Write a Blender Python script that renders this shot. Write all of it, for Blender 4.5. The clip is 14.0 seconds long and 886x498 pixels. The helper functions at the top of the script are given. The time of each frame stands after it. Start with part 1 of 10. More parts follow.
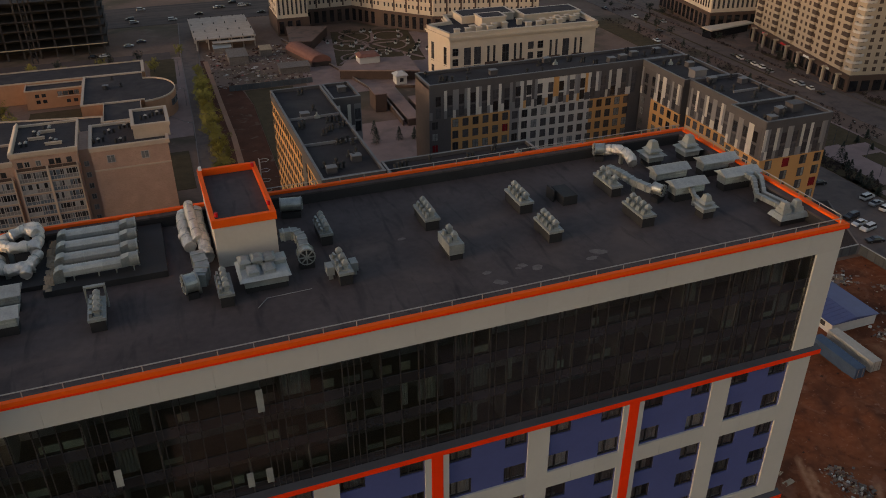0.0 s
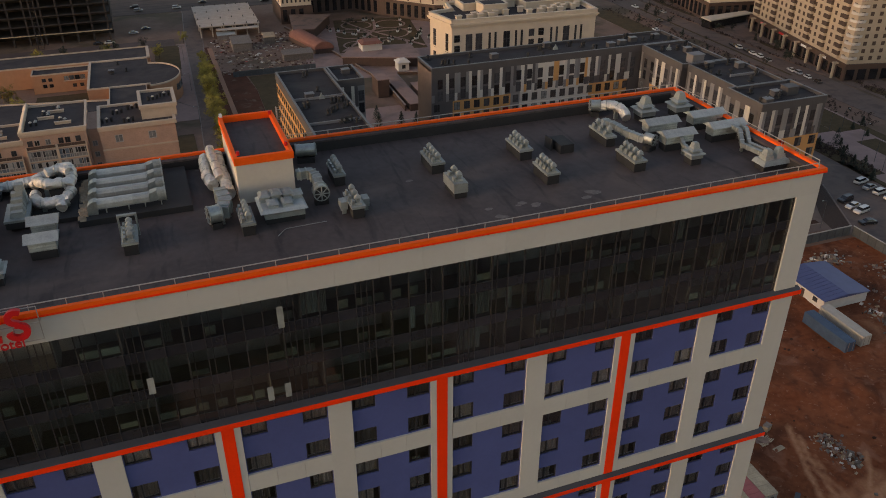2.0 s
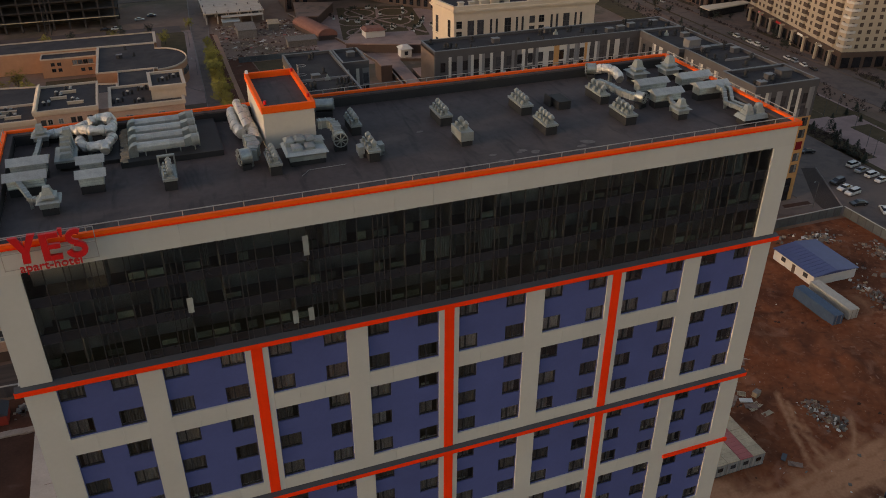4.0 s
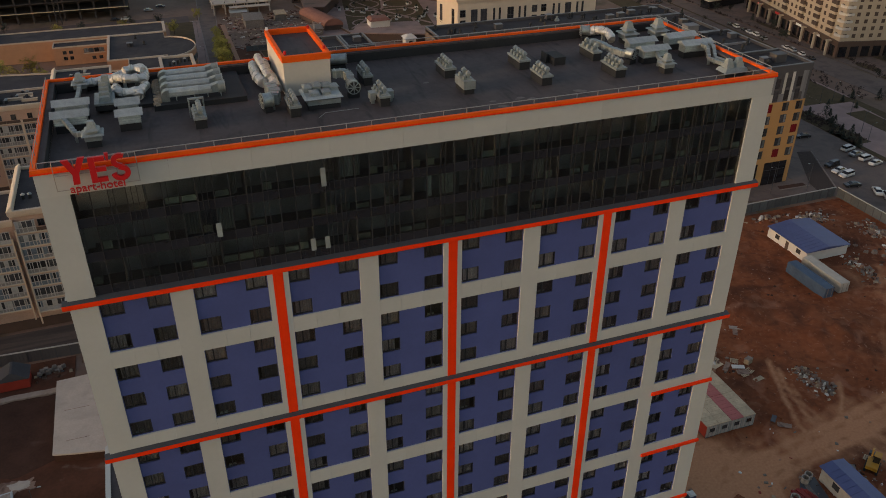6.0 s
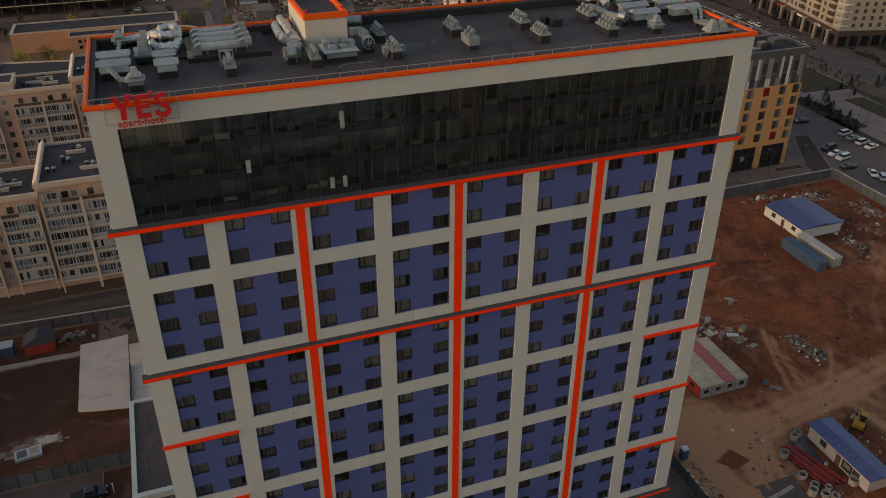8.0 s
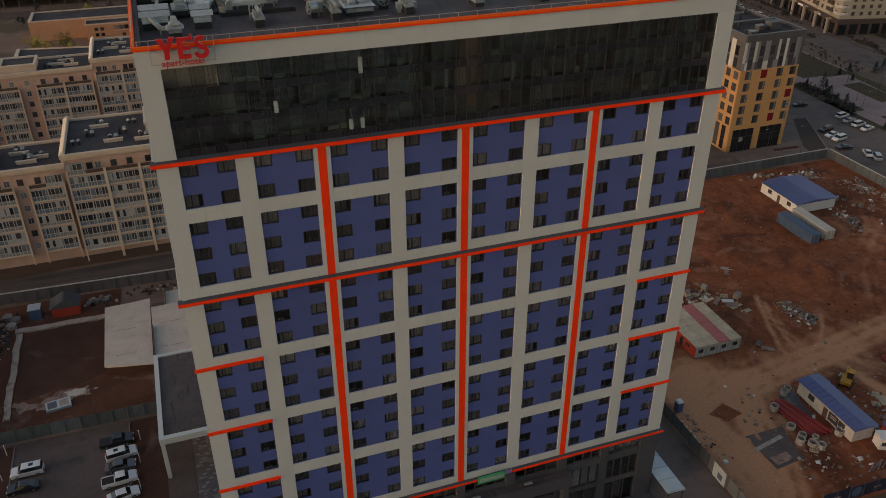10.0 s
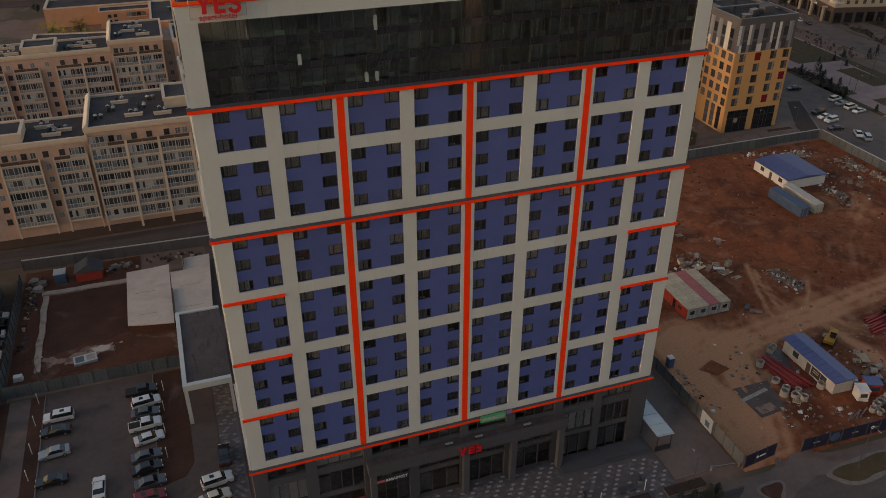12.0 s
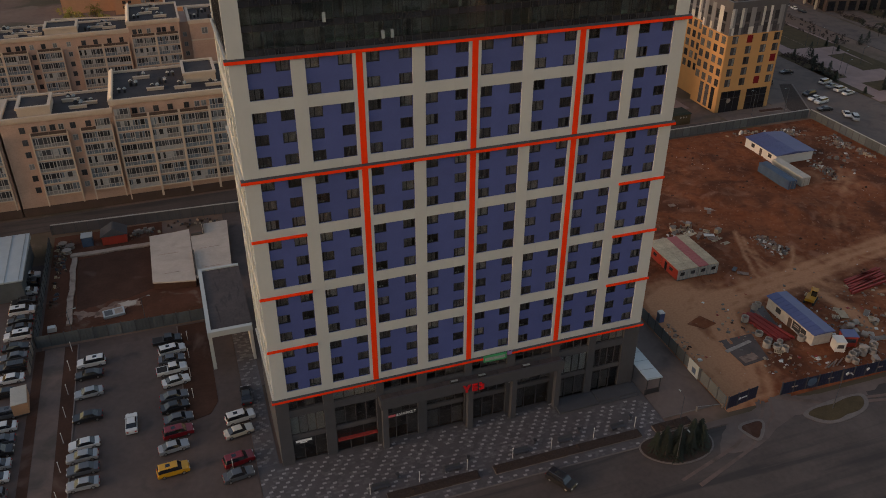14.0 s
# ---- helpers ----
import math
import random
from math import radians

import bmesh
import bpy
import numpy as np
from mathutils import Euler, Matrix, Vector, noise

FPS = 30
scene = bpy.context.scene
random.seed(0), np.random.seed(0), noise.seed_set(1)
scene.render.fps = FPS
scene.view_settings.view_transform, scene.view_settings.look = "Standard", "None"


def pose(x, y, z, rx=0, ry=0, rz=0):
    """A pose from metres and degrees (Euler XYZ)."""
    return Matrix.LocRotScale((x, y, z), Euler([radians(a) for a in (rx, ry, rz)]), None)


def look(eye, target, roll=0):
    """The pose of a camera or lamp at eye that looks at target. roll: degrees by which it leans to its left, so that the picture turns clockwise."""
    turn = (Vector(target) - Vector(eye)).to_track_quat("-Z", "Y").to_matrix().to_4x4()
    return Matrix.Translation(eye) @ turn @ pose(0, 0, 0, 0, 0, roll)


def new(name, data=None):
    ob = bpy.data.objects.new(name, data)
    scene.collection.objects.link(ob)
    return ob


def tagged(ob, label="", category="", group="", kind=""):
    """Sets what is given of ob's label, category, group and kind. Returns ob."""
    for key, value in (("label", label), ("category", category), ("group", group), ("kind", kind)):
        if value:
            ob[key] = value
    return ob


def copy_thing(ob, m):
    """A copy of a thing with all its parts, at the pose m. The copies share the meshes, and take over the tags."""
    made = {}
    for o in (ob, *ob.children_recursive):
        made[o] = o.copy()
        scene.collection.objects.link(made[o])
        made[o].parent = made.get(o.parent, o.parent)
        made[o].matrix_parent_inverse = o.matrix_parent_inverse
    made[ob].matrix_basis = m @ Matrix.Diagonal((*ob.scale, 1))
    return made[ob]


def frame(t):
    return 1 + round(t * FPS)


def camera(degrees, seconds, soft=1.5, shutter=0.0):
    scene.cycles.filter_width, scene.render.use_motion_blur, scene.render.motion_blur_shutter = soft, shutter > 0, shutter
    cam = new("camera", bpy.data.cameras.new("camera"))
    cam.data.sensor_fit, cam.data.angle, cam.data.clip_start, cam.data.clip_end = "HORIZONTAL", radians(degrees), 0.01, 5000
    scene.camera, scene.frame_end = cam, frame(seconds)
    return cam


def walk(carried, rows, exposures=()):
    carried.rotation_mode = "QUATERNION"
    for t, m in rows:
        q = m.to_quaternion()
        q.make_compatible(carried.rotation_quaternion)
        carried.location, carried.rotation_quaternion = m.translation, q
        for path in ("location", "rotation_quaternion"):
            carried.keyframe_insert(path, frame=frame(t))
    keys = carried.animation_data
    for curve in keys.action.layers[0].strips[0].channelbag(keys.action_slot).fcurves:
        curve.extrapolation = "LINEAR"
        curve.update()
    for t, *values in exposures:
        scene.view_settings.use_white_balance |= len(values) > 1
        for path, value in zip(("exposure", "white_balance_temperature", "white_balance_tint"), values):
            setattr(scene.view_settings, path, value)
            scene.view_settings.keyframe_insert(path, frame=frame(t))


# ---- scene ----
EXPOSURES = [(0.0, 0.08, 6750, 24), (0.5, 0.48, 6750, 24), (3.0, 0.42, 6750, 24), (6.0, 0.39, 6700, 20), (9.0, 0.39, 6700, 20), (14.0, 0.39, 6800, 24)]
cam = camera(57.0, 14.0, 0.95)
PATH = [
    (0.0, (17.786, -37.090, 102.227), (23.836, -20.805, 92.318), -0.31),
    (0.5, (17.292, -38.007, 101.668), (23.359, -21.732, 91.752), -0.19),
    (1.0, (16.655, -39.350, 101.258), (22.723, -23.089, 91.320), -0.09),
    (1.5, (16.143, -40.709, 100.940), (22.185, -24.457, 90.971), -0.11),
    (2.0, (15.463, -42.213, 100.711), (21.498, -25.981, 90.706), -0.03),
    (2.5, (14.733, -43.785, 100.610), (20.767, -27.578, 90.564), 0.04),
    (3.0, (13.875, -45.307, 100.453), (19.933, -29.131, 90.372), 0.19),
    (5.5, (10.448, -53.991, 99.268), (16.395, -37.829, 89.098), 0.21),
    (6.0, (9.679, -55.824, 98.745), (15.613, -39.659, 88.573), 0.20),
    (6.5, (8.953, -57.722, 98.229), (14.860, -41.549, 88.053), 0.17),
    (7.0, (8.183, -59.667, 97.910), (14.072, -43.485, 87.738), 0.17),
    (7.5, (7.495, -61.653, 97.670), (13.338, -45.453, 87.501), 0.12),
    (8.0, (6.724, -63.737, 97.561), (12.517, -47.540, 87.358), 0.09),
    (10.5, (2.478, -74.916, 95.688), (8.099, -58.683, 85.446), -0.05),
    (11.0, (1.604, -77.264, 95.473), (7.200, -61.037, 85.209), -0.03),
    (11.5, (0.696, -79.626, 95.363), (6.273, -63.406, 85.077), -0.02),
    (12.0, (-0.365, -82.197, 95.247), (5.199, -65.983, 84.943), -0.03),
    (12.5, (-1.409, -84.808, 95.085), (4.132, -68.595, 84.768), -0.03),
    (13.0, (-2.496, -87.608, 95.017), (3.030, -71.404, 84.679), -0.02),
    (13.5, (-3.737, -90.444, 94.832), (1.785, -74.252, 84.472), 0.03),
    (14.0, (-5.026, -93.661, 94.657), (0.481, -77.471, 84.285), 0.09),
]
walk(cam, [(t, look(eye, target, roll)) for t, eye, target, roll in PATH], EXPOSURES)

# ---- world and light ----
SUN_AZ, SUN_EL = 262.0, 10.0   # compass-like: degrees clockwise from +y, and height above the horizon
world = bpy.data.worlds.new("world")
scene.world = world
world.use_nodes = True
wn = world.node_tree.nodes
sky = wn.new("ShaderNodeTexSky")
sky.sky_type = "NISHITA"
sky.sun_disc = False
sky.sun_elevation = radians(SUN_EL)
sky.sun_rotation = radians(SUN_AZ)
sky.dust_density = 1.6
sky.air_density = 1.3
world.node_tree.links.new(sky.outputs[0], wn["Background"].inputs[0])
wn["Background"].inputs[1].default_value = 0.15
sun_data = bpy.data.lights.new("sun", "SUN")
sun_data.energy, sun_data.angle, sun_data.color = 0.50, radians(9.0), (1.0, 0.84, 0.68)
sun_ob = new("sun", sun_data)
sd = Vector((math.sin(radians(SUN_AZ)) * math.cos(radians(SUN_EL)), math.cos(radians(SUN_AZ)) * math.cos(radians(SUN_EL)), math.sin(radians(SUN_EL))))
sun_ob.matrix_world = look(sd * 300, (0, 0, 0))


# ---- materials ----
def mat(name, col, rough=0.7, metal=0.0, var=0.16, scale=0.6, bump=0.0, obj=0.0, col2=None, spec=0.5, coat=0.0):
    m = bpy.data.materials.new(name)
    m.use_nodes = True
    nt = m.node_tree
    b = nt.nodes["Principled BSDF"]
    co = nt.nodes.new("ShaderNodeTexCoord")
    n1, n2 = nt.nodes.new("ShaderNodeTexNoise"), nt.nodes.new("ShaderNodeTexNoise")
    n1.inputs["Scale"].default_value, n2.inputs["Scale"].default_value = scale, scale * 11
    n1.inputs["Detail"].default_value, n2.inputs["Detail"].default_value = 5, 4
    n1.inputs["Roughness"].default_value = 0.62
    for n in (n1, n2):
        nt.links.new(co.outputs["Object"], n.inputs["Vector"])
    ad = nt.nodes.new("ShaderNodeMath")
    ad.operation = "MULTIPLY_ADD"
    ad.inputs[1].default_value = 0.45
    nt.links.new(n2.outputs[0], ad.inputs[0])
    nt.links.new(n1.outputs[0], ad.inputs[2])
    mr = nt.nodes.new("ShaderNodeMapRange")
    mr.inputs[1].default_value, mr.inputs[2].default_value = 0.42, 1.02
    nt.links.new(ad.outputs[0], mr.inputs[0])
    mx = nt.nodes.new("ShaderNodeMix")
    mx.data_type = "RGBA"
    c2 = col2 or tuple(min(1.0, c * (1 + var)) for c in col)
    c1 = col if col2 else tuple(c * (1 - var) for c in col)
    mx.inputs[6].default_value, mx.inputs[7].default_value = (*c1, 1), (*c2, 1)
    nt.links.new(mr.outputs[0], mx.inputs[0])
    out = mx.outputs[2]
    if obj:
        oi = nt.nodes.new("ShaderNodeObjectInfo")
        m2 = nt.nodes.new("ShaderNodeMapRange")
        m2.inputs[3].default_value, m2.inputs[4].default_value = 1 - obj, 1 + obj
        nt.links.new(oi.outputs["Random"], m2.inputs[0])
        hs = nt.nodes.new("ShaderNodeHueSaturation")
        nt.links.new(m2.outputs[0], hs.inputs["Value"])
        nt.links.new(out, hs.inputs["Color"])
        out = hs.outputs[0]
    nt.links.new(out, b.inputs["Base Color"])
    b.inputs["Roughness"].default_value, b.inputs["Metallic"].default_value = rough, metal
    b.inputs["Specular IOR Level"].default_value = spec
    if coat:
        b.inputs["Coat Weight"].default_value = coat
        b.inputs["Coat Roughness"].default_value = 0.08
    if bump:
        bp = nt.nodes.new("ShaderNodeBump")
        bp.inputs["Strength"].default_value, bp.inputs["Distance"].default_value = bump, 0.1
        nt.links.new(ad.outputs[0], bp.inputs["Height"])
        nt.links.new(bp.outputs[0], b.inputs["Normal"])
    return m


def glass(name, tint=(0.30, 0.33, 0.33), rough=0.03, gloss=(0.9, 0.9, 0.9)):
    """A tinted pane: it lets some light through and mirrors by its angle."""
    m = bpy.data.materials.new(name)
    m.use_nodes = True
    nt = m.node_tree
    nt.nodes.remove(nt.nodes["Principled BSDF"])
    tr, gl, mx, fr = (nt.nodes.new("ShaderNode" + k) for k in ("BsdfTransparent", "BsdfGlossy", "MixShader", "Fresnel"))
    oi, vary = nt.nodes.new("ShaderNodeObjectInfo"), nt.nodes.new("ShaderNodeMix")
    vary.data_type = "RGBA"
    vary.inputs[6].default_value, vary.inputs[7].default_value = (tint[0] * 0.72, tint[1] * 0.72, tint[2] * 0.78, 1), (min(1, tint[0] * 1.12), min(1, tint[1] * 1.12), min(1, tint[2] * 1.14), 1)
    nt.links.new(oi.outputs["Random"], vary.inputs[0])
    nt.links.new(vary.outputs[2], tr.inputs[0])
    gl.inputs["Roughness"].default_value = rough
    gl.inputs[0].default_value = (*gloss, 1)
    fr.inputs[0].default_value = 1.9
    no, co, bp = (nt.nodes.new("ShaderNode" + k) for k in ("TexNoise", "TexCoord", "Bump"))
    no.inputs["Scale"].default_value = 0.7
    nt.links.new(co.outputs["Object"], no.inputs["Vector"])
    bp.inputs["Strength"].default_value, bp.inputs["Distance"].default_value = 0.12, 0.05
    nt.links.new(no.outputs[0], bp.inputs["Height"])
    nt.links.new(bp.outputs[0], gl.inputs["Normal"])
    nt.links.new(fr.outputs[0], mx.inputs[0])
    nt.links.new(tr.outputs[0], mx.inputs[1])
    nt.links.new(gl.outputs[0], mx.inputs[2])
    nt.links.new(mx.outputs[0], nt.nodes["Material Output"].inputs[0])
    return m


def stained(m, colour, scale, lo, hi, amount=1.0, stretch=(1, 1, 1)):
    """Lay stains of their own colour and shape over a material."""
    nt = m.node_tree
    b = nt.nodes["Principled BSDF"]
    old = b.inputs["Base Color"].links[0].from_socket
    co, mp, no, r, mx = (nt.nodes.new("ShaderNode" + k) for k in ("TexCoord", "Mapping", "TexNoise", "MapRange", "Mix"))
    mp.inputs["Scale"].default_value = stretch
    mp.inputs["Location"].default_value = (7.3, 2.1, 4.4)
    no.inputs["Scale"].default_value, no.inputs["Detail"].default_value, no.inputs["Distortion"].default_value = scale, 7, 0.6
    r.inputs[1].default_value, r.inputs[2].default_value, r.inputs[4].default_value = lo, hi, amount
    mx.data_type = "RGBA"
    mx.inputs[7].default_value = (*colour, 1)
    nt.links.new(co.outputs["Object"], mp.inputs[0])
    nt.links.new(mp.outputs[0], no.inputs["Vector"])
    nt.links.new(no.outputs[0], r.inputs[0])
    nt.links.new(r.outputs[0], mx.inputs[0])
    nt.links.new(old, mx.inputs[6])
    nt.links.new(mx.outputs[2], b.inputs["Base Color"])
    return m


M = dict(
    white=mat("white_cladding", (0.458, 0.474, 0.455), 0.55, var=0.05, scale=0.25, obj=0.03),
    orange=mat("orange_sheet", (0.86, 0.105, 0.004), 0.6, var=0.1, scale=0.5, spec=0.2),
    red=mat("red_sheet", (0.92, 0.042, 0.001), 0.6, var=0.1, scale=0.5, spec=0.2),
    blue=mat("blue_cladding", (0.067, 0.090, 0.252), 0.5, var=0.10, scale=0.4, obj=0.05),
    darkgrey=mat("dark_flashing", (0.05, 0.052, 0.06), 0.5, var=0.2),
    frame=mat("window_frame_dark", (0.028, 0.028, 0.031), 0.45, var=0.1),
    curtain=mat("curtain_cloth", (0.36, 0.335, 0.315), 0.9, var=0.25, scale=3, obj=0.6),
    sheer=mat("sheer_curtain", (0.25, 0.27, 0.255), 0.9, var=0.3, scale=2, obj=0.6),
    sand=mat("sand_render", (0.39, 0.32, 0.235), 0.8, var=0.1, scale=0.3),
    brownpane=mat("brown_window_pane", (0.085, 0.062, 0.05), 0.25, var=0.4, scale=0.2, spec=0.6),
    ochrepane=mat("grey_window_pane", (0.045, 0.045, 0.05), 0.2, var=0.6, scale=0.8, obj=0.75, spec=0.7),
    roofdark=stained(mat("dark_roof_felt", (0.038, 0.033, 0.034), 0.85, var=0.3, scale=0.2, bump=0.15, spec=0.2), (0.062, 0.055, 0.052), 0.12, 0.5, 0.75, 0.8),
    floorwood=mat("room_floor", (0.20, 0.185, 0.16), 0.6, var=0.35, scale=0.5),
    # near-black colour stands in for the unlit space behind openings
    core=mat("unlit_interior", (0.07, 0.066, 0.062), 0.9, var=0.3),
    inwall=mat("interior_wall", (0.36, 0.36, 0.35), 0.9, var=0.3, scale=0.3),
    paleblind=mat("pale_blind", (0.22, 0.27, 0.235), 0.85, var=0.3, scale=2, obj=0.4),
    pane=glass("window_glass", (0.84, 0.85, 0.86)),
    curtainglass=glass("facade_glass", (0.71, 0.78, 0.76), 0.02, (0.80, 0.85, 0.85)),
    spandrel=mat("spandrel_glass", (0.022, 0.023, 0.029), 0.06, var=0.3, spec=0.8, obj=0.3),
    bitumen=stained(stained(mat("roof_felt", (0.051, 0.040, 0.040), 0.75, scale=0.2, bump=0.3, col2=(0.098, 0.079, 0.075), spec=0.25), (0.13, 0.10, 0.085), 0.16, 0.56, 0.78, 0.75, (1, 1.6, 1)), (0.022, 0.020, 0.022), 0.5, 0.55, 0.75, 0.7, (2.5, 0.5, 1)),
    patch=mat("pale_stain", (0.135, 0.118, 0.11), 0.9, var=0.3, scale=3),
    curb=mat("black_curb", (0.02, 0.02, 0.021), 0.8, var=0.3, bump=0.2),
    zinc=mat("galvanised_sheet", (0.38, 0.41, 0.39), 0.42, 0.75, var=0.35, scale=1.5, bump=0.1, obj=0.1),
    zincpale=mat("grey_sheet", (0.27, 0.295, 0.285), 0.5, 0.3, var=0.32, scale=1.2, obj=0.1),
    foil=mat("foil_wrap", (0.62, 0.61, 0.58), 0.42, 0.85, var=0.25, scale=3, bump=0.9),
    lid=mat("weathered_lid_sheet", (0.36, 0.385, 0.375), 0.45, 0.25, var=0.3, scale=1.0, obj=0.12),
    rail=mat("pale_rail", (0.33, 0.32, 0.30), 0.5, 0.4),
    signred=mat("sign_red", (0.55, 0.01, 0.012), 0.4, var=0.08),
    signwhite=mat("sign_white", (0.75, 0.75, 0.73), 0.5),
    signgreen=mat("sign_green", (0.03, 0.30, 0.12), 0.5),
    signviolet=mat("sign_violet", (0.22, 0.14, 0.32), 0.5),
    signpink=mat("sign_pink", (0.72, 0.16, 0.18), 0.5),
    cream=mat("cream_render", (0.50, 0.475, 0.42), 0.8, var=0.08, scale=0.3),
    podium=mat("grey_stone", (0.060, 0.061, 0.068), 0.5, var=0.15, scale=0.8, obj=0.08),
    beige=stained(stained(mat("beige_brick", (0.45, 0.297, 0.222), 0.85, var=0.16, scale=0.3, bump=0.1), (0.34, 0.21, 0.155), 2.2, 0.52, 0.66, 0.5, (1, 1, 2.5)), (0.36, 0.235, 0.18), 0.12, 0.5, 0.7, 0.5, (2, 2, 0.5)),
    beigelight=mat("beige_trim", (0.50, 0.395, 0.30), 0.8, var=0.12, scale=0.4),
    loggia=mat("loggia_frame", (0.36, 0.345, 0.325), 0.6, var=0.15),
    farpane=mat("window_pane_dark", (0.045, 0.045, 0.048), 0.15, var=0.4, obj=0.5, spec=0.6),
    loggiapane=mat("loggia_pane", (0.13, 0.135, 0.135), 0.15, var=0.6, scale=1.3, obj=0.85, spec=0.7),
    yellow=mat("ochre_cladding", (0.50, 0.265, 0.095), 0.7, var=0.10, scale=0.3, obj=0.04),
    slate=mat("dark_grey_cladding", (0.072, 0.067, 0.070), 0.65, var=0.12, scale=0.4, obj=0.1),
    midgrey=mat("mid_grey_cladding", (0.19, 0.185, 0.19), 0.65, var=0.1, scale=0.4, obj=0.12),
    palegrey=mat("pale_grey_cladding", (0.52, 0.495, 0.46), 0.65, var=0.08, scale=0.4, obj=0.1),
    redpane=mat("red_pane", (0.18, 0.012, 0.016), 0.2, var=0.2),
    roofgrey=stained(mat("grey_roof", (0.047, 0.041, 0.043), 0.85, var=0.3, scale=0.2, bump=0.15, spec=0.2), (0.085, 0.072, 0.065), 0.12, 0.5, 0.75, 0.8),
    brickorange=mat("orange_brick", (0.42, 0.22, 0.12), 0.85, var=0.12, scale=0.4),
    ivory=mat("ivory_render", (0.56, 0.475, 0.37), 0.8, var=0.08, scale=0.3),
    umber=mat("umber_brick", (0.165, 0.112, 0.085), 0.8, var=0.15, scale=0.5),
    brown=mat("brown_stone", (0.075, 0.045, 0.033), 0.7, var=0.2, scale=0.4),
    footing=stained(mat("muddy_concrete", (0.32, 0.24, 0.19), 0.95, var=0.25, scale=0.7, bump=0.4), (0.14, 0.085, 0.06), 0.4, 0.55, 0.68, 0.8),
    rawslab=stained(mat("raw_slab", (0.46, 0.385, 0.32), 0.9, var=0.15, scale=0.35, bump=0.2), (0.36, 0.30, 0.25), 0.3, 0.55, 0.7, 0.6),
    concrete=mat("raw_concrete", (0.40, 0.345, 0.29), 0.9, var=0.2, scale=0.35, bump=0.2),
    # shade over the unfinished frame is put into this dark colour
    shadeconc=stained(mat("shade_dark_concrete", (0.036, 0.030, 0.028), 0.9, var=0.35, scale=0.25), (0.075, 0.062, 0.054), 0.15, 0.52, 0.68, 0.7),
    darkconc=mat("dark_concrete", (0.075, 0.066, 0.06), 0.9, var=0.3, scale=0.4),
    track=mat("pale_soil", (0.26, 0.13, 0.08), 0.95, scale=0.12, bump=0.5, col2=(0.36, 0.20, 0.125)),
    darksoil=stained(mat("dark_soil", (0.046, 0.022, 0.015), 0.95, scale=0.2, bump=0.5, col2=(0.088, 0.043, 0.029), spec=0.15), (0.17, 0.12, 0.10), 0.13, 0.60, 0.72, 0.5),
    earth=stained(stained(mat("town_ground", (0.115, 0.070, 0.051), 0.95, scale=0.06, bump=0.3, col2=(0.20, 0.127, 0.093)), (0.055, 0.046, 0.022), 0.03, 0.5, 0.62, 0.8), (0.20, 0.14, 0.11), 0.11, 0.58, 0.70, 0.6),
    asphalt=stained(mat("asphalt", (0.066, 0.052, 0.047), 0.85, scale=0.12, bump=0.15, col2=(0.115, 0.091, 0.080), spec=0.25), (0.042, 0.037, 0.036), 0.35, 0.48, 0.62, 0.75, (0.06, 1, 1)),
    asphalt2=stained(mat("worn_asphalt", (0.072, 0.053, 0.048), 0.85, scale=0.1, bump=0.15, col2=(0.122, 0.091, 0.080), spec=0.25), (0.048, 0.040, 0.038), 0.25, 0.55, 0.75, 0.7),
    palekerb=mat("pale_kerb_stone", (0.20, 0.165, 0.145), 0.85, var=0.25, scale=0.8),
    dusty=stained(mat("dusty_asphalt", (0.115, 0.086, 0.075), 0.85, scale=0.1, bump=0.15, col2=(0.165, 0.125, 0.108), spec=0.25), (0.075, 0.060, 0.054), 0.2, 0.5, 0.7, 0.7),
    kerb=mat("kerb_stone", (0.150, 0.124, 0.112), 0.85, var=0.25, scale=0.8),
    paver=mat("paving_stone", (0.092, 0.081, 0.083), 0.75, var=0.3, scale=0.5, obj=0.3),
    pavermid=mat("grey_paving_stone", (0.128, 0.115, 0.116), 0.75, var=0.25, scale=0.5, obj=0.25),
    paverpale=mat("pale_paving_stone", (0.235, 0.215, 0.215), 0.75, var=0.15, scale=0.5, obj=0.25),
    plaza=stained(mat("plaza_paving", (0.27, 0.178, 0.160), 0.85, var=0.2, scale=0.2), (0.19, 0.125, 0.11), 0.12, 0.5, 0.66, 0.7),
    pink=stained(mat("pink_paving", (0.25, 0.168, 0.145), 0.85, var=0.2, scale=0.2), (0.16, 0.112, 0.096), 0.12, 0.5, 0.66, 0.7),
    dirtyconc=stained(mat("dirty_concrete", (0.235, 0.15, 0.112), 0.95, var=0.35, scale=0.7, bump=0.5), (0.10, 0.055, 0.04), 0.5, 0.5, 0.62, 0.8),
    walk=stained(mat("brown_paved_walk", (0.140, 0.093, 0.076), 0.85, var=0.2, scale=0.15), (0.055, 0.046, 0.036), 0.2, 0.5, 0.65, 0.7),
    grass=mat("dull_grass", (0.052, 0.040, 0.019), 0.95, scale=0.3, bump=0.5, col2=(0.10, 0.070, 0.038), spec=0.2),
    leaf=mat("young_leaf", (0.24, 0.20, 0.030), 0.8, var=0.4, scale=1.0, obj=0.3),
    leafdark=mat("dark_needle", (0.018, 0.024, 0.014), 0.85, var=0.4, scale=2.0, obj=0.3),
    bark=mat("bark", (0.05, 0.038, 0.028), 0.9),
    bluefence=mat("grey_blue_sheet", (0.090, 0.101, 0.107), 0.6, 0.2, var=0.25, scale=0.5, obj=0.22),
    navy=mat("navy_banner", (0.012, 0.017, 0.042), 0.5, var=0.2),
    blueroof=mat("blue_sheet_roof", (0.07, 0.085, 0.20), 0.45, 0.1, var=0.15, scale=0.4),
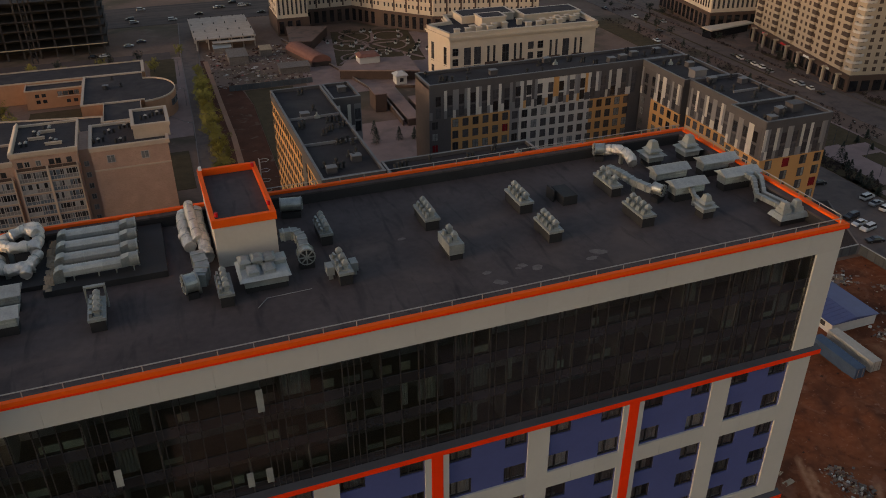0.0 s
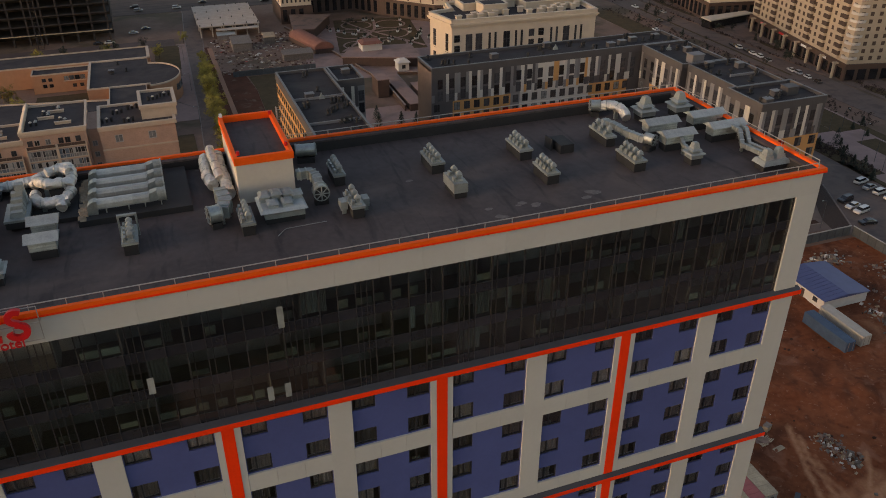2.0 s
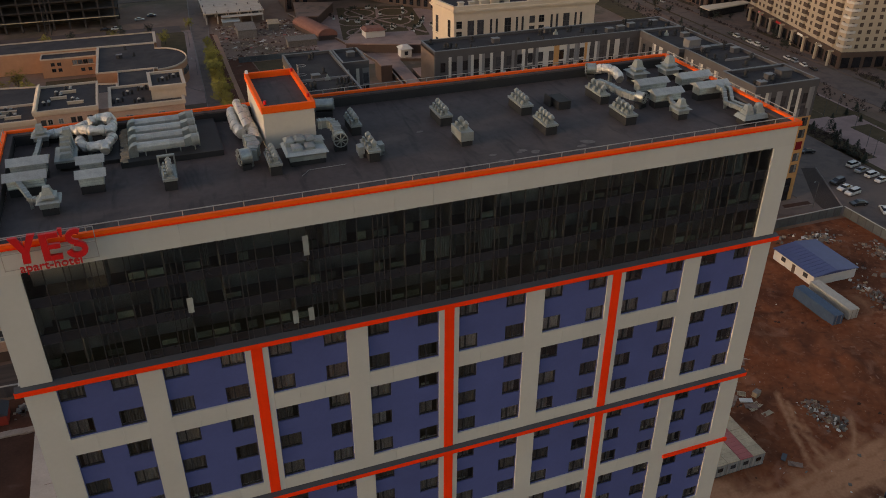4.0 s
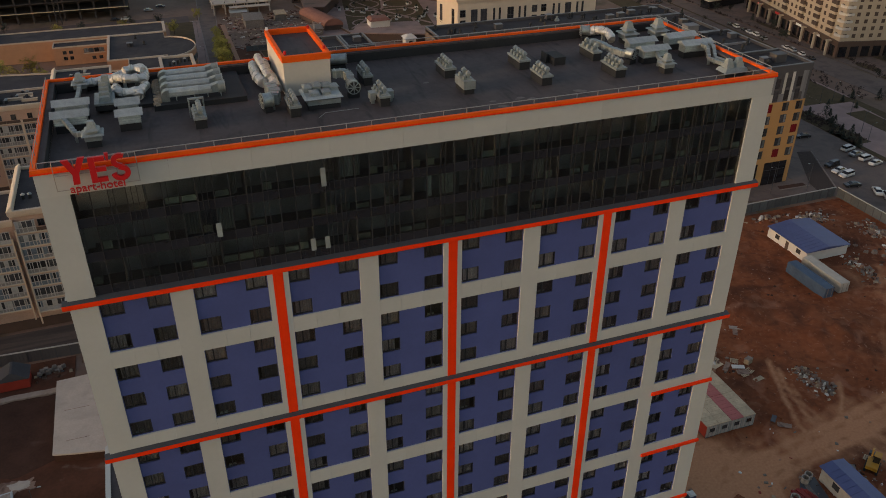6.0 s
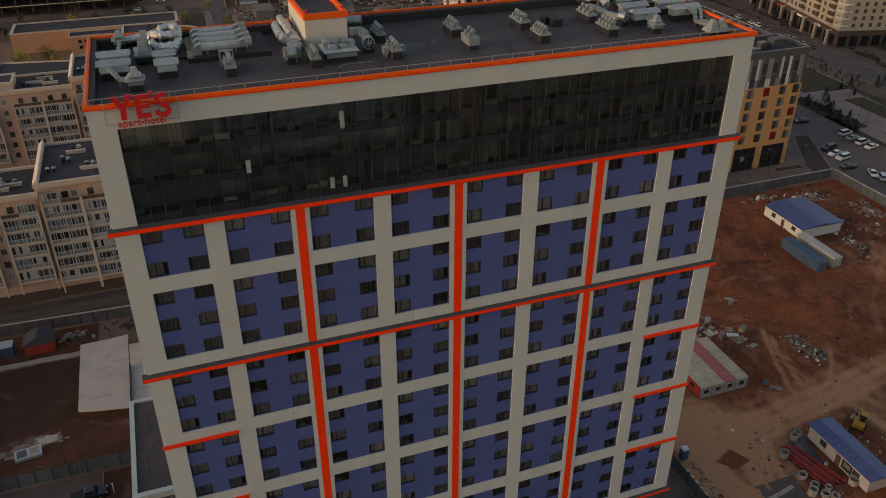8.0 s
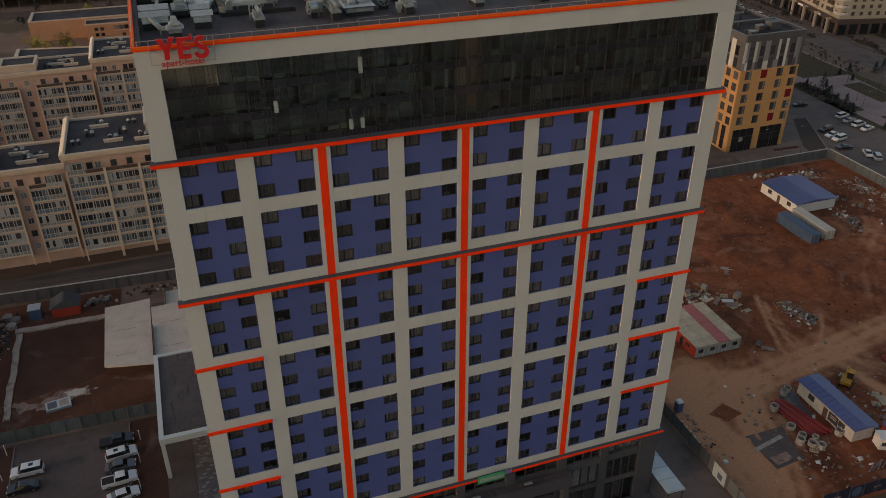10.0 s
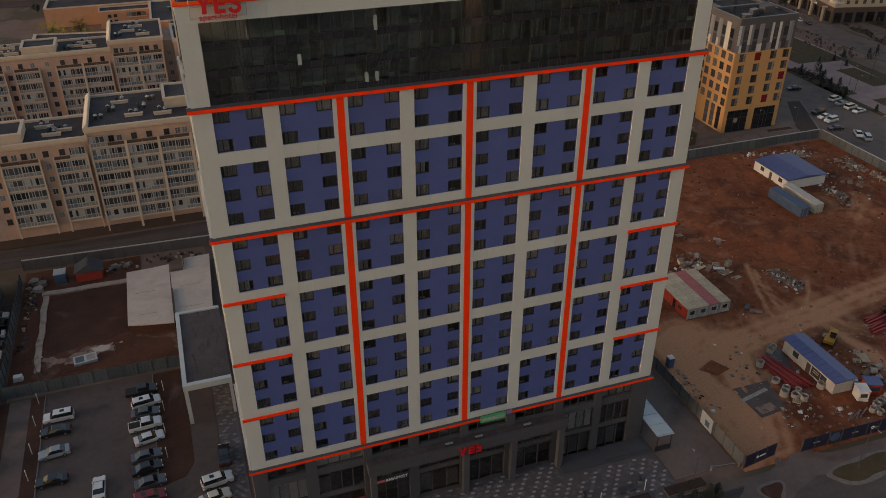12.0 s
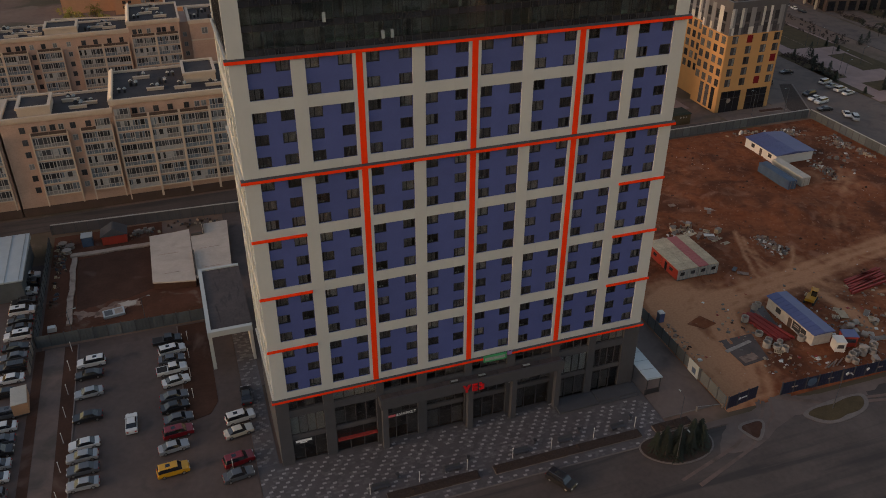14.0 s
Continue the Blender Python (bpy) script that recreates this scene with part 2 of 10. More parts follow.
    contblue=mat("blue_container", (0.055, 0.092, 0.15), 0.55, 0.1, var=0.2, scale=0.6),
    contwhite=mat("pale_container", (0.43, 0.39, 0.33), 0.6, var=0.15, scale=0.6),
    cabinwall=mat("grimy_cabin_wall", (0.40, 0.37, 0.33), 0.6, var=0.25, scale=0.9),
    cabinred=mat("red_cabin", (0.35, 0.038, 0.02), 0.55, var=0.15),
    cabincream=mat("cabin_roof", (0.45, 0.355, 0.235), 0.8, var=0.35, scale=0.4, obj=0.1),
    cabinpink=mat("faded_red_roof", (0.40, 0.11, 0.10), 0.7, var=0.15),
    panelwhite=mat("white_panel", (0.55, 0.53, 0.49), 0.6, var=0.1),
    pipe=mat("concrete_ring", (0.30, 0.26, 0.22), 0.9, var=0.2),
    redsteel=mat("red_oxide_steel", (0.27, 0.025, 0.018), 0.7, var=0.3, scale=1),
    timber=mat("pale_timber", (0.38, 0.29, 0.19), 0.85, var=0.3, scale=1, obj=0.3),
    scrap=mat("scrap_grey", (0.225, 0.185, 0.155), 0.8, var=0.4, scale=1.2, obj=0.4),
    yellowpaint=mat("yellow_paint", (0.42, 0.20, 0.015), 0.45, var=0.1),
    tyre=mat("rubber", (0.015, 0.015, 0.016), 0.85),
    rim=mat("alloy_rim", (0.35, 0.35, 0.36), 0.35, 0.8),
    carglass=mat("car_glass", (0.012, 0.013, 0.016), 0.06, var=0.1, spec=0.8),
    lamp=mat("lamp_glass", (0.6, 0.58, 0.55), 0.15),
    taillamp=mat("tail_lamp", (0.35, 0.01, 0.01), 0.2),
    steelroof=mat("pale_metal_roof", (0.40, 0.44, 0.45), 0.45, 0.2, var=0.1, scale=0.4),
    tile=mat("roof_tile_red", (0.20, 0.085, 0.06), 0.8, var=0.2),
    sideglass=mat("flank_glazing", (0.13, 0.20, 0.235), 0.12, var=0.35, scale=0.35, spec=0.7, obj=0.25),
    pitsoil=stained(mat("pit_soil", (0.060, 0.026, 0.015), 0.95, scale=0.15, bump=0.6, col2=(0.125, 0.050, 0.030), spec=0.15), (0.20, 0.15, 0.12), 0.22, 0.60, 0.74, 0.7),
    coping=mat("pale_coping", (0.15, 0.15, 0.155), 0.5, 0.2, var=0.2, scale=0.5),
    # grey for made-up boards that lighten the podium glass
    shade=mat("added_grey_board", (0.13, 0.13, 0.13), 0.9, var=0.3, scale=1.0, obj=0.5),
    rollerblind=mat("roller_blind", (0.46, 0.49, 0.48), 0.8, var=0.15, scale=1.5, obj=0.2),
    lpale=mat("loggia_pane_curtained", (0.33, 0.325, 0.32), 0.3, var=0.3, scale=1.1, spec=0.6),
    lblue=mat("loggia_pane_blue", (0.13, 0.16, 0.19), 0.2, var=0.4, scale=1.1, spec=0.6),
    lred=mat("loggia_pane_brown", (0.07, 0.03, 0.026), 0.3, var=0.4, scale=1.1),
    lapron=mat("loggia_apron", (0.20, 0.19, 0.18), 0.45, var=0.3, scale=0.8),
    hedge=mat("hedge_earth", (0.040, 0.024, 0.018), 0.95, var=0.4, scale=3, bump=0.6),
)
def soil_material():
    """Red soil: dark churned ground, streaks, and packed pale tracks where the ground's 'track' weight is high."""
    m = stained(stained(stained(stained(mat("red_soil", (0.135, 0.036, 0.013), 0.95, scale=0.09, bump=0.9, col2=(0.295, 0.098, 0.042), spec=0.15), (0.058, 0.020, 0.011), 0.085, 0.48, 0.64, 0.7), (0.080, 0.026, 0.014), 0.45, 0.52, 0.72, 0.6), (0.36, 0.165, 0.10), 0.23, 0.56, 0.74, 0.55), (0.40, 0.22, 0.15), 1.3, 0.62, 0.72, 0.4)
    nt = m.node_tree
    b = nt.nodes["Principled BSDF"]
    old = b.inputs["Base Color"].links[0].from_socket
    at = nt.nodes.new("ShaderNodeAttribute")
    at.attribute_name = "track"
    co = nt.nodes.new("ShaderNodeTexCoord")
    no, fi = nt.nodes.new("ShaderNodeTexNoise"), nt.nodes.new("ShaderNodeTexNoise")
    no.inputs["Scale"].default_value, no.inputs["Detail"].default_value, no.inputs["Distortion"].default_value = 0.22, 6, 1.2
    fi.inputs["Scale"].default_value, fi.inputs["Detail"].default_value = 2.2, 5
    nt.links.new(co.outputs["Object"], no.inputs["Vector"])
    nt.links.new(co.outputs["Object"], fi.inputs["Vector"])
    s = nt.nodes.new("ShaderNodeMath")
    s.operation = "MULTIPLY_ADD"
    s.inputs[1].default_value = 0.9
    nt.links.new(no.outputs[0], s.inputs[0])
    nt.links.new(at.outputs["Fac"], s.inputs[2])
    r = nt.nodes.new("ShaderNodeMapRange")
    r.inputs[1].default_value, r.inputs[2].default_value, r.inputs[4].default_value = 0.55, 1.15, 1.0
    nt.links.new(s.outputs[0], r.inputs[0])
    pale = nt.nodes.new("ShaderNodeMix")
    pale.data_type = "RGBA"
    pale.inputs[6].default_value, pale.inputs[7].default_value = (0.34, 0.142, 0.072, 1), (0.53, 0.265, 0.138, 1)
    nt.links.new(fi.outputs[0], pale.inputs[0])
    mx = nt.nodes.new("ShaderNodeMix")
    mx.data_type = "RGBA"
    nt.links.new(r.outputs[0], mx.inputs[0])
    nt.links.new(old, mx.inputs[6])
    nt.links.new(pale.outputs[2], mx.inputs[7])
    nt.links.new(mx.outputs[2], b.inputs["Base Color"])
    return m


M["soil"] = soil_material()
CAR = {k: mat("car_paint_" + k, c, 0.3, 0.15, var=0.04, coat=0.6) for k, c in dict(white=(0.62, 0.61, 0.59), black=(0.018, 0.018, 0.020), silver=(0.30, 0.31, 0.32),
       grey=(0.085, 0.09, 0.10), red=(0.20, 0.008, 0.014), yellow=(0.62, 0.30, 0.008), cream=(0.58, 0.52, 0.42), navy=(0.03, 0.035, 0.06)).items()}


CLEAR = bpy.data.materials.new("clear_face")
CLEAR.use_nodes = True
CLEAR.node_tree.nodes.remove(CLEAR.node_tree.nodes["Principled BSDF"])
CLEAR.node_tree.links.new(CLEAR.node_tree.nodes.new("ShaderNodeBsdfTransparent").outputs[0], CLEAR.node_tree.nodes["Material Output"].inputs[0])


# ---- mesh tools ----
class Geo:
    def __init__(self):
        self.v, self.f = [], []

    def add(self, vs, fs):
        n = len(self.v)
        self.v += [tuple(p) for p in vs]
        self.f += [tuple(i + n for i in q) for q in fs]
        return self

    def box(self, x0, y0, z0, x1, y1, z1):
        vs = [(x, y, z) for z in (z0, z1) for y in (y0, y1) for x in (x0, x1)]
        return self.add(vs, [(0, 2, 3, 1), (4, 5, 7, 6), (0, 1, 5, 4), (2, 6, 7, 3), (0, 4, 6, 2), (1, 3, 7, 5)])

    def hexa(self, low, high):
        """A solid between two four-cornered faces, each given counter-clockwise from above."""
        return self.add(list(low) + list(high), [(3, 2, 1, 0), (4, 5, 6, 7), (0, 1, 5, 4), (1, 2, 6, 5), (2, 3, 7, 6), (3, 0, 4, 7)])

    def frustum(self, cx, cy, z0, ax, ay, z1, bx, by):
        q = lambda a, b, z: [(cx - a, cy - b, z), (cx + a, cy - b, z), (cx + a, cy + b, z), (cx - a, cy + b, z)]
        return self.hexa(q(ax, ay, z0), q(bx, by, z1))

    def prism(self, pts, z0, z1):
        n = len(pts)
        vs = [(x, y, z0) for x, y in pts] + [(x, y, z1) for x, y in pts]
        return self.add(vs, [tuple(range(n - 1, -1, -1)), tuple(range(n, 2 * n))] + [(i, (i + 1) % n, n + (i + 1) % n, n + i) for i in range(n)])

    def tube(self, path, r, n=10, r1=None):
        path = [Vector(p) for p in path]
        rings = []
        for i, p in enumerate(path):
            d = (path[min(i + 1, len(path) - 1)] - path[max(i - 1, 0)]).normalized()
            a = d.orthogonal().normalized() if abs(d.z) > 0.95 else d.cross(Vector((0, 0, 1))).normalized()
            b = d.cross(a)
            rr = r[i] if isinstance(r, (list, tuple)) else (r if r1 is None else r + (r1 - r) * i / (len(path) - 1))
            ph = math.pi / 4 if n == 4 else 0.0
            rings.append([p + (a * math.cos(ph + k * 2 * math.pi / n) + b * math.sin(ph + k * 2 * math.pi / n)) * rr for k in range(n)])
        vs = [p for ring in rings for p in ring]
        fs = [(i * n + k, i * n + (k + 1) % n, (i + 1) * n + (k + 1) % n, (i + 1) * n + k) for i in range(len(path) - 1) for k in range(n)]
        fs += [tuple(range(n - 1, -1, -1)), tuple(range((len(path) - 1) * n, len(path) * n))]
        return self.add(vs, fs)

    def lattice(self, xs, zs, hole, y0, y1):
        """One slab in the xz plane, made of cells, with the cells for which hole(i, j) holds left open."""
        nx, nz = len(xs), len(zs)
        full = {(i, j) for i in range(nx - 1) for j in range(nz - 1) if not hole(i, j)}
        idx = lambda i, j, k: (k * nz + j) * nx + i
        fs = []
        for i, j in full:
            fs.append((idx(i, j, 0), idx(i + 1, j, 0), idx(i + 1, j + 1, 0), idx(i, j + 1, 0)))
            fs.append((idx(i, j, 1), idx(i, j + 1, 1), idx(i + 1, j + 1, 1), idx(i + 1, j, 1)))
            for di, dj, a, b in ((-1, 0, (i, j), (i, j + 1)), (1, 0, (i + 1, j), (i + 1, j + 1)), (0, -1, (i, j), (i + 1, j)), (0, 1, (i, j + 1), (i + 1, j + 1))):
                if (i + di, j + dj) not in full:
                    fs.append((idx(*a, 0), idx(*b, 0), idx(*b, 1), idx(*a, 1)))
        return self.add([(x, y, z) for y in (y0, y1) for z in zs for x in xs], fs)

    def mesh(self, name, material, smooth=False):
        me = bpy.data.meshes.new(name)
        me.from_pydata(self.v, [], self.f)
        bm = bmesh.new()
        bm.from_mesh(me)
        bmesh.ops.recalc_face_normals(bm, faces=bm.faces)
        bm.to_mesh(me)
        bm.free()
        me.materials.append(material)
        if material in (M["pane"], M["curtainglass"]):
            # a pane mirrors on its outer face; the inner face is clear
            me.materials.append(CLEAR)
            me.polygons.foreach_set("material_index", [1 if p.normal.y > 0.5 else 0 for p in me.polygons])
        if smooth:
            me.polygons.foreach_set("use_smooth", [True] * len(me.polygons))
        return me


def multi(name, pieces):
    """One mesh of several pieces, each (Geo, material)."""
    g, idx = Geo(), []
    for k, (q, _) in enumerate(pieces):
        g.add(q.v, q.f)
        idx += [k] * len(q.f)
    me = g.mesh(name, pieces[0][1])
    for _, m in pieces[1:]:
        me.materials.append(m)
    me.polygons.foreach_set("material_index", idx)
    return me


def place(name, me, parent=None, m=None, label=""):
    ob = new(name, me)
    if m is not None:
        ob.matrix_basis = m
    if parent is not None:
        ob.parent = parent
    if name == "pane" and me.materials and me.materials[0] in (M["pane"], M["curtainglass"]):
        ob.visible_shadow = False
    return tagged(ob, label)


def part(name, geo, material, parent=None, label="", smooth=False):
    return place(name, geo.mesh(name, material, smooth), parent, None, label)


def thing(name, label, category, group="", kind="", at=(0, 0, 0), turn=0.0):
    ob = new(name)
    ob.matrix_basis = pose(*at, 0, 0, turn)
    ob.empty_display_size = 0.5
    return tagged(ob, label, category, group, kind)


def struct(name, geo, material, label, category):
    return tagged(part(name, geo, material), label, category, kind="structure")


def rect(x0, y0, x1, y1):
    return [(x0, y0), (x1, y0), (x1, y1), (x0, y1)]


# ---- the hotel: shell ----
RNG = random.Random(4)
COLS = [(2.82, 7.98), (9.70, 15.42), (17.11, 22.97), (24.61, 30.40), (32.04, 37.93), (39.56, 45.42), (47.10, 52.96), (54.60, 59.93)]
XL, W, D, ROOF, CAP, LINTEL = 0.85, 61.93, 20.0, 74.25, 75.02, 73.22
PIERS = [(XL, 2.82), (7.98, 9.70), (22.97, 24.61), (37.93, 39.56), (52.96, 54.60), (59.93, W)]
ORANGES = [15.42, 30.40, 45.42]
ROWS = [(59.4, 64.12, 2), (50.58, 57.9, 3), (41.61, 48.8, 3), (32.59, 40.11, 3), (23.58, 31.03, 3), (14.4, 21.99, 3)]
BANDS = [(57.9, 59.4), (49.4, 50.58), (40.11, 41.61), (31.03, 32.59), (21.99, 23.58), (13.3, 14.4)]
hotel = thing("hotel_tower", "tall hotel with white frames, blue panels and orange trim", "building")
# dark filling boxes: the rooms' lack of light is in their colour
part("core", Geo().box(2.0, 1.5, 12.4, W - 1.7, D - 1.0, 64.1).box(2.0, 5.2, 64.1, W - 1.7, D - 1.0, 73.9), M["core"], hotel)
part("rear_wall", Geo().box(XL, D - 0.6, 0, W, D - 0.05, CAP), M["white"], hotel, "plain white rear wall")
part("side_wall", Geo().box(W - 0.5, 1.0, 12.4, W - 0.05, D - 0.62, CAP), M["white"], hotel, "plain white side wall")
for z0, z1 in ((13.3, 48.8), (49.4, 64.12)):
    for x0, x1 in PIERS:
        part("pier", Geo().box(x0, 0.4, z0, x1, 0.95, z1), M["white"], hotel)
    for x in ORANGES:
        for a, b in ((x, x + 0.43), (x + 1.25, x + 1.68)):
            part("slim_pier", Geo().box(a, 0.4, z0, b, 0.95, z1), M["white"], hotel)
        part("orange_strip", Geo().box(x + 0.434, 0.37, z0, x + 1.246, 0.95, z1), M["red"], hotel, "vertical red-orange strip")
for x0, x1 in (PIERS[0], PIERS[-1]):
    part("pier", Geo().box(x0, 0.4, 64.7, x1, 0.95, LINTEL), M["white"], hotel)
for i in range(21):
    a = XL + i * (W - XL) / 21
    part("lintel_panel", Geo().box(a, 0.4, LINTEL, a + (W - XL) / 21 - 0.007, 0.95, CAP), M["white"], hotel)
for z0, z1 in BANDS:
    for x0, x1 in COLS:
        for q in range(3):
            a, b = x0 + 0.004 + (x1 - x0) * q / 3, x0 + (x1 - x0) * (q + 1) / 3 - (0.004 if q == 2 else 0.008)
            part("band_panel", Geo().box(a, 0.4, z0, b, 0.95, z1), M["white"], hotel)
for z, deep, h in ((64.14, 0.36, 0.60), (48.82, 0.45, 0.60), (12.75, 0.36, 0.55)):
    g = Geo().box(XL - 0.45, 0.4 - deep, z, W + 0.45, 0.55, z + 0.40)
    part("ledge", g, M["red"], hotel, "projecting red-orange ledge")
    g = Geo().hexa([(XL - 0.43, 0.42 - deep, z + 0.405), (W + 0.43, 0.42 - deep, z + 0.405), (W + 0.43, 0.56, z + 0.405), (XL - 0.43, 0.56, z + 0.405)],
                   [(XL - 0.43, 0.46 - deep, z + 0.43), (W + 0.43, 0.46 - deep, z + 0.43), (W + 0.43, 0.56, z + h), (XL - 0.43, 0.56, z + h)])
    part("ledge_flashing", g, M["darkgrey"], hotel, "dark sheet flashing")
for z in (40.25, 31.2, 22.15):
    for x0, x1 in ((XL - 0.15, 8.0), (54.4, W + 0.15)):
        part("short_ledge", Geo().box(x0, 0.18, z - 0.1, x1, 0.396, z + 0.25), M["red"], hotel, "short red-orange ledge")
# blue cells with their openings
WW, WH = 1.68, 1.42


def cell(x0, x1, z0, z1, tops, parent, turn=None):
    la, lb, ra, rb = x0 + 0.05, x0 + 0.05 + WW, x1 - 0.05 - WW, x1 - 0.05
    zs, gaps = [z0], set()
    for t in sorted(tops):
        t = min(t, z1 - 0.02)
        gaps.add(len(zs))
        zs += [t - WH, t]
    zs.append(z1)
    g = Geo().lattice([x0, la, lb, ra, rb, x1], zs, lambda i, j: i in (1, 3) and j in gaps, 0.55, 0.85)
    ob = part("blue_panel", g, M["blue"], parent)
    if turn is not None:
        ob.matrix_basis = turn
    return [(a, min(t, z1 - 0.02) - WH) for a in (la, ra) for t in tops]


WIN = Geo().lattice([0, 0.09, 0.58, 0.68, WW - 0.09, WW], [0, 0.09, WH - 0.09, WH], lambda i, j: i in (1, 3) and j == 1, 0.64, 0.75).mesh("window", M["frame"])
PANE = Geo().box(0.05, 0.70, 0.05, WW - 0.05, 0.71, WH - 0.05).mesh("pane", M["pane"])
CURT = []
for k in range(4):
    a, b = ((0.02, 1.66), (0.02, 1.66), (0.30, 1.66), (0.02, 1.25))[k]
    n, dep = 15, (0.05, 0.08, 0.05, 0.07)[k]
    pts = [(a + (b - a) * i / n, 0.84 + dep * (i % 2) + 0.02 * math.sin(i * 1.7 + k)) for i in range(n + 1)]
    CURT.append(Geo().prism(pts + [(x, y + 0.012) for x, y in reversed(pts)], 0.0, WH).mesh("curtain", M["curtain"]))
LOW = Geo().box(0.3, 0.77, 0.08, 0.95, 0.83, 0.30).mesh("sill_box", M["paleblind"])


def window(x, z, turn=None):
    """One framed window with its pane and, mostly, a curtain behind it."""
    base = turn or Matrix()
    w = place("window", WIN, hotel, base @ Matrix.Translation((x, 0, z)))
    place("pane", PANE, w)
    k = RNG.random()
    if k < 0.93:
        place("curtain", CURT[RNG.randrange(4)], w)
    if k > 0.88:
        place("sill_box", LOW, w)
    return w


for z0, z1, n in ROWS:
    tops = [z1 - 0.03 - k * (z1 - z0 - WH - 0.06) / (n - 1) for k in range(n)]
    for x0, x1 in COLS:
        for x, z in cell(x0, x1, z0, z1, tops, hotel):
            window(x, z)
# the left side of the tower carries the same panels
SIDE = pose(XL - 0.4, 0.0, 0, 0, 0, -90) @ Matrix.Translation((-D, 0, 0)) @ Matrix.Diagonal((D / 20.4, 1, 1, 1))   # local x runs from the rear to the front edge
SCOLS = [(1.6, 6.8), (8.2, 13.0), (14.2, 19.2)]
for z0, z1 in ((13.3, 64.12), (64.7, CAP)):
    for x0, x1 in ((0.6, 1.6), (6.8, 8.2), (13.0, 14.2), (19.2, 19.99)):
        if z0 < 60 or x0 in (0.6, 19.2):
            place("pier", Geo().box(x0, 0.4, z0, x1, 0.95, z1 if z0 < 60 else LINTEL).mesh("pier", M["white"]), hotel, SIDE)
place("lintel_panel", Geo().box(0.6, 0.4, LINTEL, 19.99, 0.95, CAP).mesh("lintel_panel", M["white"]), hotel, SIDE)
for z0, z1 in BANDS:
    for x0, x1 in SCOLS:
        place("band_panel", Geo().box(x0 + 0.004, 0.4, z0, x1 - 0.004, 0.95, z1).mesh("band_panel", M["white"]), hotel, SIDE)
for z0, z1, n in ROWS:
    for x0, x1 in SCOLS:
        for q in range(n):
            za, zc = z1 - (z1 - z0) * (q + 1) / n, z1 - (z1 - z0) * q / n
            mid = (x0 + x1) / 2
            place("flank_frame", Geo().lattice([x0 + 0.004, x0 + 0.1, mid - 0.05, mid + 0.05, x1 - 0.1, x1 - 0.004], [za, za + 0.12, za + 1.0, za + 1.1, zc - 0.1, zc], lambda i, j: i in (1, 3) and j in (1, 3), 0.55, 0.75).mesh("flank_frame", M["white"]), hotel, SIDE)
            for a, b in ((x0 + 0.05, mid), (mid + 0.004, x1 - 0.05)):
                place("flank_pane", Geo().box(a, 0.64, za + 0.05, b, 0.68, zc - 0.05).mesh("flank_pane", M["sideglass"]), hotel, SIDE)
for z in (64.14, 48.82, 12.75):
    place("ledge", Geo().box(0.4, 0.12, z, 19.97, 0.396, z + 0.3).mesh("ledge", M["white"]), hotel, SIDE)
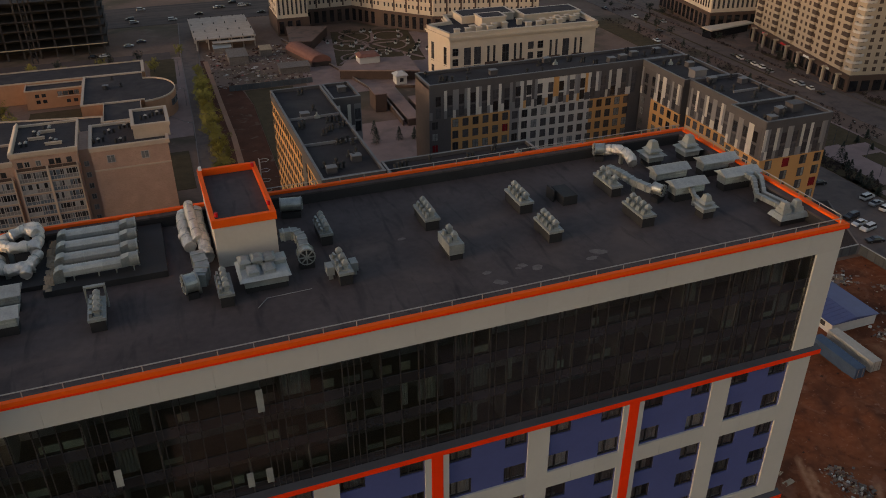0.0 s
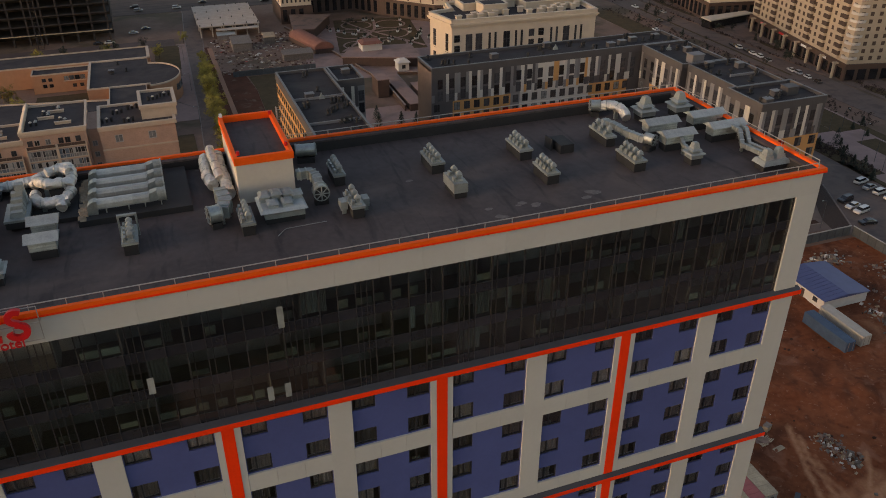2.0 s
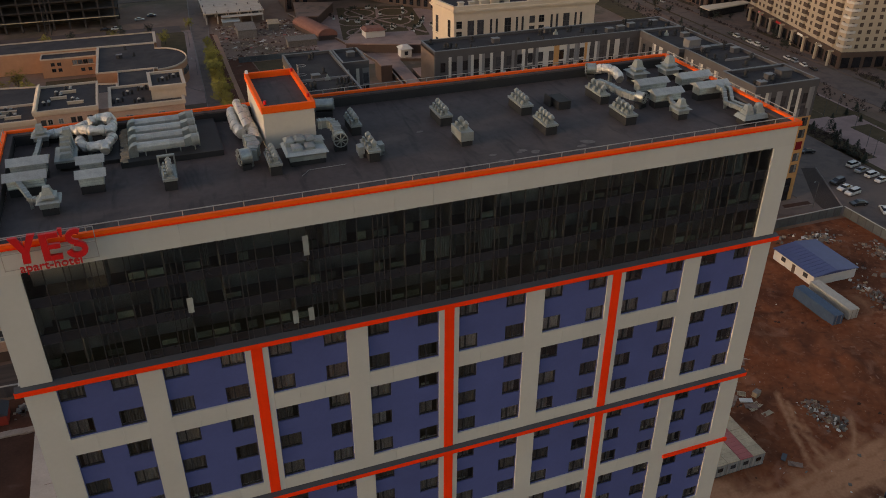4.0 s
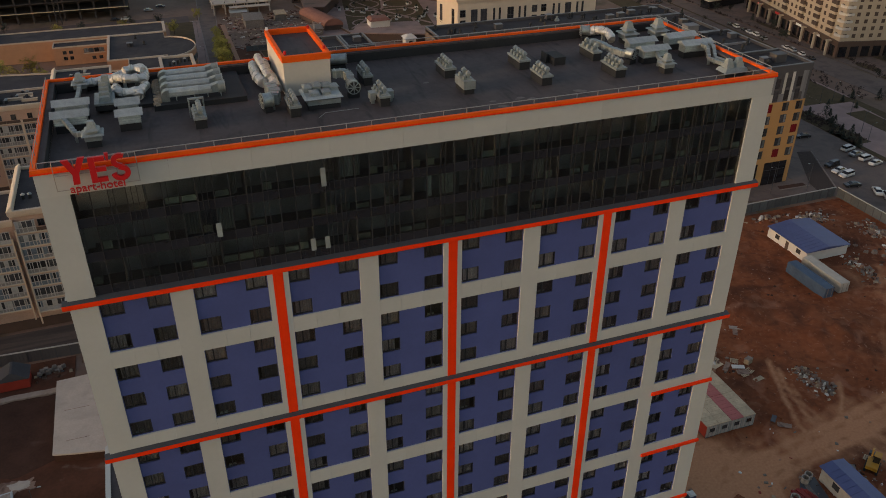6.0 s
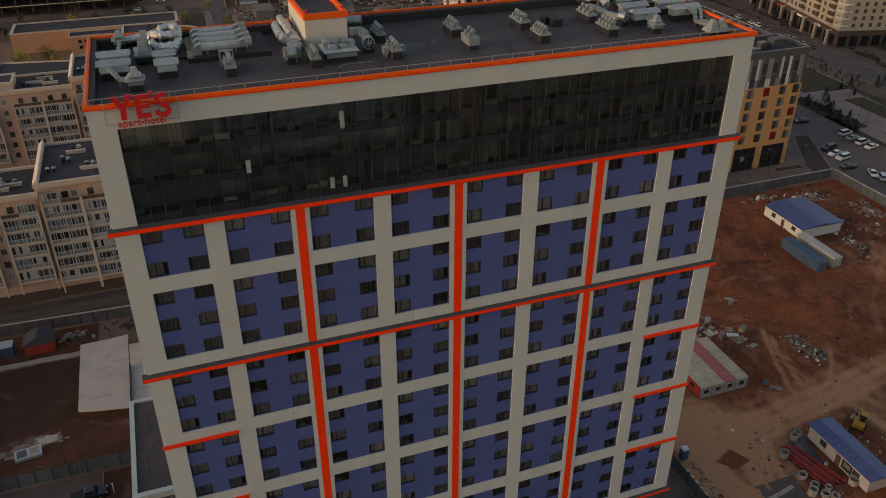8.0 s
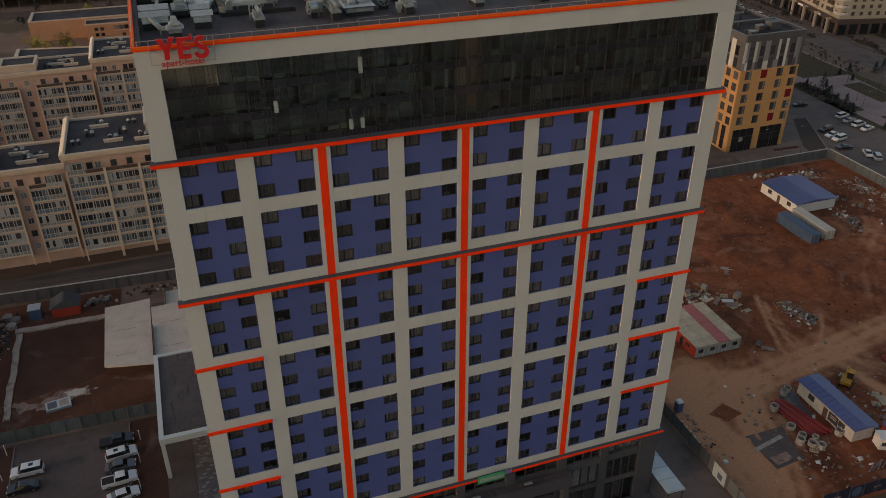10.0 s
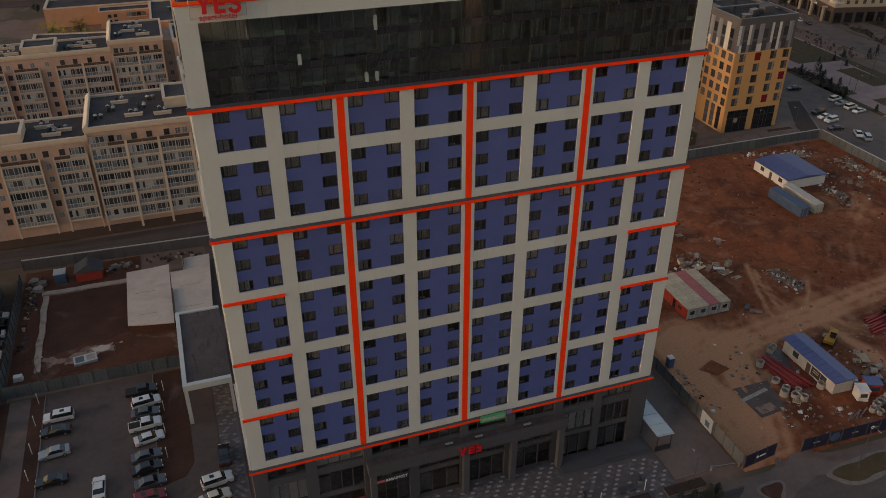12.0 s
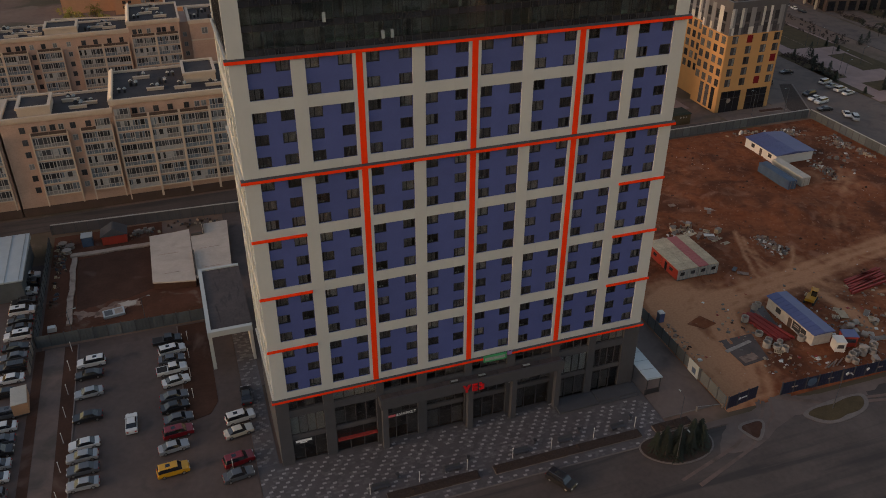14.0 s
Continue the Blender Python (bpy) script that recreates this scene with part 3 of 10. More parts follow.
# curtain wall of the top three storeys
def curtain_wall(x0, x1, n, m, seed):
    """Tall panes between thin mullions, some of them doubled, with a dark glass band at each floor."""
    place("base_spandrel", Geo().box(x0, 0.57, 64.5, x1, 0.74, 64.698).mesh("base_spandrel", M["spandrel"]), hotel, m)
    dx = (x1 - x0) / n
    mul = Geo().box(-0.028, 0.54, 64.7, 0.028, 0.72, LINTEL).mesh("mullion", M["frame"])
    thin = Geo().box(-0.02, 0.55, 64.7, 0.02, 0.70, LINTEL).mesh("mullion", M["frame"])
    rnd = random.Random(seed)
    for i in range(n + 1):
        place("mullion", mul, hotel, m @ Matrix.Translation((x0 + i * dx, 0, 0)))
        if i < n and rnd.random() < 0.34:
            for off in (0.30, 0.62)[:rnd.randint(1, 2)]:
                place("mullion", thin, hotel, m @ Matrix.Translation((x0 + (i + off) * dx, 0, 0)))
    pitch = (LINTEL - 64.7) / 3
    pv = Geo().box(0.03, 0.60, 0.0, dx - 0.03, 0.62, pitch - 0.78).mesh("pane", M["curtainglass"])
    sp = Geo().box(0.03, 0.595, 0.0, dx - 0.03, 0.64, 0.74).mesh("spandrel", M["spandrel"])
    pts = [(dx * i / 12, 0.98 + 0.07 * (i % 2)) for i in range(13)]
    cu = Geo().prism(pts + [(x, y + 0.012) for x, y in reversed(pts)], 0, 1.9).mesh("curtain", M["sheer"])
    half = [(0.05 + dx * 0.4 * i / 8, 0.96 + 0.06 * (i % 2)) for i in range(9)]
    cu2 = Geo().prism(half + [(x, y + 0.012) for x, y in reversed(half)], 0, 1.9).mesh("curtain", M["sheer"])
    rads = [Geo().box(0.08, 0.84, 0.02, dx * f, 0.94, 0.1 + h).mesh("radiator", M["paleblind"]) for f, h in ((0.92, 0.42), (0.6, 0.55), (0.92, 0.32))]
    for s in range(3):
        zb = 64.7 + pitch * s
        place("transom", Geo().box(x0, 0.56, zb + 0.742, x1, 0.70, zb + 0.778).mesh("transom", M["frame"]), hotel, m)
        place("floor_slab", Geo().box(x0, 0.75, zb - 0.1, x1, 3.1, zb + 0.2).mesh("floor_slab", M["floorwood"]), hotel, m)
        i = 0
        while i < n:
            run, what = rnd.randint(2, 6), rnd.random()
            for j in range(i, min(n, i + run)):
                t = m @ Matrix.Translation((x0 + j * dx, 0, zb + 0.78))
                place("pane", pv, hotel, t @ pose(0, rnd.uniform(0, 0.006), 0, rnd.gauss(0, 0.08), 0, rnd.gauss(0, 0.12)))
                place("spandrel", sp, hotel, m @ Matrix.Translation((x0 + j * dx, 0, zb)))
                if what < 0.36 and rnd.random() < 0.55:
                    place("curtain", cu if rnd.random() < 0.5 else cu2, hotel, t)
                elif what < 0.85 and rnd.random() < 0.6:
                    place("radiator", rnd.choice(rads), hotel, t)
            if rnd.random() < 0.8:
                place("partition", Geo().box(x0 + i * dx - 0.06, 0.8, zb + 0.2, x0 + i * dx + 0.06, 3.0, zb + pitch - 0.12).mesh("partition", M["inwall"]), hotel, m)
            i += run


curtain_wall(2.84, 59.91, 48, Matrix(), 9)
curtain_wall(1.62, 19.18, 14, SIDE, 10)
part("inner_wall", Geo().box(2.84, 3.12, 64.7, 59.9, 3.3, LINTEL), M["inwall"], hotel)
# pale grey sheet colour replaces the sky glint on these open panes
for x, z, h in ((20.55, 70.95, 1.5), (12.35, 68.05, 1.1), (19.35, 65.45, 1.0), (20.5, 65.45, 1.0)):
    g = Geo().hexa([(x - 0.2, 0.34, z), (x + 0.2, 0.34, z), (x + 0.2, 0.37, z), (x - 0.2, 0.37, z)],
                   [(x - 0.2, 0.50, z + h), (x + 0.2, 0.50, z + h), (x + 0.2, 0.53, z + h), (x - 0.2, 0.53, z + h)])
    part("open_vent", g, M["zincpale"], hotel, "small top-hung window standing open, sky reflection painted pale")

# ---- the hotel: roof deck and parapets ----
part("roof_deck", Geo().box(XL + 0.7, 1.0, 73.95, W - 0.8, D - 0.7, ROOF), M["bitumen"], hotel, "dark bitumen roof deck")
for n, b in (("front", (XL + 0.7, 0.952, ROOF, W - 0.7, 0.97, CAP - 0.002)), ("rear", (XL + 0.7, D - 0.82, ROOF, W - 0.7, D - 0.61, CAP - 0.002)), ("left", (XL + 0.4, 0.975, ROOF, XL + 0.68, D - 0.83, CAP - 0.002)), ("right", (W - 0.88, 0.975, ROOF, W - 0.51, D - 0.83, CAP - 0.002))):
    part("parapet", Geo().box(*b), M["curb"], hotel, "black felt upstand")
for b in ((XL - 0.14, 0.22, W + 0.14, 0.55), (XL - 0.14, D - 0.32, W + 0.14, D + 0.06), (XL - 0.14, 0.55, XL + 0.24, D - 0.32), (W - 0.24, 0.55, W + 0.14, D - 0.32)):
    part("parapet_cap", Geo().hexa([(b[0], b[1], CAP + 0.002), (b[2], b[1], CAP + 0.002), (b[2], b[3], CAP + 0.002), (b[0], b[3], CAP + 0.002)],
         [(b[0] + 0.02, b[1] + 0.02, CAP + 0.34), (b[2] - 0.02, b[1] + 0.02, CAP + 0.34), (b[2] - 0.02, b[3], CAP + 0.34), (b[0] + 0.02, b[3], CAP + 0.32)]), M["orange"], hotel, "orange sheet parapet cap")
part("cap_fascia", Geo().box(XL - 0.15, 0.205, CAP - 0.03, W + 0.15, 0.236, CAP + 0.10), M["red"], hotel, "redder strip along the lower front of the parapet cap")


def guard_rail(p, q, step):
    p, q = Vector(p), Vector(q)
    r = thing("guard_rail", "thin pale steel guard rail on the parapet", "railing", "roof guard rails")
    part("top_rail", Geo().tube([p + Vector((0, 0, 0.42)), q + Vector((0, 0, 0.42))], 0.035, 6), M["rail"], r)
    n = max(1, round((q - p).length / step))
    me = Geo().tube([(0, 0, 0), (0, 0, 0.42)], 0.03, 6).mesh("post", M["rail"])
    for i in range(n + 1):
        place("post", me, r, Matrix.Translation(p + (q - p) * i / n))


guard_rail((XL + 0.4, 0.50, CAP + 0.31), (W - 0.5, 0.50, CAP + 0.31), 1.95)
guard_rail((24.6, D - 0.2, CAP + 0.31), (W - 0.5, D - 0.2, CAP + 0.31), 1.95)
guard_rail((W - 0.15, 0.9, CAP + 0.31), (W - 0.15, D - 0.6, CAP + 0.31), 1.95)
guard_rail((XL + 0.1, 0.9, CAP + 0.31), (XL + 0.1, D - 0.7, CAP + 0.31), 1.95)
for b in ((XL + 0.25, 0.555, W - 0.25, 0.974), (XL + 0.25, D - 0.83, W - 0.25, D - 0.325), (XL + 0.25, 0.976, XL + 0.69, D - 0.832), (W - 0.89, 0.976, W - 0.25, D - 0.832)):
    part("parapet_felt", Geo().box(b[0], b[1], CAP, b[2], b[3], CAP + 0.15), M["bitumen"], hotel, "dark felt over the parapet")
# stair head
stair = thing("stair_head", "cream stair head with an orange parapet", "roof structure")
part("body", Geo().box(20.1, 11.8, ROOF + 0.004, 24.1, 20.4, 77.25), M["cream"], stair)
part("roof", Geo().box(20.285, 11.985, 77.25, 23.915, 20.215, 77.3), M["bitumen"], stair)
for b in ((20.0, 11.7, 24.2, 11.98), (20.0, 20.22, 24.2, 20.5), (20.0, 11.98, 20.28, 20.22), (23.92, 11.98, 24.2, 20.22)):
    part("parapet", Geo().box(b[0], b[1], 77.25, b[2], b[3], 77.8), M["orange"], stair)
lad = Geo()
for s in (0, 0.5):
    lad.tube([(24.4, 19.0 + s, 74.25), (24.4, 19.0 + s, 78.4)], 0.03, 6)
for i in range(14):
    lad.tube([(24.4, 19.0, 74.45 + i * 0.3), (24.4, 19.5, 74.45 + i * 0.3)], 0.02, 5)
for z in (75.9, 76.7, 77.5, 78.3):
    lad.tube([(24.4, 19.0, z), (24.9, 18.95, z), (25.1, 19.25, z), (24.9, 19.55, z), (24.4, 19.5, z)], 0.02, 5)
part("ladder", lad, M["rail"], stair, "caged steel ladder")
part("lamp", Geo().frustum(20.2, 20.3, 77.8, 0.14, 0.14, 78.05, 0.1, 0.1), M["signwhite"], stair)
for x, y in ((23.9, 12.9), (20.4, 12.3), (23.9, 19.6)):
    part("beacon", Geo().tube([(x, y, 77.8), (x, y, 78.1)], 0.12, 8), M["signred"], stair, "red warning beacon")

# ---- roof plant ----
def vent_stack(g, x, y, z, s=1.0):
    g.frustum(x, y, z, 0.26 * s, 0.22 * s, z + 0.12 * s, 0.26 * s, 0.22 * s)
    g.frustum(x, y, z + 0.12 * s, 0.15 * s, 0.13 * s, z + 0.42 * s, 0.13 * s, 0.12 * s)
    g.frustum(x, y, z + 0.40 * s, 0.21 * s, 0.19 * s, z + 0.45 * s, 0.21 * s, 0.19 * s)
    g.frustum(x, y, z + 0.45 * s, 0.14 * s, 0.13 * s, z + 0.53 * s, 0.14 * s, 0.13 * s)
    g.frustum(x, y, z + 0.53 * s, 0.22 * s, 0.20 * s, z + 0.76 * s, 0.05 * s, 0.04 * s)


def vent_box(x, y, w, l, n, skirt="curb", h=0.75, tall=0.18):
    """A curb with a sheet cover that carries a row of small stacks; x, y: its front left corner."""
    o = thing("vent_curb", "grey sheet-covered vent curb with small stacks", "roof vent", "roof vents", at=(x, y, ROOF))
    part("curb", Geo().box(0.08, 0.08, 0.004, w - 0.08, l - 0.08, h), M["curb"], o, "black felted curb")
    part("cover", Geo().box(0, 0, h, w, l, h + tall), M["zincpale"], o)
    st = Geo()
    vent_stack(st, 0, 0, 0, 1.0)
    me = st.mesh("stack", M["zincpale"])
    hood = Geo().hexa([(-0.5, -0.2, 0.0), (-0.28, -0.2, 0.0), (-0.28, 0.2, 0.0), (-0.5, 0.2, 0.0)], [(-0.42, -0.2, 0.34), (-0.28, -0.2, 0.34), (-0.28, 0.2, 0.34), (-0.42, 0.2, 0.34)]).mesh("hood", M["zinc"])
    for i in range(n):
        t = Matrix.Translation((w * 0.56, l * (i + 0.6) / (n + 0.2), h + tall))
        place("stack", me, o, t)
        place("hood", hood, o, t)
    return o


for x, y, w, l, n in ((34.6, 12.0, 1.2, 2.8, 4), (34.75, 7.4, 1.1, 2.3, 2), (42.15, 12.0, 1.2, 2.9, 4), (42.2, 7.2, 1.15, 2.6, 4), (11.75, 7.0, 1.05, 2.6, 4), (19.35, 7.0, 1.0, 2.7, 4),
                      (27.0, 12.5, 0.95, 2.6, 4), (26.95, 6.9, 1.0, 2.7, 3), (50.1, 12.1, 1.0, 3.0, 3), (49.6, 6.9, 1.2, 2.9, 4)):
    vent_box(x, y, w, l, n, tall=0.75 if (x, n) == (34.75, 2) else 0.18, h=0.45 if n == 2 else 0.75)
for s in (-0.55, 1.05):
    o = thing("side_duct", "short grey duct stub beside a vent curb", "duct", "roof ducts", at=(26.95 + s, 7.9, ROOF))
    part("stub", Geo().box(0, 0, 0.35, 0.5, 0.8, 0.95).box(0.1, 0.1, 0.0, 0.4, 0.2, 0.35).box(0.1, 0.6, 0.0, 0.4, 0.7, 0.35), M["zincpale"], o)
o = thing("open_curb", "black felted curb with no cover", "roof vent", at=(45.95, 12.2, ROOF))
part("curb", Geo().box(0, 0, 0.004, 1.2, 2.1, 0.75), M["curb"], o)
part("flap", Geo().hexa([(-0.45, 0.9, 0.004), (-0.3, 0.9, 0.004), (-0.3, 2.1, 0.004), (-0.45, 2.1, 0.004)], [(-0.4, 0.9, 0.95), (-0.3, 0.9, 0.95), (-0.3, 2.1, 0.95), (-0.4, 2.1, 0.95)]), M["curb"], o)


def cap_hood(x, y, s=1.0, curb=0.55):
    """A two-tiered sheet hood on a black curb; x, y: its centre."""
    o = thing("vent_hood", "grey sheet vent hood with a stepped cap", "roof vent", "vent hoods", at=(x, y, ROOF))
    part("curb", Geo().frustum(0, 0, 0.004, 0.62 * s, 0.62 * s, curb, 0.62 * s, 0.62 * s), M["curb"], o)
    part("base", Geo().frustum(0, 0, curb, 0.72 * s, 0.72 * s, curb + 0.5 * s, 0.72 * s, 0.72 * s), M["zincpale"], o)
    part("brim", Geo().frustum(0, 0, curb + 0.5 * s, 0.95 * s, 0.95 * s, curb + 0.62 * s, 0.8 * s, 0.8 * s), M["zincpale"], o)
    part("cap", Geo().frustum(0, 0, curb + 0.62 * s, 0.44 * s, 0.44 * s, curb + 0.86 * s, 0.44 * s, 0.44 * s).frustum(0, 0, curb + 0.86 * s, 0.66 * s, 0.66 * s, curb + 1.02 * s, 0.46 * s, 0.46 * s).frustum(0, 0, curb + 1.02 * s, 0.42 * s, 0.42 * s, curb + 1.62 * s, 0.26 * s, 0.26 * s).frustum(0, 0, curb + 1.62 * s, 0.26 * s, 0.26 * s, curb + 1.68 * s, 0.16 * s, 0.16 * s), M["zincpale"], o)
    return o


def gable_unit(x, y, w, l=1.1, h=1.1, curb=0.6):
    """A long louvred box under a shallow gable; x, y: front left corner."""
    o = thing("louvre_unit", "grey louvred roof unit under a gable lid", "roof vent", "louvre units", at=(x, y, ROOF))
    part("curb", Geo().box(0.1, 0.1, 0.004, w - 0.1, l - 0.1, curb), M["curb"], o)
    part("case", Geo().box(0.06, 0.06, curb, w - 0.06, l - 0.06, curb + h * 0.62), M["zincpale"], o)
    for i in range(3):
        z = curb + 0.1 + i * 0.19
        part("louvre", Geo().hexa([(0.1, 0.0, z), (w - 0.1, 0.0, z), (w - 0.1, 0.055, z), (0.1, 0.055, z)], [(0.1, 0.04, z + 0.13), (w - 0.1, 0.04, z + 0.13), (w - 0.1, 0.055, z + 0.13), (0.1, 0.055, z + 0.13)]), M["zinc"], o)
    z = curb + h * 0.66
    part("lid", Geo().add([(-0.15, -0.25, z), (w + 0.15, -0.25, z), (w + 0.15, l + 0.25, z), (-0.15, l + 0.25, z), (-0.15, l / 2, z + 0.36), (w + 0.15, l / 2, z + 0.36)],
         [(0, 1, 5, 4), (2, 3, 4, 5), (0, 4, 3), (1, 2, 5), (3, 2, 1, 0)]), M["lid"], o, "pale sheet gable lid")
    return o


for x, y in ((56.6, 16.6), (60.2, 16.6)):
    cap_hood(x, y, 1.0)
for x, y, w in ((54.3, 12.4, 3.0), (59.0, 12.7, 3.2), (59.0, 9.9, 3.2), (54.2, 9.6, 2.8), (1.35, 12.2, 2.6), (1.35, 9.5, 2.6), (6.1, 11.0, 1.7), (6.1, 8.4, 1.8)):
    gable_unit(x, y, w)
cap_hood(55.1, 7.0, 0.75)
cap_hood(4.3, 6.4, 0.85)
cap_hood(3.1, 19.0, 0.75)
o = thing("twin_hood", "long grey vent box with two stepped caps", "roof vent", at=(59.2, 3.5, ROOF))
part("curb", Geo().box(0.1, 0.1, 0.004, 2.3, 1.2, 0.5), M["curb"], o)
part("base", Geo().frustum(1.2, 0.65, 0.5, 1.3, 0.75, 0.85, 1.1, 0.6), M["zincpale"], o)
for x in (0.65, 1.75):
    part("cap", Geo().frustum(x, 0.65, 0.85, 0.42, 0.42, 1.2, 0.36, 0.36).frustum(x, 0.65, 1.2, 0.3, 0.3, 1.65, 0.2, 0.2), M["zincpale"], o)


def square_duct(path, w, name="duct", label="grey square sheet duct across the roof"):
    o = thing(name, label, "duct", "roof ducts", at=(0, 0, ROOF))
    me = Geo().tube(path, w, 4)
    part("run", me, M["zincpale"], o)
    for i in range(len(path) - 1):
        a, b = Vector(path[i]), Vector(path[i + 1])
        d = (b - a).normalized() * 0.05
        for s in (0.25, 0.75):
            c = a.lerp(b, s)
            part("flange", Geo().tube([c - d, c + d], w * 1.12, 4), M["zinc"], o)
    low = min(path, key=lambda q: q[2])
    part("foot", Geo().box(low[0] - 0.1, low[1] - 0.1, 0.004, low[0] + 0.1, low[1] + 0.1, max(0.05, low[2] - w * 0.7)), M["zinc"], o)
    return o


square_duct([(60.9, 9.9, 1.3), (61.0, 9.0, 1.2), (60.3, 7.6, 0.6), (60.4, 4.8, 0.75)], 0.24)
square_duct([(61.8, 9.9, 1.3), (61.7, 9.0, 1.2), (61.0, 7.6, 0.6), (61.2, 4.8, 0.75)], 0.22)
square_duct([(55.6, 9.6, 1.1), (55.4, 8.8, 0.8), (55.2, 7.6, 0.8)], 0.2)
square_duct([(2.2, 9.4, 1.2), (2.7, 8.2, 0.9), (3.0, 7.4, 0.7), (4.0, 6.7, 0.75)], 0.24)
square_duct([(2.9, 12.9, 1.1), (3.0, 15.5, 0.8), (3.1, 18.4, 0.8)], 0.22)
square_duct([(51.6, 15.3, 1.0), (52.0, 14.0, 1.0), (52.4, 12.6, 0.8), (53.0, 10.9, 0.8)], 0.38)


def round_fan(x, y, ang, r=0.55, l=1.3):
    o = thing("duct_fan", "round galvanised duct fan on a black stand", "fan", "duct fans", at=(x, y, ROOF), turn=ang)
    part("casing", Geo().tube([(0, 0, 0.95), (l, 0, 0.95)], r, 20), M["zinc"], o)
    for s in (0.04, l - 0.04):
        part("flange", Geo().tube([(s - 0.05, 0, 0.95), (s + 0.05, 0, 0.95)], r * 1.1, 20), M["zincpale"], o)
    # black disc stands in for the unlit hollow of the casing
    part("mouth", Geo().tube([(l + 0.005, 0, 0.95), (l + 0.02, 0, 0.95)], r * 0.93, 20), M["curb"], o, "black disc painted as the unlit fan mouth")
    part("hub", Geo().tube([(l, 0, 0.95), (l + 0.1, 0, 0.95)], r * 0.22, 12), M["zincpale"], o)
    for k in range(8):
        a = k * math.pi / 4
        part("blade", Geo().tube([(l + 0.05, 0, 0.95), (l + 0.05, math.cos(a) * r * 0.95, 0.95 + math.sin(a) * r * 0.95)], 0.05, 4), M["zincpale"], o)
    part("stand", Geo().box(0.1, -0.5, 0.004, l - 0.1, 0.5, 0.42), M["curb"], o)


round_fan(53.1, 10.9, -65, 0.45, 0.9)
round_fan(53.4, 19.0, 160, 0.5, 0.9)
square_duct([(24.2, 12.4, 1.5), (25.2, 12.4, 1.5), (25.5, 11.6, 1.4), (25.5, 10.6, 1.0)], 0.45)
round_fan(25.5, 10.6, -92, 0.55, 0.8)
round_fan(25.2, 18.2, -10, 0.5, 1.6)
square_duct([(18.6, 12.6, 0.9), (18.8, 10.6, 0.9), (18.4, 9.4, 0.85)], 0.62)
round_fan(18.3, 9.3, 190, 0.6, 0.9)


def foil_pipe(path, r, rough=0.08, label="foil-wrapped ventilation pipe on the roof"):
    rnd = random.Random(int(path[0][0] * 100))
    pts = []
    for i in range(len(path) - 1):
        a, b = Vector(path[i]), Vector(path[i + 1])
        n = max(2, int((b - a).length / 0.22))
        pts += [a.lerp(b, k / n) for k in range(n)]
    pts.append(Vector(path[-1]))
    for _ in range(3):
        pts = [pts[0]] + [(pts[i - 1] + pts[i] * 2 + pts[i + 1]) / 4 for i in range(1, len(pts) - 1)] + [pts[-1]]
    rr = [r * (1 + (0.10 if i % 3 == 0 else 0) + rnd.uniform(-rough, rough)) for i in range(len(pts))]
    o = thing("foil_pipe", label, "pipe", "foil pipes", at=(0, 0, ROOF))
    g = Geo().tube(pts, rr, 16)
    g.v = [tuple(Vector(v) + noise.noise_vector(Vector(v) * 2.6) * 0.09 * r / 0.5 + noise.noise_vector(Vector(v) * 6.5) * 0.045 + noise.noise_vector(Vector(v) * 15.0) * 0.02) for v in g.v]
    part("wrap", g, M["foil"], o)
    for i in range(3, len(pts) - 3, 5):
        d = (pts[i + 1] - pts[i]).normalized() * 0.05
        part("strap", Geo().tube([pts[i] - d, pts[i] + d], rr[i] * 1.06, 12), M["zinc"], o)
    low = pts[len(pts) // 2]
    part("foot", Geo().box(low.x - 0.15, low.y - 0.15, 0.0, low.x + 0.15, low.y + 0.15, max(0.06, low.z - r * 0.8)), M["zinc"], o)


foil_pipe([(3.4, 19.2, 0.75), (4.6, 19.3, 0.8), (5.8, 19.2, 0.95), (7.0, 19.5, 1.25), (7.9, 19.9, 1.55), (8.5, 19.7, 1.5), (8.6, 18.6, 1.35), (8.5, 17.4, 1.2), (8.4, 16.8, 1.1)], 0.36)
foil_pipe([(5.9, 18.6, 0.9), (6.3, 18.2, 1.3), (6.5, 17.4, 1.5), (7.0, 16.9, 1.5), (7.9, 17.0, 1.45), (8.5, 17.3, 1.3)], 0.36)
foil_pipe([(6.9, 18.5, 1.7), (7.5, 18.9, 1.75), (8.1, 18.8, 1.75), (8.5, 18.2, 1.7)], 0.33)
foil_pipe([(6.1, 16.9, 0.8), (6.2, 15.7, 0.85), (6.7, 15.0, 0.9), (7.4, 14.9, 0.95), (8.4, 15.1, 1.0)], 0.38)
foil_pipe([(8.5, 16.6, 0.9), (8.4, 15.8, 1.0), (8.0, 15.0, 0.95), (7.9, 14.2, 0.8)], 0.34)
foil_pipe([(18.2, 19.6, 0.75), (18.1, 18.0, 0.8), (18.1, 16.2, 0.75), (18.3, 14.4, 0.7)], 0.42)
foil_pipe([(19.2, 19.6, 0.85), (19.15, 17.4, 0.85), (19.2, 15.0, 0.8), (19.3, 12.6, 0.7)], 0.42)
foil_pipe([(18.7, 19.6, 1.5), (18.7, 18.0, 1.5), (18.8, 16.0, 1.35), (18.9, 14.6, 1.1)], 0.32)
foil_pipe([(53.4, 18.9, 0.9), (54.2, 18.2, 1.2), (54.6, 17.0, 1.1), (54.4, 16.0, 0.7)], 0.42)
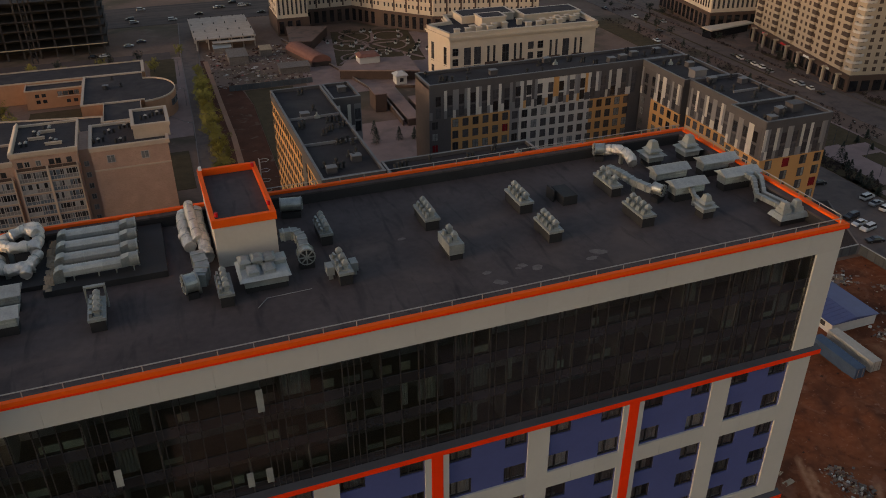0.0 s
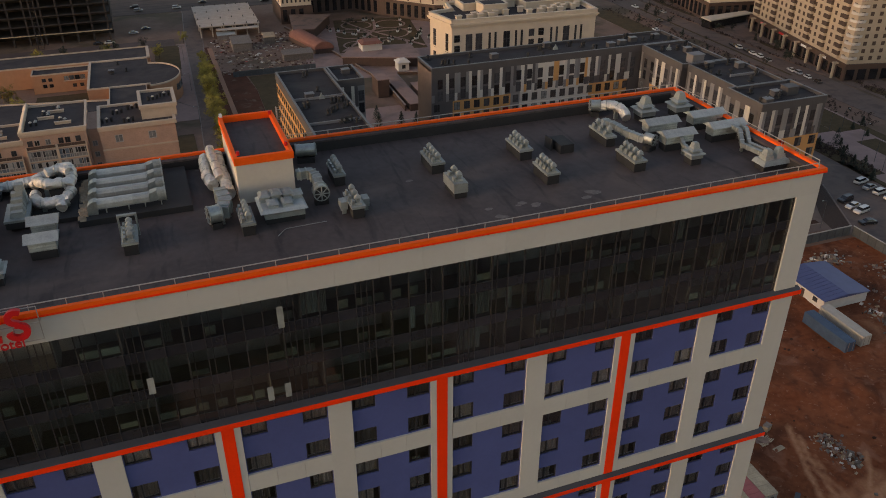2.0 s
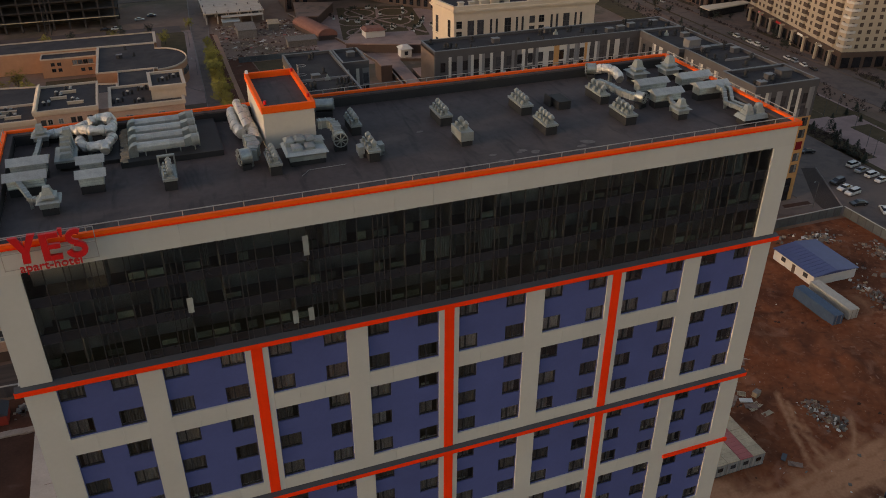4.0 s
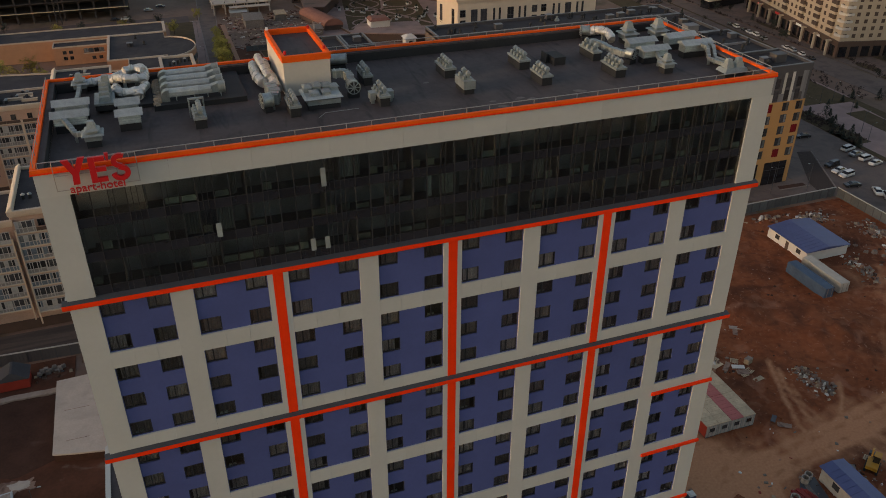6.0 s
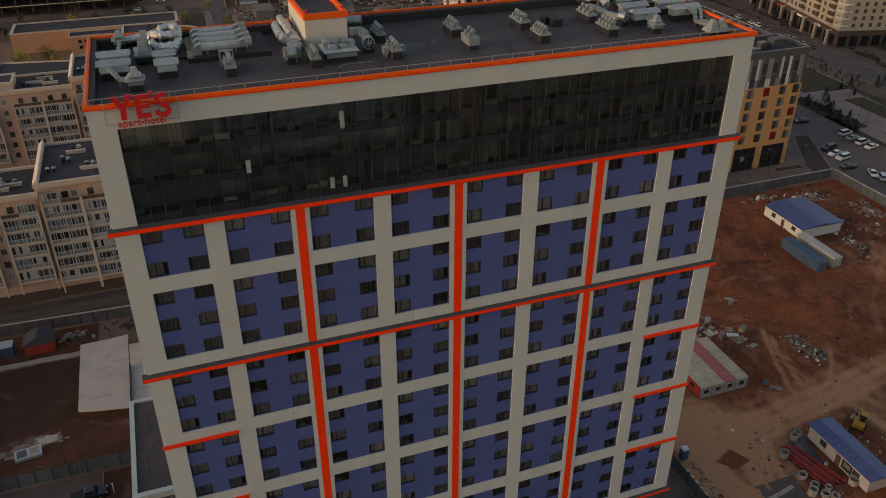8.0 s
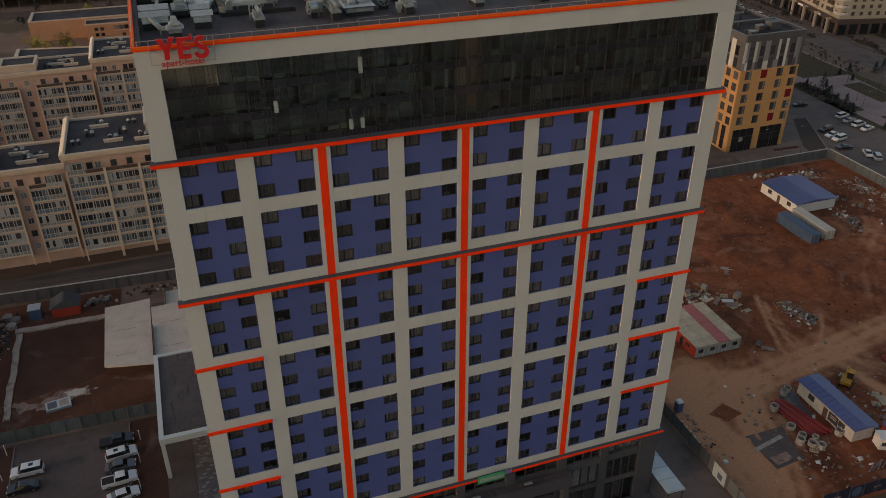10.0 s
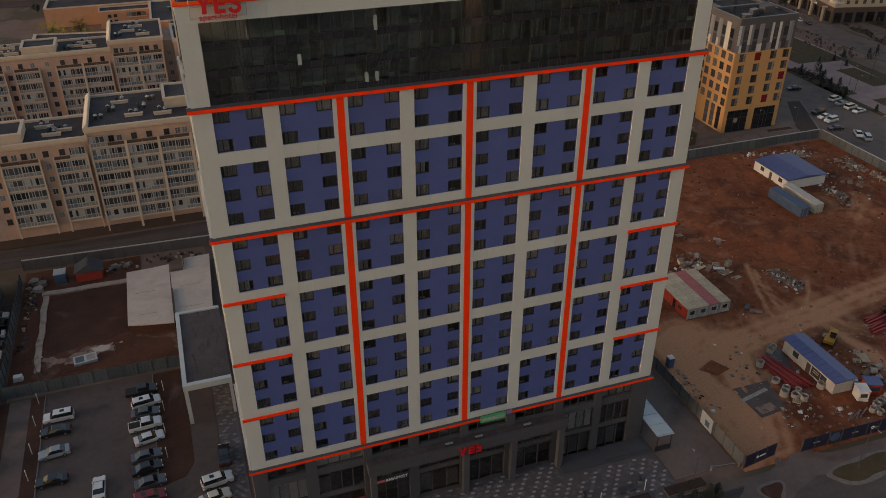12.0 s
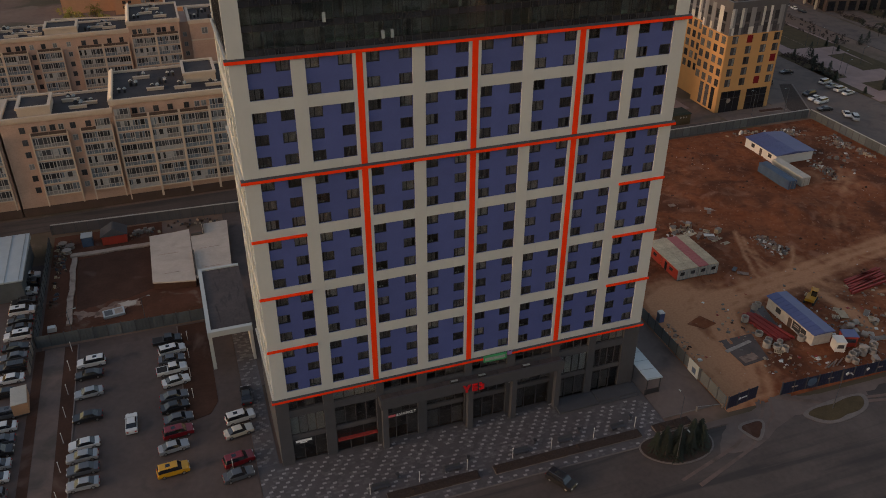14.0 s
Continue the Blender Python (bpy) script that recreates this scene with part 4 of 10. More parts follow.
# plinths under the plant
o = thing("plant_plinth", "raised black roof plinth under ducts", "plinth", at=(0, 0, ROOF))
part("slab", Geo().box(8.95, 12.2, 0.004, 16.6, 19.4, 0.45), M["curb"], o)
o = thing("plant_plinth", "raised black roof plinth under foil pipes", "plinth", at=(0, 0, ROOF))
part("slab", Geo().box(4.6, 13.4, 0.004, 8.9, 19.4, 0.32), M["curb"], o)
for i in range(4):
    y = 13.3 + i * 1.72
    o = thing("air_handler", "long square sheet-metal air duct with a round outlet", "duct", "air ducts", at=(10.3, y, ROOF + 0.45))
    o.matrix_basis = o.matrix_basis @ Matrix.Diagonal((1.0, 0.70, 1.0, 1.0))
    prof = [(-0.42, 0.34), (-0.5, 0.5), (-0.5, 0.74), (-0.36, 0.92), (-0.14, 0.99), (0.14, 0.99), (0.36, 0.92), (0.5, 0.74), (0.5, 0.5), (0.42, 0.34)]
    n = len(prof)
    cas = lambda x0, x1: Geo().add([(x, p, q) for x in (x0, x1) for p, q in prof], [tuple(range(n)), tuple(range(2 * n - 1, n - 1, -1))] + [(k, (k + 1) % n, n + (k + 1) % n, n + k) for k in range(n)])
    part("casing", cas(0.0, 2.4), M["lid"], o)
    part("casing", cas(2.42, 3.5), M["lid"], o)
    bend = [(0.0, 0.98), (-0.25, 0.95), (-0.48, 0.84), (-0.62, 0.66), (-0.68, 0.42), (-0.68, 0.0), (0.0, 0.0)]
    m_ = len(bend)
    part("elbow", Geo().add([(x, s, z) for s in (-0.5, 0.5) for x, z in bend], [tuple(range(m_)), tuple(range(2 * m_ - 1, m_ - 1, -1))] + [(k, (k + 1) % m_, m_ + (k + 1) % m_, m_ + k) for k in range(m_)]), M["zinc"], o)
    part("reducer", Geo().hexa([(3.52, -0.49, 0.35), (4.05, -0.34, 0.36), (4.05, 0.34, 0.36), (3.52, 0.49, 0.35)], [(3.52, -0.49, 0.97), (4.05, -0.40, 1.12), (4.05, 0.40, 1.12), (3.52, 0.49, 0.97)]), M["zincpale"], o)
    part("outlet", Geo().tube([(4.05, 0, 0.72), (4.6, 0, 0.72)], 0.5, 18), M["zincpale"], o)
    part("outlet_rim", Geo().tube([(4.56, 0, 0.72), (4.66, 0, 0.72)], 0.56, 18), M["zinc"], o)
    # outlet is closed; its unlit inside is a black disc
    part("dark_mouth", Geo().tube([(4.66, 0, 0.72), (4.67, 0, 0.72)], 0.46, 18), M["curb"], o)
    for s in (0.5, 2.0, 3.1, 4.2):
        part("leg", Geo().box(s, -0.42, 0.0, s + 0.08, -0.34, 0.36), M["zinc"], o)
        part("leg", Geo().box(s, 0.34, 0.0, s + 0.08, 0.42, 0.36), M["zinc"], o)
    for s in (1.2, 2.38, 3.44):
        part("band", cas(s, s + 0.06), M["zinc"], o).matrix_basis = Matrix.Translation((0, 0, 0.66)) @ Matrix.Diagonal((1, 1.03, 1.03, 1)) @ Matrix.Translation((0, 0, -0.66))
o = thing("torn_liner", "torn brown insulation along the plinth edge", "insulation", at=(9.05, 12.4, ROOF + 0.45))
g, rnd = Geo(), random.Random(5)
for k in range(60):
    yy, s = rnd.uniform(0, 6.6), rnd.uniform(0.08, 0.25)
    g.frustum(rnd.uniform(0.1, 0.55), yy, 0, s, s * 1.4, rnd.uniform(0.03, 0.15), s * 0.5, s * 0.7)
tagged(part("liner", g, M["timber"], o, "shreds of brown insulation"), kind="stuff")
o = thing("stepped_vent", "tall stepped grey vent with stacked hoods", "roof vent", at=(5.3, 13.3, ROOF + 0.32))
part("base", Geo().box(-0.9, -0.4, 0, 0.6, 2.4, 0.45), M["curb"], o)
part("deck", Geo().box(-0.95, -0.45, 0.45, 0.65, 2.5, 0.62), M["zincpale"], o)
for i in range(4):
    part("hood", Geo().frustum(-0.1, 0.2 + i * 0.62, 0.62, 0.5, 0.28, 1.0 + 0.2 * i, 0.36, 0.24), M["zincpale"], o)
part("top_hood", Geo().frustum(0.1, 2.3, 0.62, 0.36, 0.36, 2.1, 0.26, 0.26), M["zincpale"], o)
# the frame behind one vent, and the big hood by the stair head
o = thing("steel_portal", "pale sheet portal frame on the roof", "frame", at=(11.6, 9.75, ROOF))
part("portal", Geo().box(0, 0, 0.004, 0.12, 0.25, 1.5).box(1.15, 0, 0.004, 1.27, 0.25, 1.5).box(0, 0, 1.5, 1.27, 0.25, 1.62), M["zincpale"], o)
o = thing("exhaust_hood", "large grey exhaust hood beside the stair head", "roof vent", at=(20.9, 8.0, ROOF))
part("curb", Geo().box(0.25, 0.2, 0.004, 2.95, 2.5, 0.4), M["curb"], o)
part("base", Geo().box(0.2, 0.15, 0.4, 3.0, 2.6, 0.8), M["zincpale"], o)
part("brim", Geo().hexa([(-0.1, -0.1, 0.95), (3.2, -0.1, 0.95), (3.2, 2.8, 0.95), (-0.1, 2.8, 0.95)], [(0.1, 0.2, 1.12), (3.0, 0.2, 1.12), (3.0, 2.6, 1.12), (0.1, 2.6, 1.12)]), M["lid"], o)
for x, y, h in ((0.5, 1.9, 0.55), (1.3, 1.9, 0.62), (2.1, 1.9, 0.55), (2.75, 1.8, 0.4), (0.9, 0.9, 0.3), (1.9, 0.9, 0.3)):
    part("cap", Geo().frustum(x, y, 1.12, 0.36, 0.5, 1.12 + h * 0.7, 0.32, 0.42).frustum(x, y, 1.12 + h * 0.7, 0.42, 0.55, 1.12 + h, 0.2, 0.3), M["zincpale"], o)
# pale worn patches on the felt
rnd = random.Random(21)
for x, y, s in ((44.9, 4.6, 0.75), (43.7, 4.1, 0.5), (39.0, 5.0, 0.5), (39.9, 4.4, 0.6), (36.5, 4.9, 0.45), (36.7, 3.6, 0.6), (38.6, 4.7, 0.3), (60.0, 11.2, 0.3), (17.8, 18.8, 0.2), (32.7, 11.3, 0.4)):
    for k in range(2):
        n, ox, oy = 14, rnd.uniform(-s, s) * 0.6 * k, rnd.uniform(-s, s) * 0.4 * k
        pts = [(x + ox + math.cos(i * 2 * math.pi / n) * s * rnd.uniform(0.45, 0.7), y + oy + math.sin(i * 2 * math.pi / n) * s * rnd.uniform(0.3, 0.5)) for i in range(n)]
        part("felt_patch", Geo().prism(pts, ROOF - 0.02, ROOF + 0.006 + 0.006 * k), M["patch"], hotel, "pale worn patch")
o = thing("lightning_wire", "thin steel wire lying across the roof", "cable", at=(0, 0, ROOF))
part("wire", Geo().tube([(21.6, 6.3, 0.03), (22.3, 7.2, 0.03), (25.2, 7.3, 0.03)], 0.025, 5), M["rail"], o)
# roof sign, drawn as plain shapes
sign = thing("roof_sign", "red roof sign on a thin pale frame", "sign")
fr = Geo()
for z in (73.8, 74.9, 75.95):
    fr.tube([(2.2, -0.12, z), (7.55, -0.12, z)], 0.03, 5)
for x in (2.2, 3.53, 4.87, 6.2, 7.55):
    fr.tube([(x, -0.12, 73.75), (x, -0.12, 75.95)], 0.03, 5)
    fr.tube([(x, -0.12, 74.9), (x, 0.42, 74.9)], 0.03, 5)
part("frame", fr, M["rail"], sign)


def slab(pts, y0=-0.42, y1=-0.18):
    n = len(pts)
    return Geo().add([(x, y0, z) for x, z in pts] + [(x, y1, z) for x, z in pts], [tuple(range(n)), tuple(range(2 * n - 1, n - 1, -1))] + [(i, (i + 1) % n, n + (i + 1) % n, n + i) for i in range(n)])
LX, LZ = 0.78, -0.36   # the large shapes stand over the first bays of the frame
part("red_wedge", slab([(x * 1.02 + LX, z + LZ) for x, z in ((2.0, 76.42), (2.46, 76.42), (2.76, 75.72), (3.06, 76.5), (3.5, 76.5), (2.97, 75.35), (2.92, 74.6), (2.5, 74.6), (2.55, 75.35))]), M["signred"], sign)
part("red_bar", slab([(x + LX, z + LZ) for x, z in ((3.72, 74.55), (4.12, 74.55), (4.12, 76.4), (3.72, 76.4))]), M["signred"], sign)
for z in (74.55, 75.32, 76.08):
    part("red_bar", slab([(x + LX, z + dz + LZ) for x, dz in ((4.13, 0.0), (4.78, 0.0), (4.78, 0.32), (4.13, 0.32))]), M["signred"], sign)
part("red_tick", slab([(x + LX, z + LZ) for x, z in ((4.9, 76.05), (5.02, 76.05), (5.08, 76.6), (4.82, 76.6))]), M["signred"], sign)
# the last shape is one thick curl
curl = []
for k in range(11):
    a = math.radians(50 + 22 * k)
    curl.append((5.72 + LX + math.cos(a) * 0.40, 75.92 + LZ + math.sin(a) * 0.36))
for k in range(12):
    a = math.radians(90 - 24 * k)
    curl.append((5.66 + LX + math.cos(a) * 0.46, 75.02 + LZ + math.sin(a) * 0.40))
wide = []
for k, (x, z) in enumerate(curl):
    ax, az = curl[max(k - 1, 0)]
    bx, bz = curl[min(k + 1, len(curl) - 1)]
    ln = math.hypot(bx - ax, bz - az) or 1.0
    wide.append((x, z, -(bz - az) / ln * 0.17, (bx - ax) / ln * 0.17))
part("red_curl", slab([(x + u, z + v) for x, z, u, v in wide] + [(x - u, z - v) for x, z, u, v in reversed(wide)]), M["signred"], sign)


def words(text, x, y, z, size, material, parent, name="lettering", rot=(90, 0, 0), depth=0.04, align="CENTER"):
    c = bpy.data.curves.new(name, "FONT")
    c.body, c.size, c.extrude, c.align_x = text, size, depth, align
    c.offset = 0.006
    tmp = bpy.data.objects.new(name + "_c", c)
    scene.collection.objects.link(tmp)
    me = bpy.data.meshes.new_from_object(tmp.evaluated_get(bpy.context.evaluated_depsgraph_get()))
    bpy.data.objects.remove(tmp)
    me.materials.clear()
    me.materials.append(material)
    return place(name, me, parent, pose(x, y, z, *rot))


words("apart-hotel", 4.8, -0.25, 73.62, 0.80, M["signred"], sign)

# ---- the hotel: podium and shop fronts ----
pod = thing("podium", "dark grey stone podium with glazed shop fronts", "building")
# dark filling box again, painted as the unlit shop interior
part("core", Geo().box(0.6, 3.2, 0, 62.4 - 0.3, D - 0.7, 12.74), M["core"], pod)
part("side_wall", Geo().box(0.35, 1.2, 0, 0.9, D - 0.62, 12.74), M["podium"], pod)
part("side_wall", Geo().box(62.4 - 0.6, 1.2, 0, 62.4 - 0.05, D - 0.62, 12.74), M["podium"], pod)
for x0, x1 in ((0.35, 2.3), (7.6, 9.2), (15.9, 17.2), (22.7, 24.2), (30.7, 31.9), (38.0, 39.4), (46.0, 47.4), (52.9, 54.2), (59.5, 62.4 - 0.05)):
    part("pillar", Geo().box(x0, 0.4, 0, x1, 1.2, 12.74), M["podium"], pod)
for i, (x0, x1) in enumerate(((2.3, 7.6), (9.2, 15.9), (17.2, 22.7), (24.2, 30.7), (31.9, 38.0), (39.4, 46.0), (47.4, 52.9), (54.2, 59.5))):
    part("beam", Geo().box(x0, 0.5, 9.3, x1, 1.1, 10.6), M["podium"], pod)
    part("beam", Geo().box(x0, 0.6, 4.6, x1, 1.0, 5.4), M["slate"], pod, "dark sign band")
    for z0, z1, n in ((0.1, 4.6, 3), (5.4, 9.3, 4), (10.6, 12.74, 4)):
        dx = (x1 - x0) / n
        xs = [x0 + 0.002]
        for k in range(n):
            xs += [x0 + k * dx + 0.06, x0 + (k + 1) * dx - 0.06]
        part("window_frame", Geo().lattice(xs + [x1 - 0.002], [z0, z0 + 0.08, z1 - 0.08, z1], lambda a, b: a % 2 == 1 and b == 1, 0.72, 0.86), M["slate"], pod)
        for k in range(n):
            pale = (i, z0) in ((6, 5.4), (0, 5.4)) and k < 4 or (i, z0) in ((7, 10.6), (1, 10.6)) and k in (0, 1, 2, 3)
            part("pane", Geo().box(x0 + k * dx + 0.06, 0.76, z0 + 0.05, x0 + (k + 1) * dx - 0.06, 0.79, z1 - 0.05), M["pane"], pod)
            # made-up grey boards lift the black look of the other panes
            if not pale and RNG.random() < 0.7:
                part("blind", Geo().box(x0 + k * dx + 0.08, 1.1, z0 + 0.1, x0 + (k + 1) * dx - 0.08, 1.13, z0 + (z1 - z0) * RNG.uniform(0.6, 0.95)), M["shade"], pod, "grey board added behind the glass to lighten it")
            if pale:
                part("blind", Geo().box(x0 + k * dx + 0.08, 0.95, z0 + 0.1, x0 + (k + 1) * dx - 0.08, 0.98, z1 - 0.1), M["rollerblind"], pod, "pale roller blind")
# portico along the middle bays
port = thing("portico", "dark grey flat-roofed portico over the shop fronts", "canopy")
part("roof", Geo().box(16.2, -1.3, 8.3, 47.6, 0.38, 9.9), M["podium"], port)
part("roof_felt", Geo().box(16.5, -1.0, 9.9, 47.3, 0.38, 9.93), M["bitumen"], port)
for x in (16.4, 30.7, 38.4, 46.4):
    part("column", Geo().box(x, -1.2, 0, x + 0.9, -0.3, 8.3), M["podium"], port)
for x0, x1 in ((16.2, 47.6),):
    part("upstand", Geo().box(x0, -1.3, 9.9, x1, -1.0, 10.25), M["podium"], port)
for x in (28.5, 33.2, 41.0):
    o = thing("roof_unit", "small black unit on the portico roof", "machine", "portico units", at=(x, -0.6, 9.93))
    part("case", Geo().frustum(0, 0, 0, 0.8, 0.3, 0.5, 0.7, 0.25), M["curb"], o)
    part("grille", Geo().frustum(0, 0, 0.5, 0.6, 0.2, 0.54, 0.6, 0.2), M["zincpale"], o)
# shop signs
o = thing("shop_sign", "white shop sign with a pink mark", "sign", "shop signs", at=(0, 0, 0))
part("board", Geo().box(17.3, 0.52, 4.7, 22.6, 0.58, 5.4), M["frame"], o)
words("МАРКЕТ", 20.9, 0.5, 4.82, 0.72, M["signwhite"], o)
part("mark", slab([(17.4, 4.85), (18.9, 4.85), (18.9, 5.25), (17.4, 5.25)], 0.44, 0.5), M["signpink"], o)
part("mark", slab([(19.0, 4.85), (19.4, 4.85), (19.3, 5.3), (19.1, 5.3)], 0.44, 0.5), M["signwhite"], o)
o = thing("shop_sign", "white bar sign over a corner cafe", "sign", "shop signs")
part("board", Geo().box(2.5, 0.52, 3.7, 5.6, 0.58, 4.6), M["frame"], o)
part("bar", slab([(2.75, 4.05), (5.25, 4.05), (5.25, 4.45), (2.75, 4.45)], 0.44, 0.5), M["signwhite"], o)
part("bar", slab([(3.4, 3.8), (4.5, 3.8), (4.5, 3.95), (3.4, 3.95)], 0.44, 0.5), M["signwhite"], o)
o = thing("shop_sign", "green sign with a violet mark on the ledge", "sign", "shop signs")
part("board", Geo().box(33.6, -0.1, 12.3, 37.6, -0.02, 13.6), M["signgreen"], o)
part("bar", slab([(33.9, 12.65), (37.3, 12.65), (37.3, 13.2), (33.9, 13.2)], -0.2, -0.11), M["paleblind"], o)
part("mark", slab([(37.7, 12.9), (38.5, 12.9), (38.6, 13.7), (38.1, 13.5), (37.7, 13.8)], -0.1, -0.02), M["signviolet"], o)
o = thing("entrance_sign", "red entrance sign on the portico", "sign", "shop signs")
part("red_wedge", slab([(29.7, 9.6), (30.1, 9.6), (30.35, 9.1), (30.6, 9.6), (31.0, 9.6), (30.55, 8.7), (30.55, 8.2), (30.15, 8.2), (30.15, 8.7)], -1.5, -1.32), M["signred"], o)
for x0, x1, z0, z1 in ((31.3, 31.6, 8.2, 9.6), (31.62, 32.2, 8.2, 8.5), (31.62, 32.2, 8.75, 9.05), (31.62, 32.2, 9.3, 9.6), (32.5, 33.3, 8.2, 8.55), (32.9, 33.3, 8.56, 8.95), (32.5, 33.3, 8.96, 9.2), (32.5, 32.9, 9.21, 9.6)):
    part("red_bar", slab([(x0, z0), (x1, z0), (x1, z1), (x0, z1)], -1.5, -1.32), M["signred"], o)
o = thing("round_sign", "white round sign on a pillar", "sign", "shop signs")
part("disc", Geo().tube([(38.7, 0.3, 7.2), (38.7, 0.39, 7.2)], 0.55, 16), M["signwhite"], o)
part("red_awning", Geo().box(9.4, 0.1, 2.6, 15.8, 0.7, 2.85), M["redsteel"], pod, "thin red awning edge")

# ---- ground, roads and paving ----
struct("ground", Geo().add([(-2500, -2500, -0.12), (2500, -2500, -0.12), (2500, 2500, -0.12), (-2500, 2500, -0.12)], [(0, 1, 2, 3)]), M["earth"], "dull brown town ground", "ground")


def sheet(name, pts, material, label, category, z=0.0, h=0.1):
    return struct(name, Geo().prism(pts, z - h, z), material, label, category)


sheet("road_front", rect(-400, -44, 600, -13.9), M["asphalt"], "dark asphalt street in front of the hotel", "road", -0.02)
sheet("road_front_far", rect(66.5, -13.9, 110, -12.6), M["dusty"], "asphalt street edge by the fence", "road", -0.015)
sheet("yard_right", rect(62.5, -9.0, 73.4, 90), M["dusty"], "worn asphalt lane beside the hotel", "road", -0.01)
sheet("yard_rear", rect(0, 20.5, 62.6, 90), M["asphalt2"], "worn asphalt yard behind the hotel", "road", -0.012)
sheet("parking_lot", rect(-36.3, -13.8, -3.05, 43.5), M["asphalt2"], "worn asphalt parking lot", "parking lot", 0.0)
sheet("parking_lane", rect(-75, -13.8, -36.6, 75), M["asphalt2"], "asphalt parking lane", "parking lot", -0.005)
sheet("street_rear", rect(-120, 90.6, 150, 98.4), M["asphalt"], "asphalt street behind the building site", "road", 0.0)
TRACKS = [[(74, 10), (80, 12), (84, 15), (91, 16.4), (98, 17.4), (106, 18.6), (116, 20.2), (128, 22.4), (142, 24.4), (160, 26.4), (180, 29)],
          [(75, -9), (80, -6), (80, 2), (79, 10), (80, 20), (84, 22)], [(82, -8), (86, 0), (88, 10), (90, 16)], [(104.9, 21.0), (105.2, 23.7), (107.2, 29.2), (109.0, 33.3), (112, 40)],
          [(128, 23), (140, 40), (160, 56), (168, 70)], [(112, 20), (120, 12), (134, 6), (160, 4)],
          [(107.6, 20.6), (107.9, 24.5), (108.8, 27.8), (109.8, 32.0), (112, 37)], [(109.6, 20.6), (109.4, 26.8), (111.2, 32.5)], [(108.2, 19.6), (112.5, 22.1), (117.1, 25.9), (120, 30)], [(112.2, 18), (112.8, 12.8), (114.5, 7.6), (114.8, 0)]]
WEIGHT = [(4.8, 1.0), (6.0, 1.15), (5.5, 1.1), (0.7, 0.7), (4.5, 0.4), (3.5, 0.6), (0.7, 0.72), (0.7, 0.6), (0.8, 0.68), (2.4, 0.7)]


def track_weight(x, y):
    best = 0.0
    for line, (wid, top) in zip(TRACKS, WEIGHT):
        for (ax, ay), (bx, by) in zip(line, line[1:]):
            dx, dy = bx - ax, by - ay
            u = min(1, max(0, ((x - ax) * dx + (y - ay) * dy) / (dx * dx + dy * dy)))
            d = math.hypot(x - ax - u * dx, y - ay - u * dy)
            best = max(best, top * math.exp(-(d / wid) ** 2) * (0.97 + 0.24 * math.cos(d * 2.5 + 1.5 * noise.noise((x * 0.06, y * 0.06, 1)))))
    rut = noise.noise((x * 0.05, y * 0.05, 3)) * 0.35 + noise.noise((x * 0.25, y * 0.12, 5)) * 0.2
    return best * 0.9 + rut - 0.12


def soil_field(name, x0, y0, x1, y1, step, z, label):
    nx, ny = int((x1 - x0) / step), int((y1 - y0) / step)
    g, ws = Geo(), []
    vs = []
    for j in range(ny + 1):
        for i in range(nx + 1):
            x, y = x0 + (x1 - x0) * i / nx, y0 + (y1 - y0) * j / ny
            edge = min(i, j, nx - i, ny - j)
            w = track_weight(x, y)
            vs.append((x, y, z + (0.0 if edge < 1 else (0.34 * noise.noise((x * 0.22, y * 0.22, 0)) + 0.22 * noise.noise((x * 0.6, y * 0.6, 4)) + 0.14 * noise.noise((x * 1.3, y * 1.3, 8))) * (1 - max(0, min(0.9, w))))))
            vs[-1] = (x, y, max(vs[-1][2], -0.07 + 0.02 * noise.noise((x, y, 3))))
            heap = 1.5 * math.exp(-((x - 132) / 9) ** 2 - ((y - 44) / 6) ** 2) + 0.8 * math.exp(-((x - 118) / 5) ** 2 - ((y - 58) / 8) ** 2)
            vs[-1] = (x, y, vs[-1][2] + heap * (1 + 0.4 * noise.noise((x * 0.4, y * 0.4, 2))))
            ws.append(w - 0.25 * heap)
    g.add(vs, [(j * (nx + 1) + i, j * (nx + 1) + i + 1, (j + 1) * (nx + 1) + i + 1, (j + 1) * (nx + 1) + i) for j in range(ny) for i in range(nx)])
    ob = tagged(part(name, g, M["soil"], smooth=True), label, "ground", kind="structure")
    at = ob.data.attributes.new("track", "FLOAT", "POINT")
    at.data.foreach_set("value", ws)
    return ob


soil_field("site_soil", 73.6, -11.6, 176.5, 91, 0.8, 0.0, "churned red-brown soil of the building site with pale tracks")
soil_field("site_soil_far", 176.6, -12.5, 330, 66, 4.0, -0.02, "bare red-brown soil")
def wavy(pts, wid, seed):
    rnd = random.Random(seed)
    a, b = [], []
    for i, (x, y) in enumerate(pts):
        x2, y2 = pts[min(i + 1, len(pts) - 1)]
        x1, y1 = pts[max(i - 1, 0)]
        d = Vector((x2 - x1, y2 - y1)).normalized()
        w = wid * rnd.uniform(0.7, 1.25)
        a.append((x - d.y * w, y + d.x * w))
        b.append((x + d.y * w, y - d.x * w))
    return a + b[::-1]
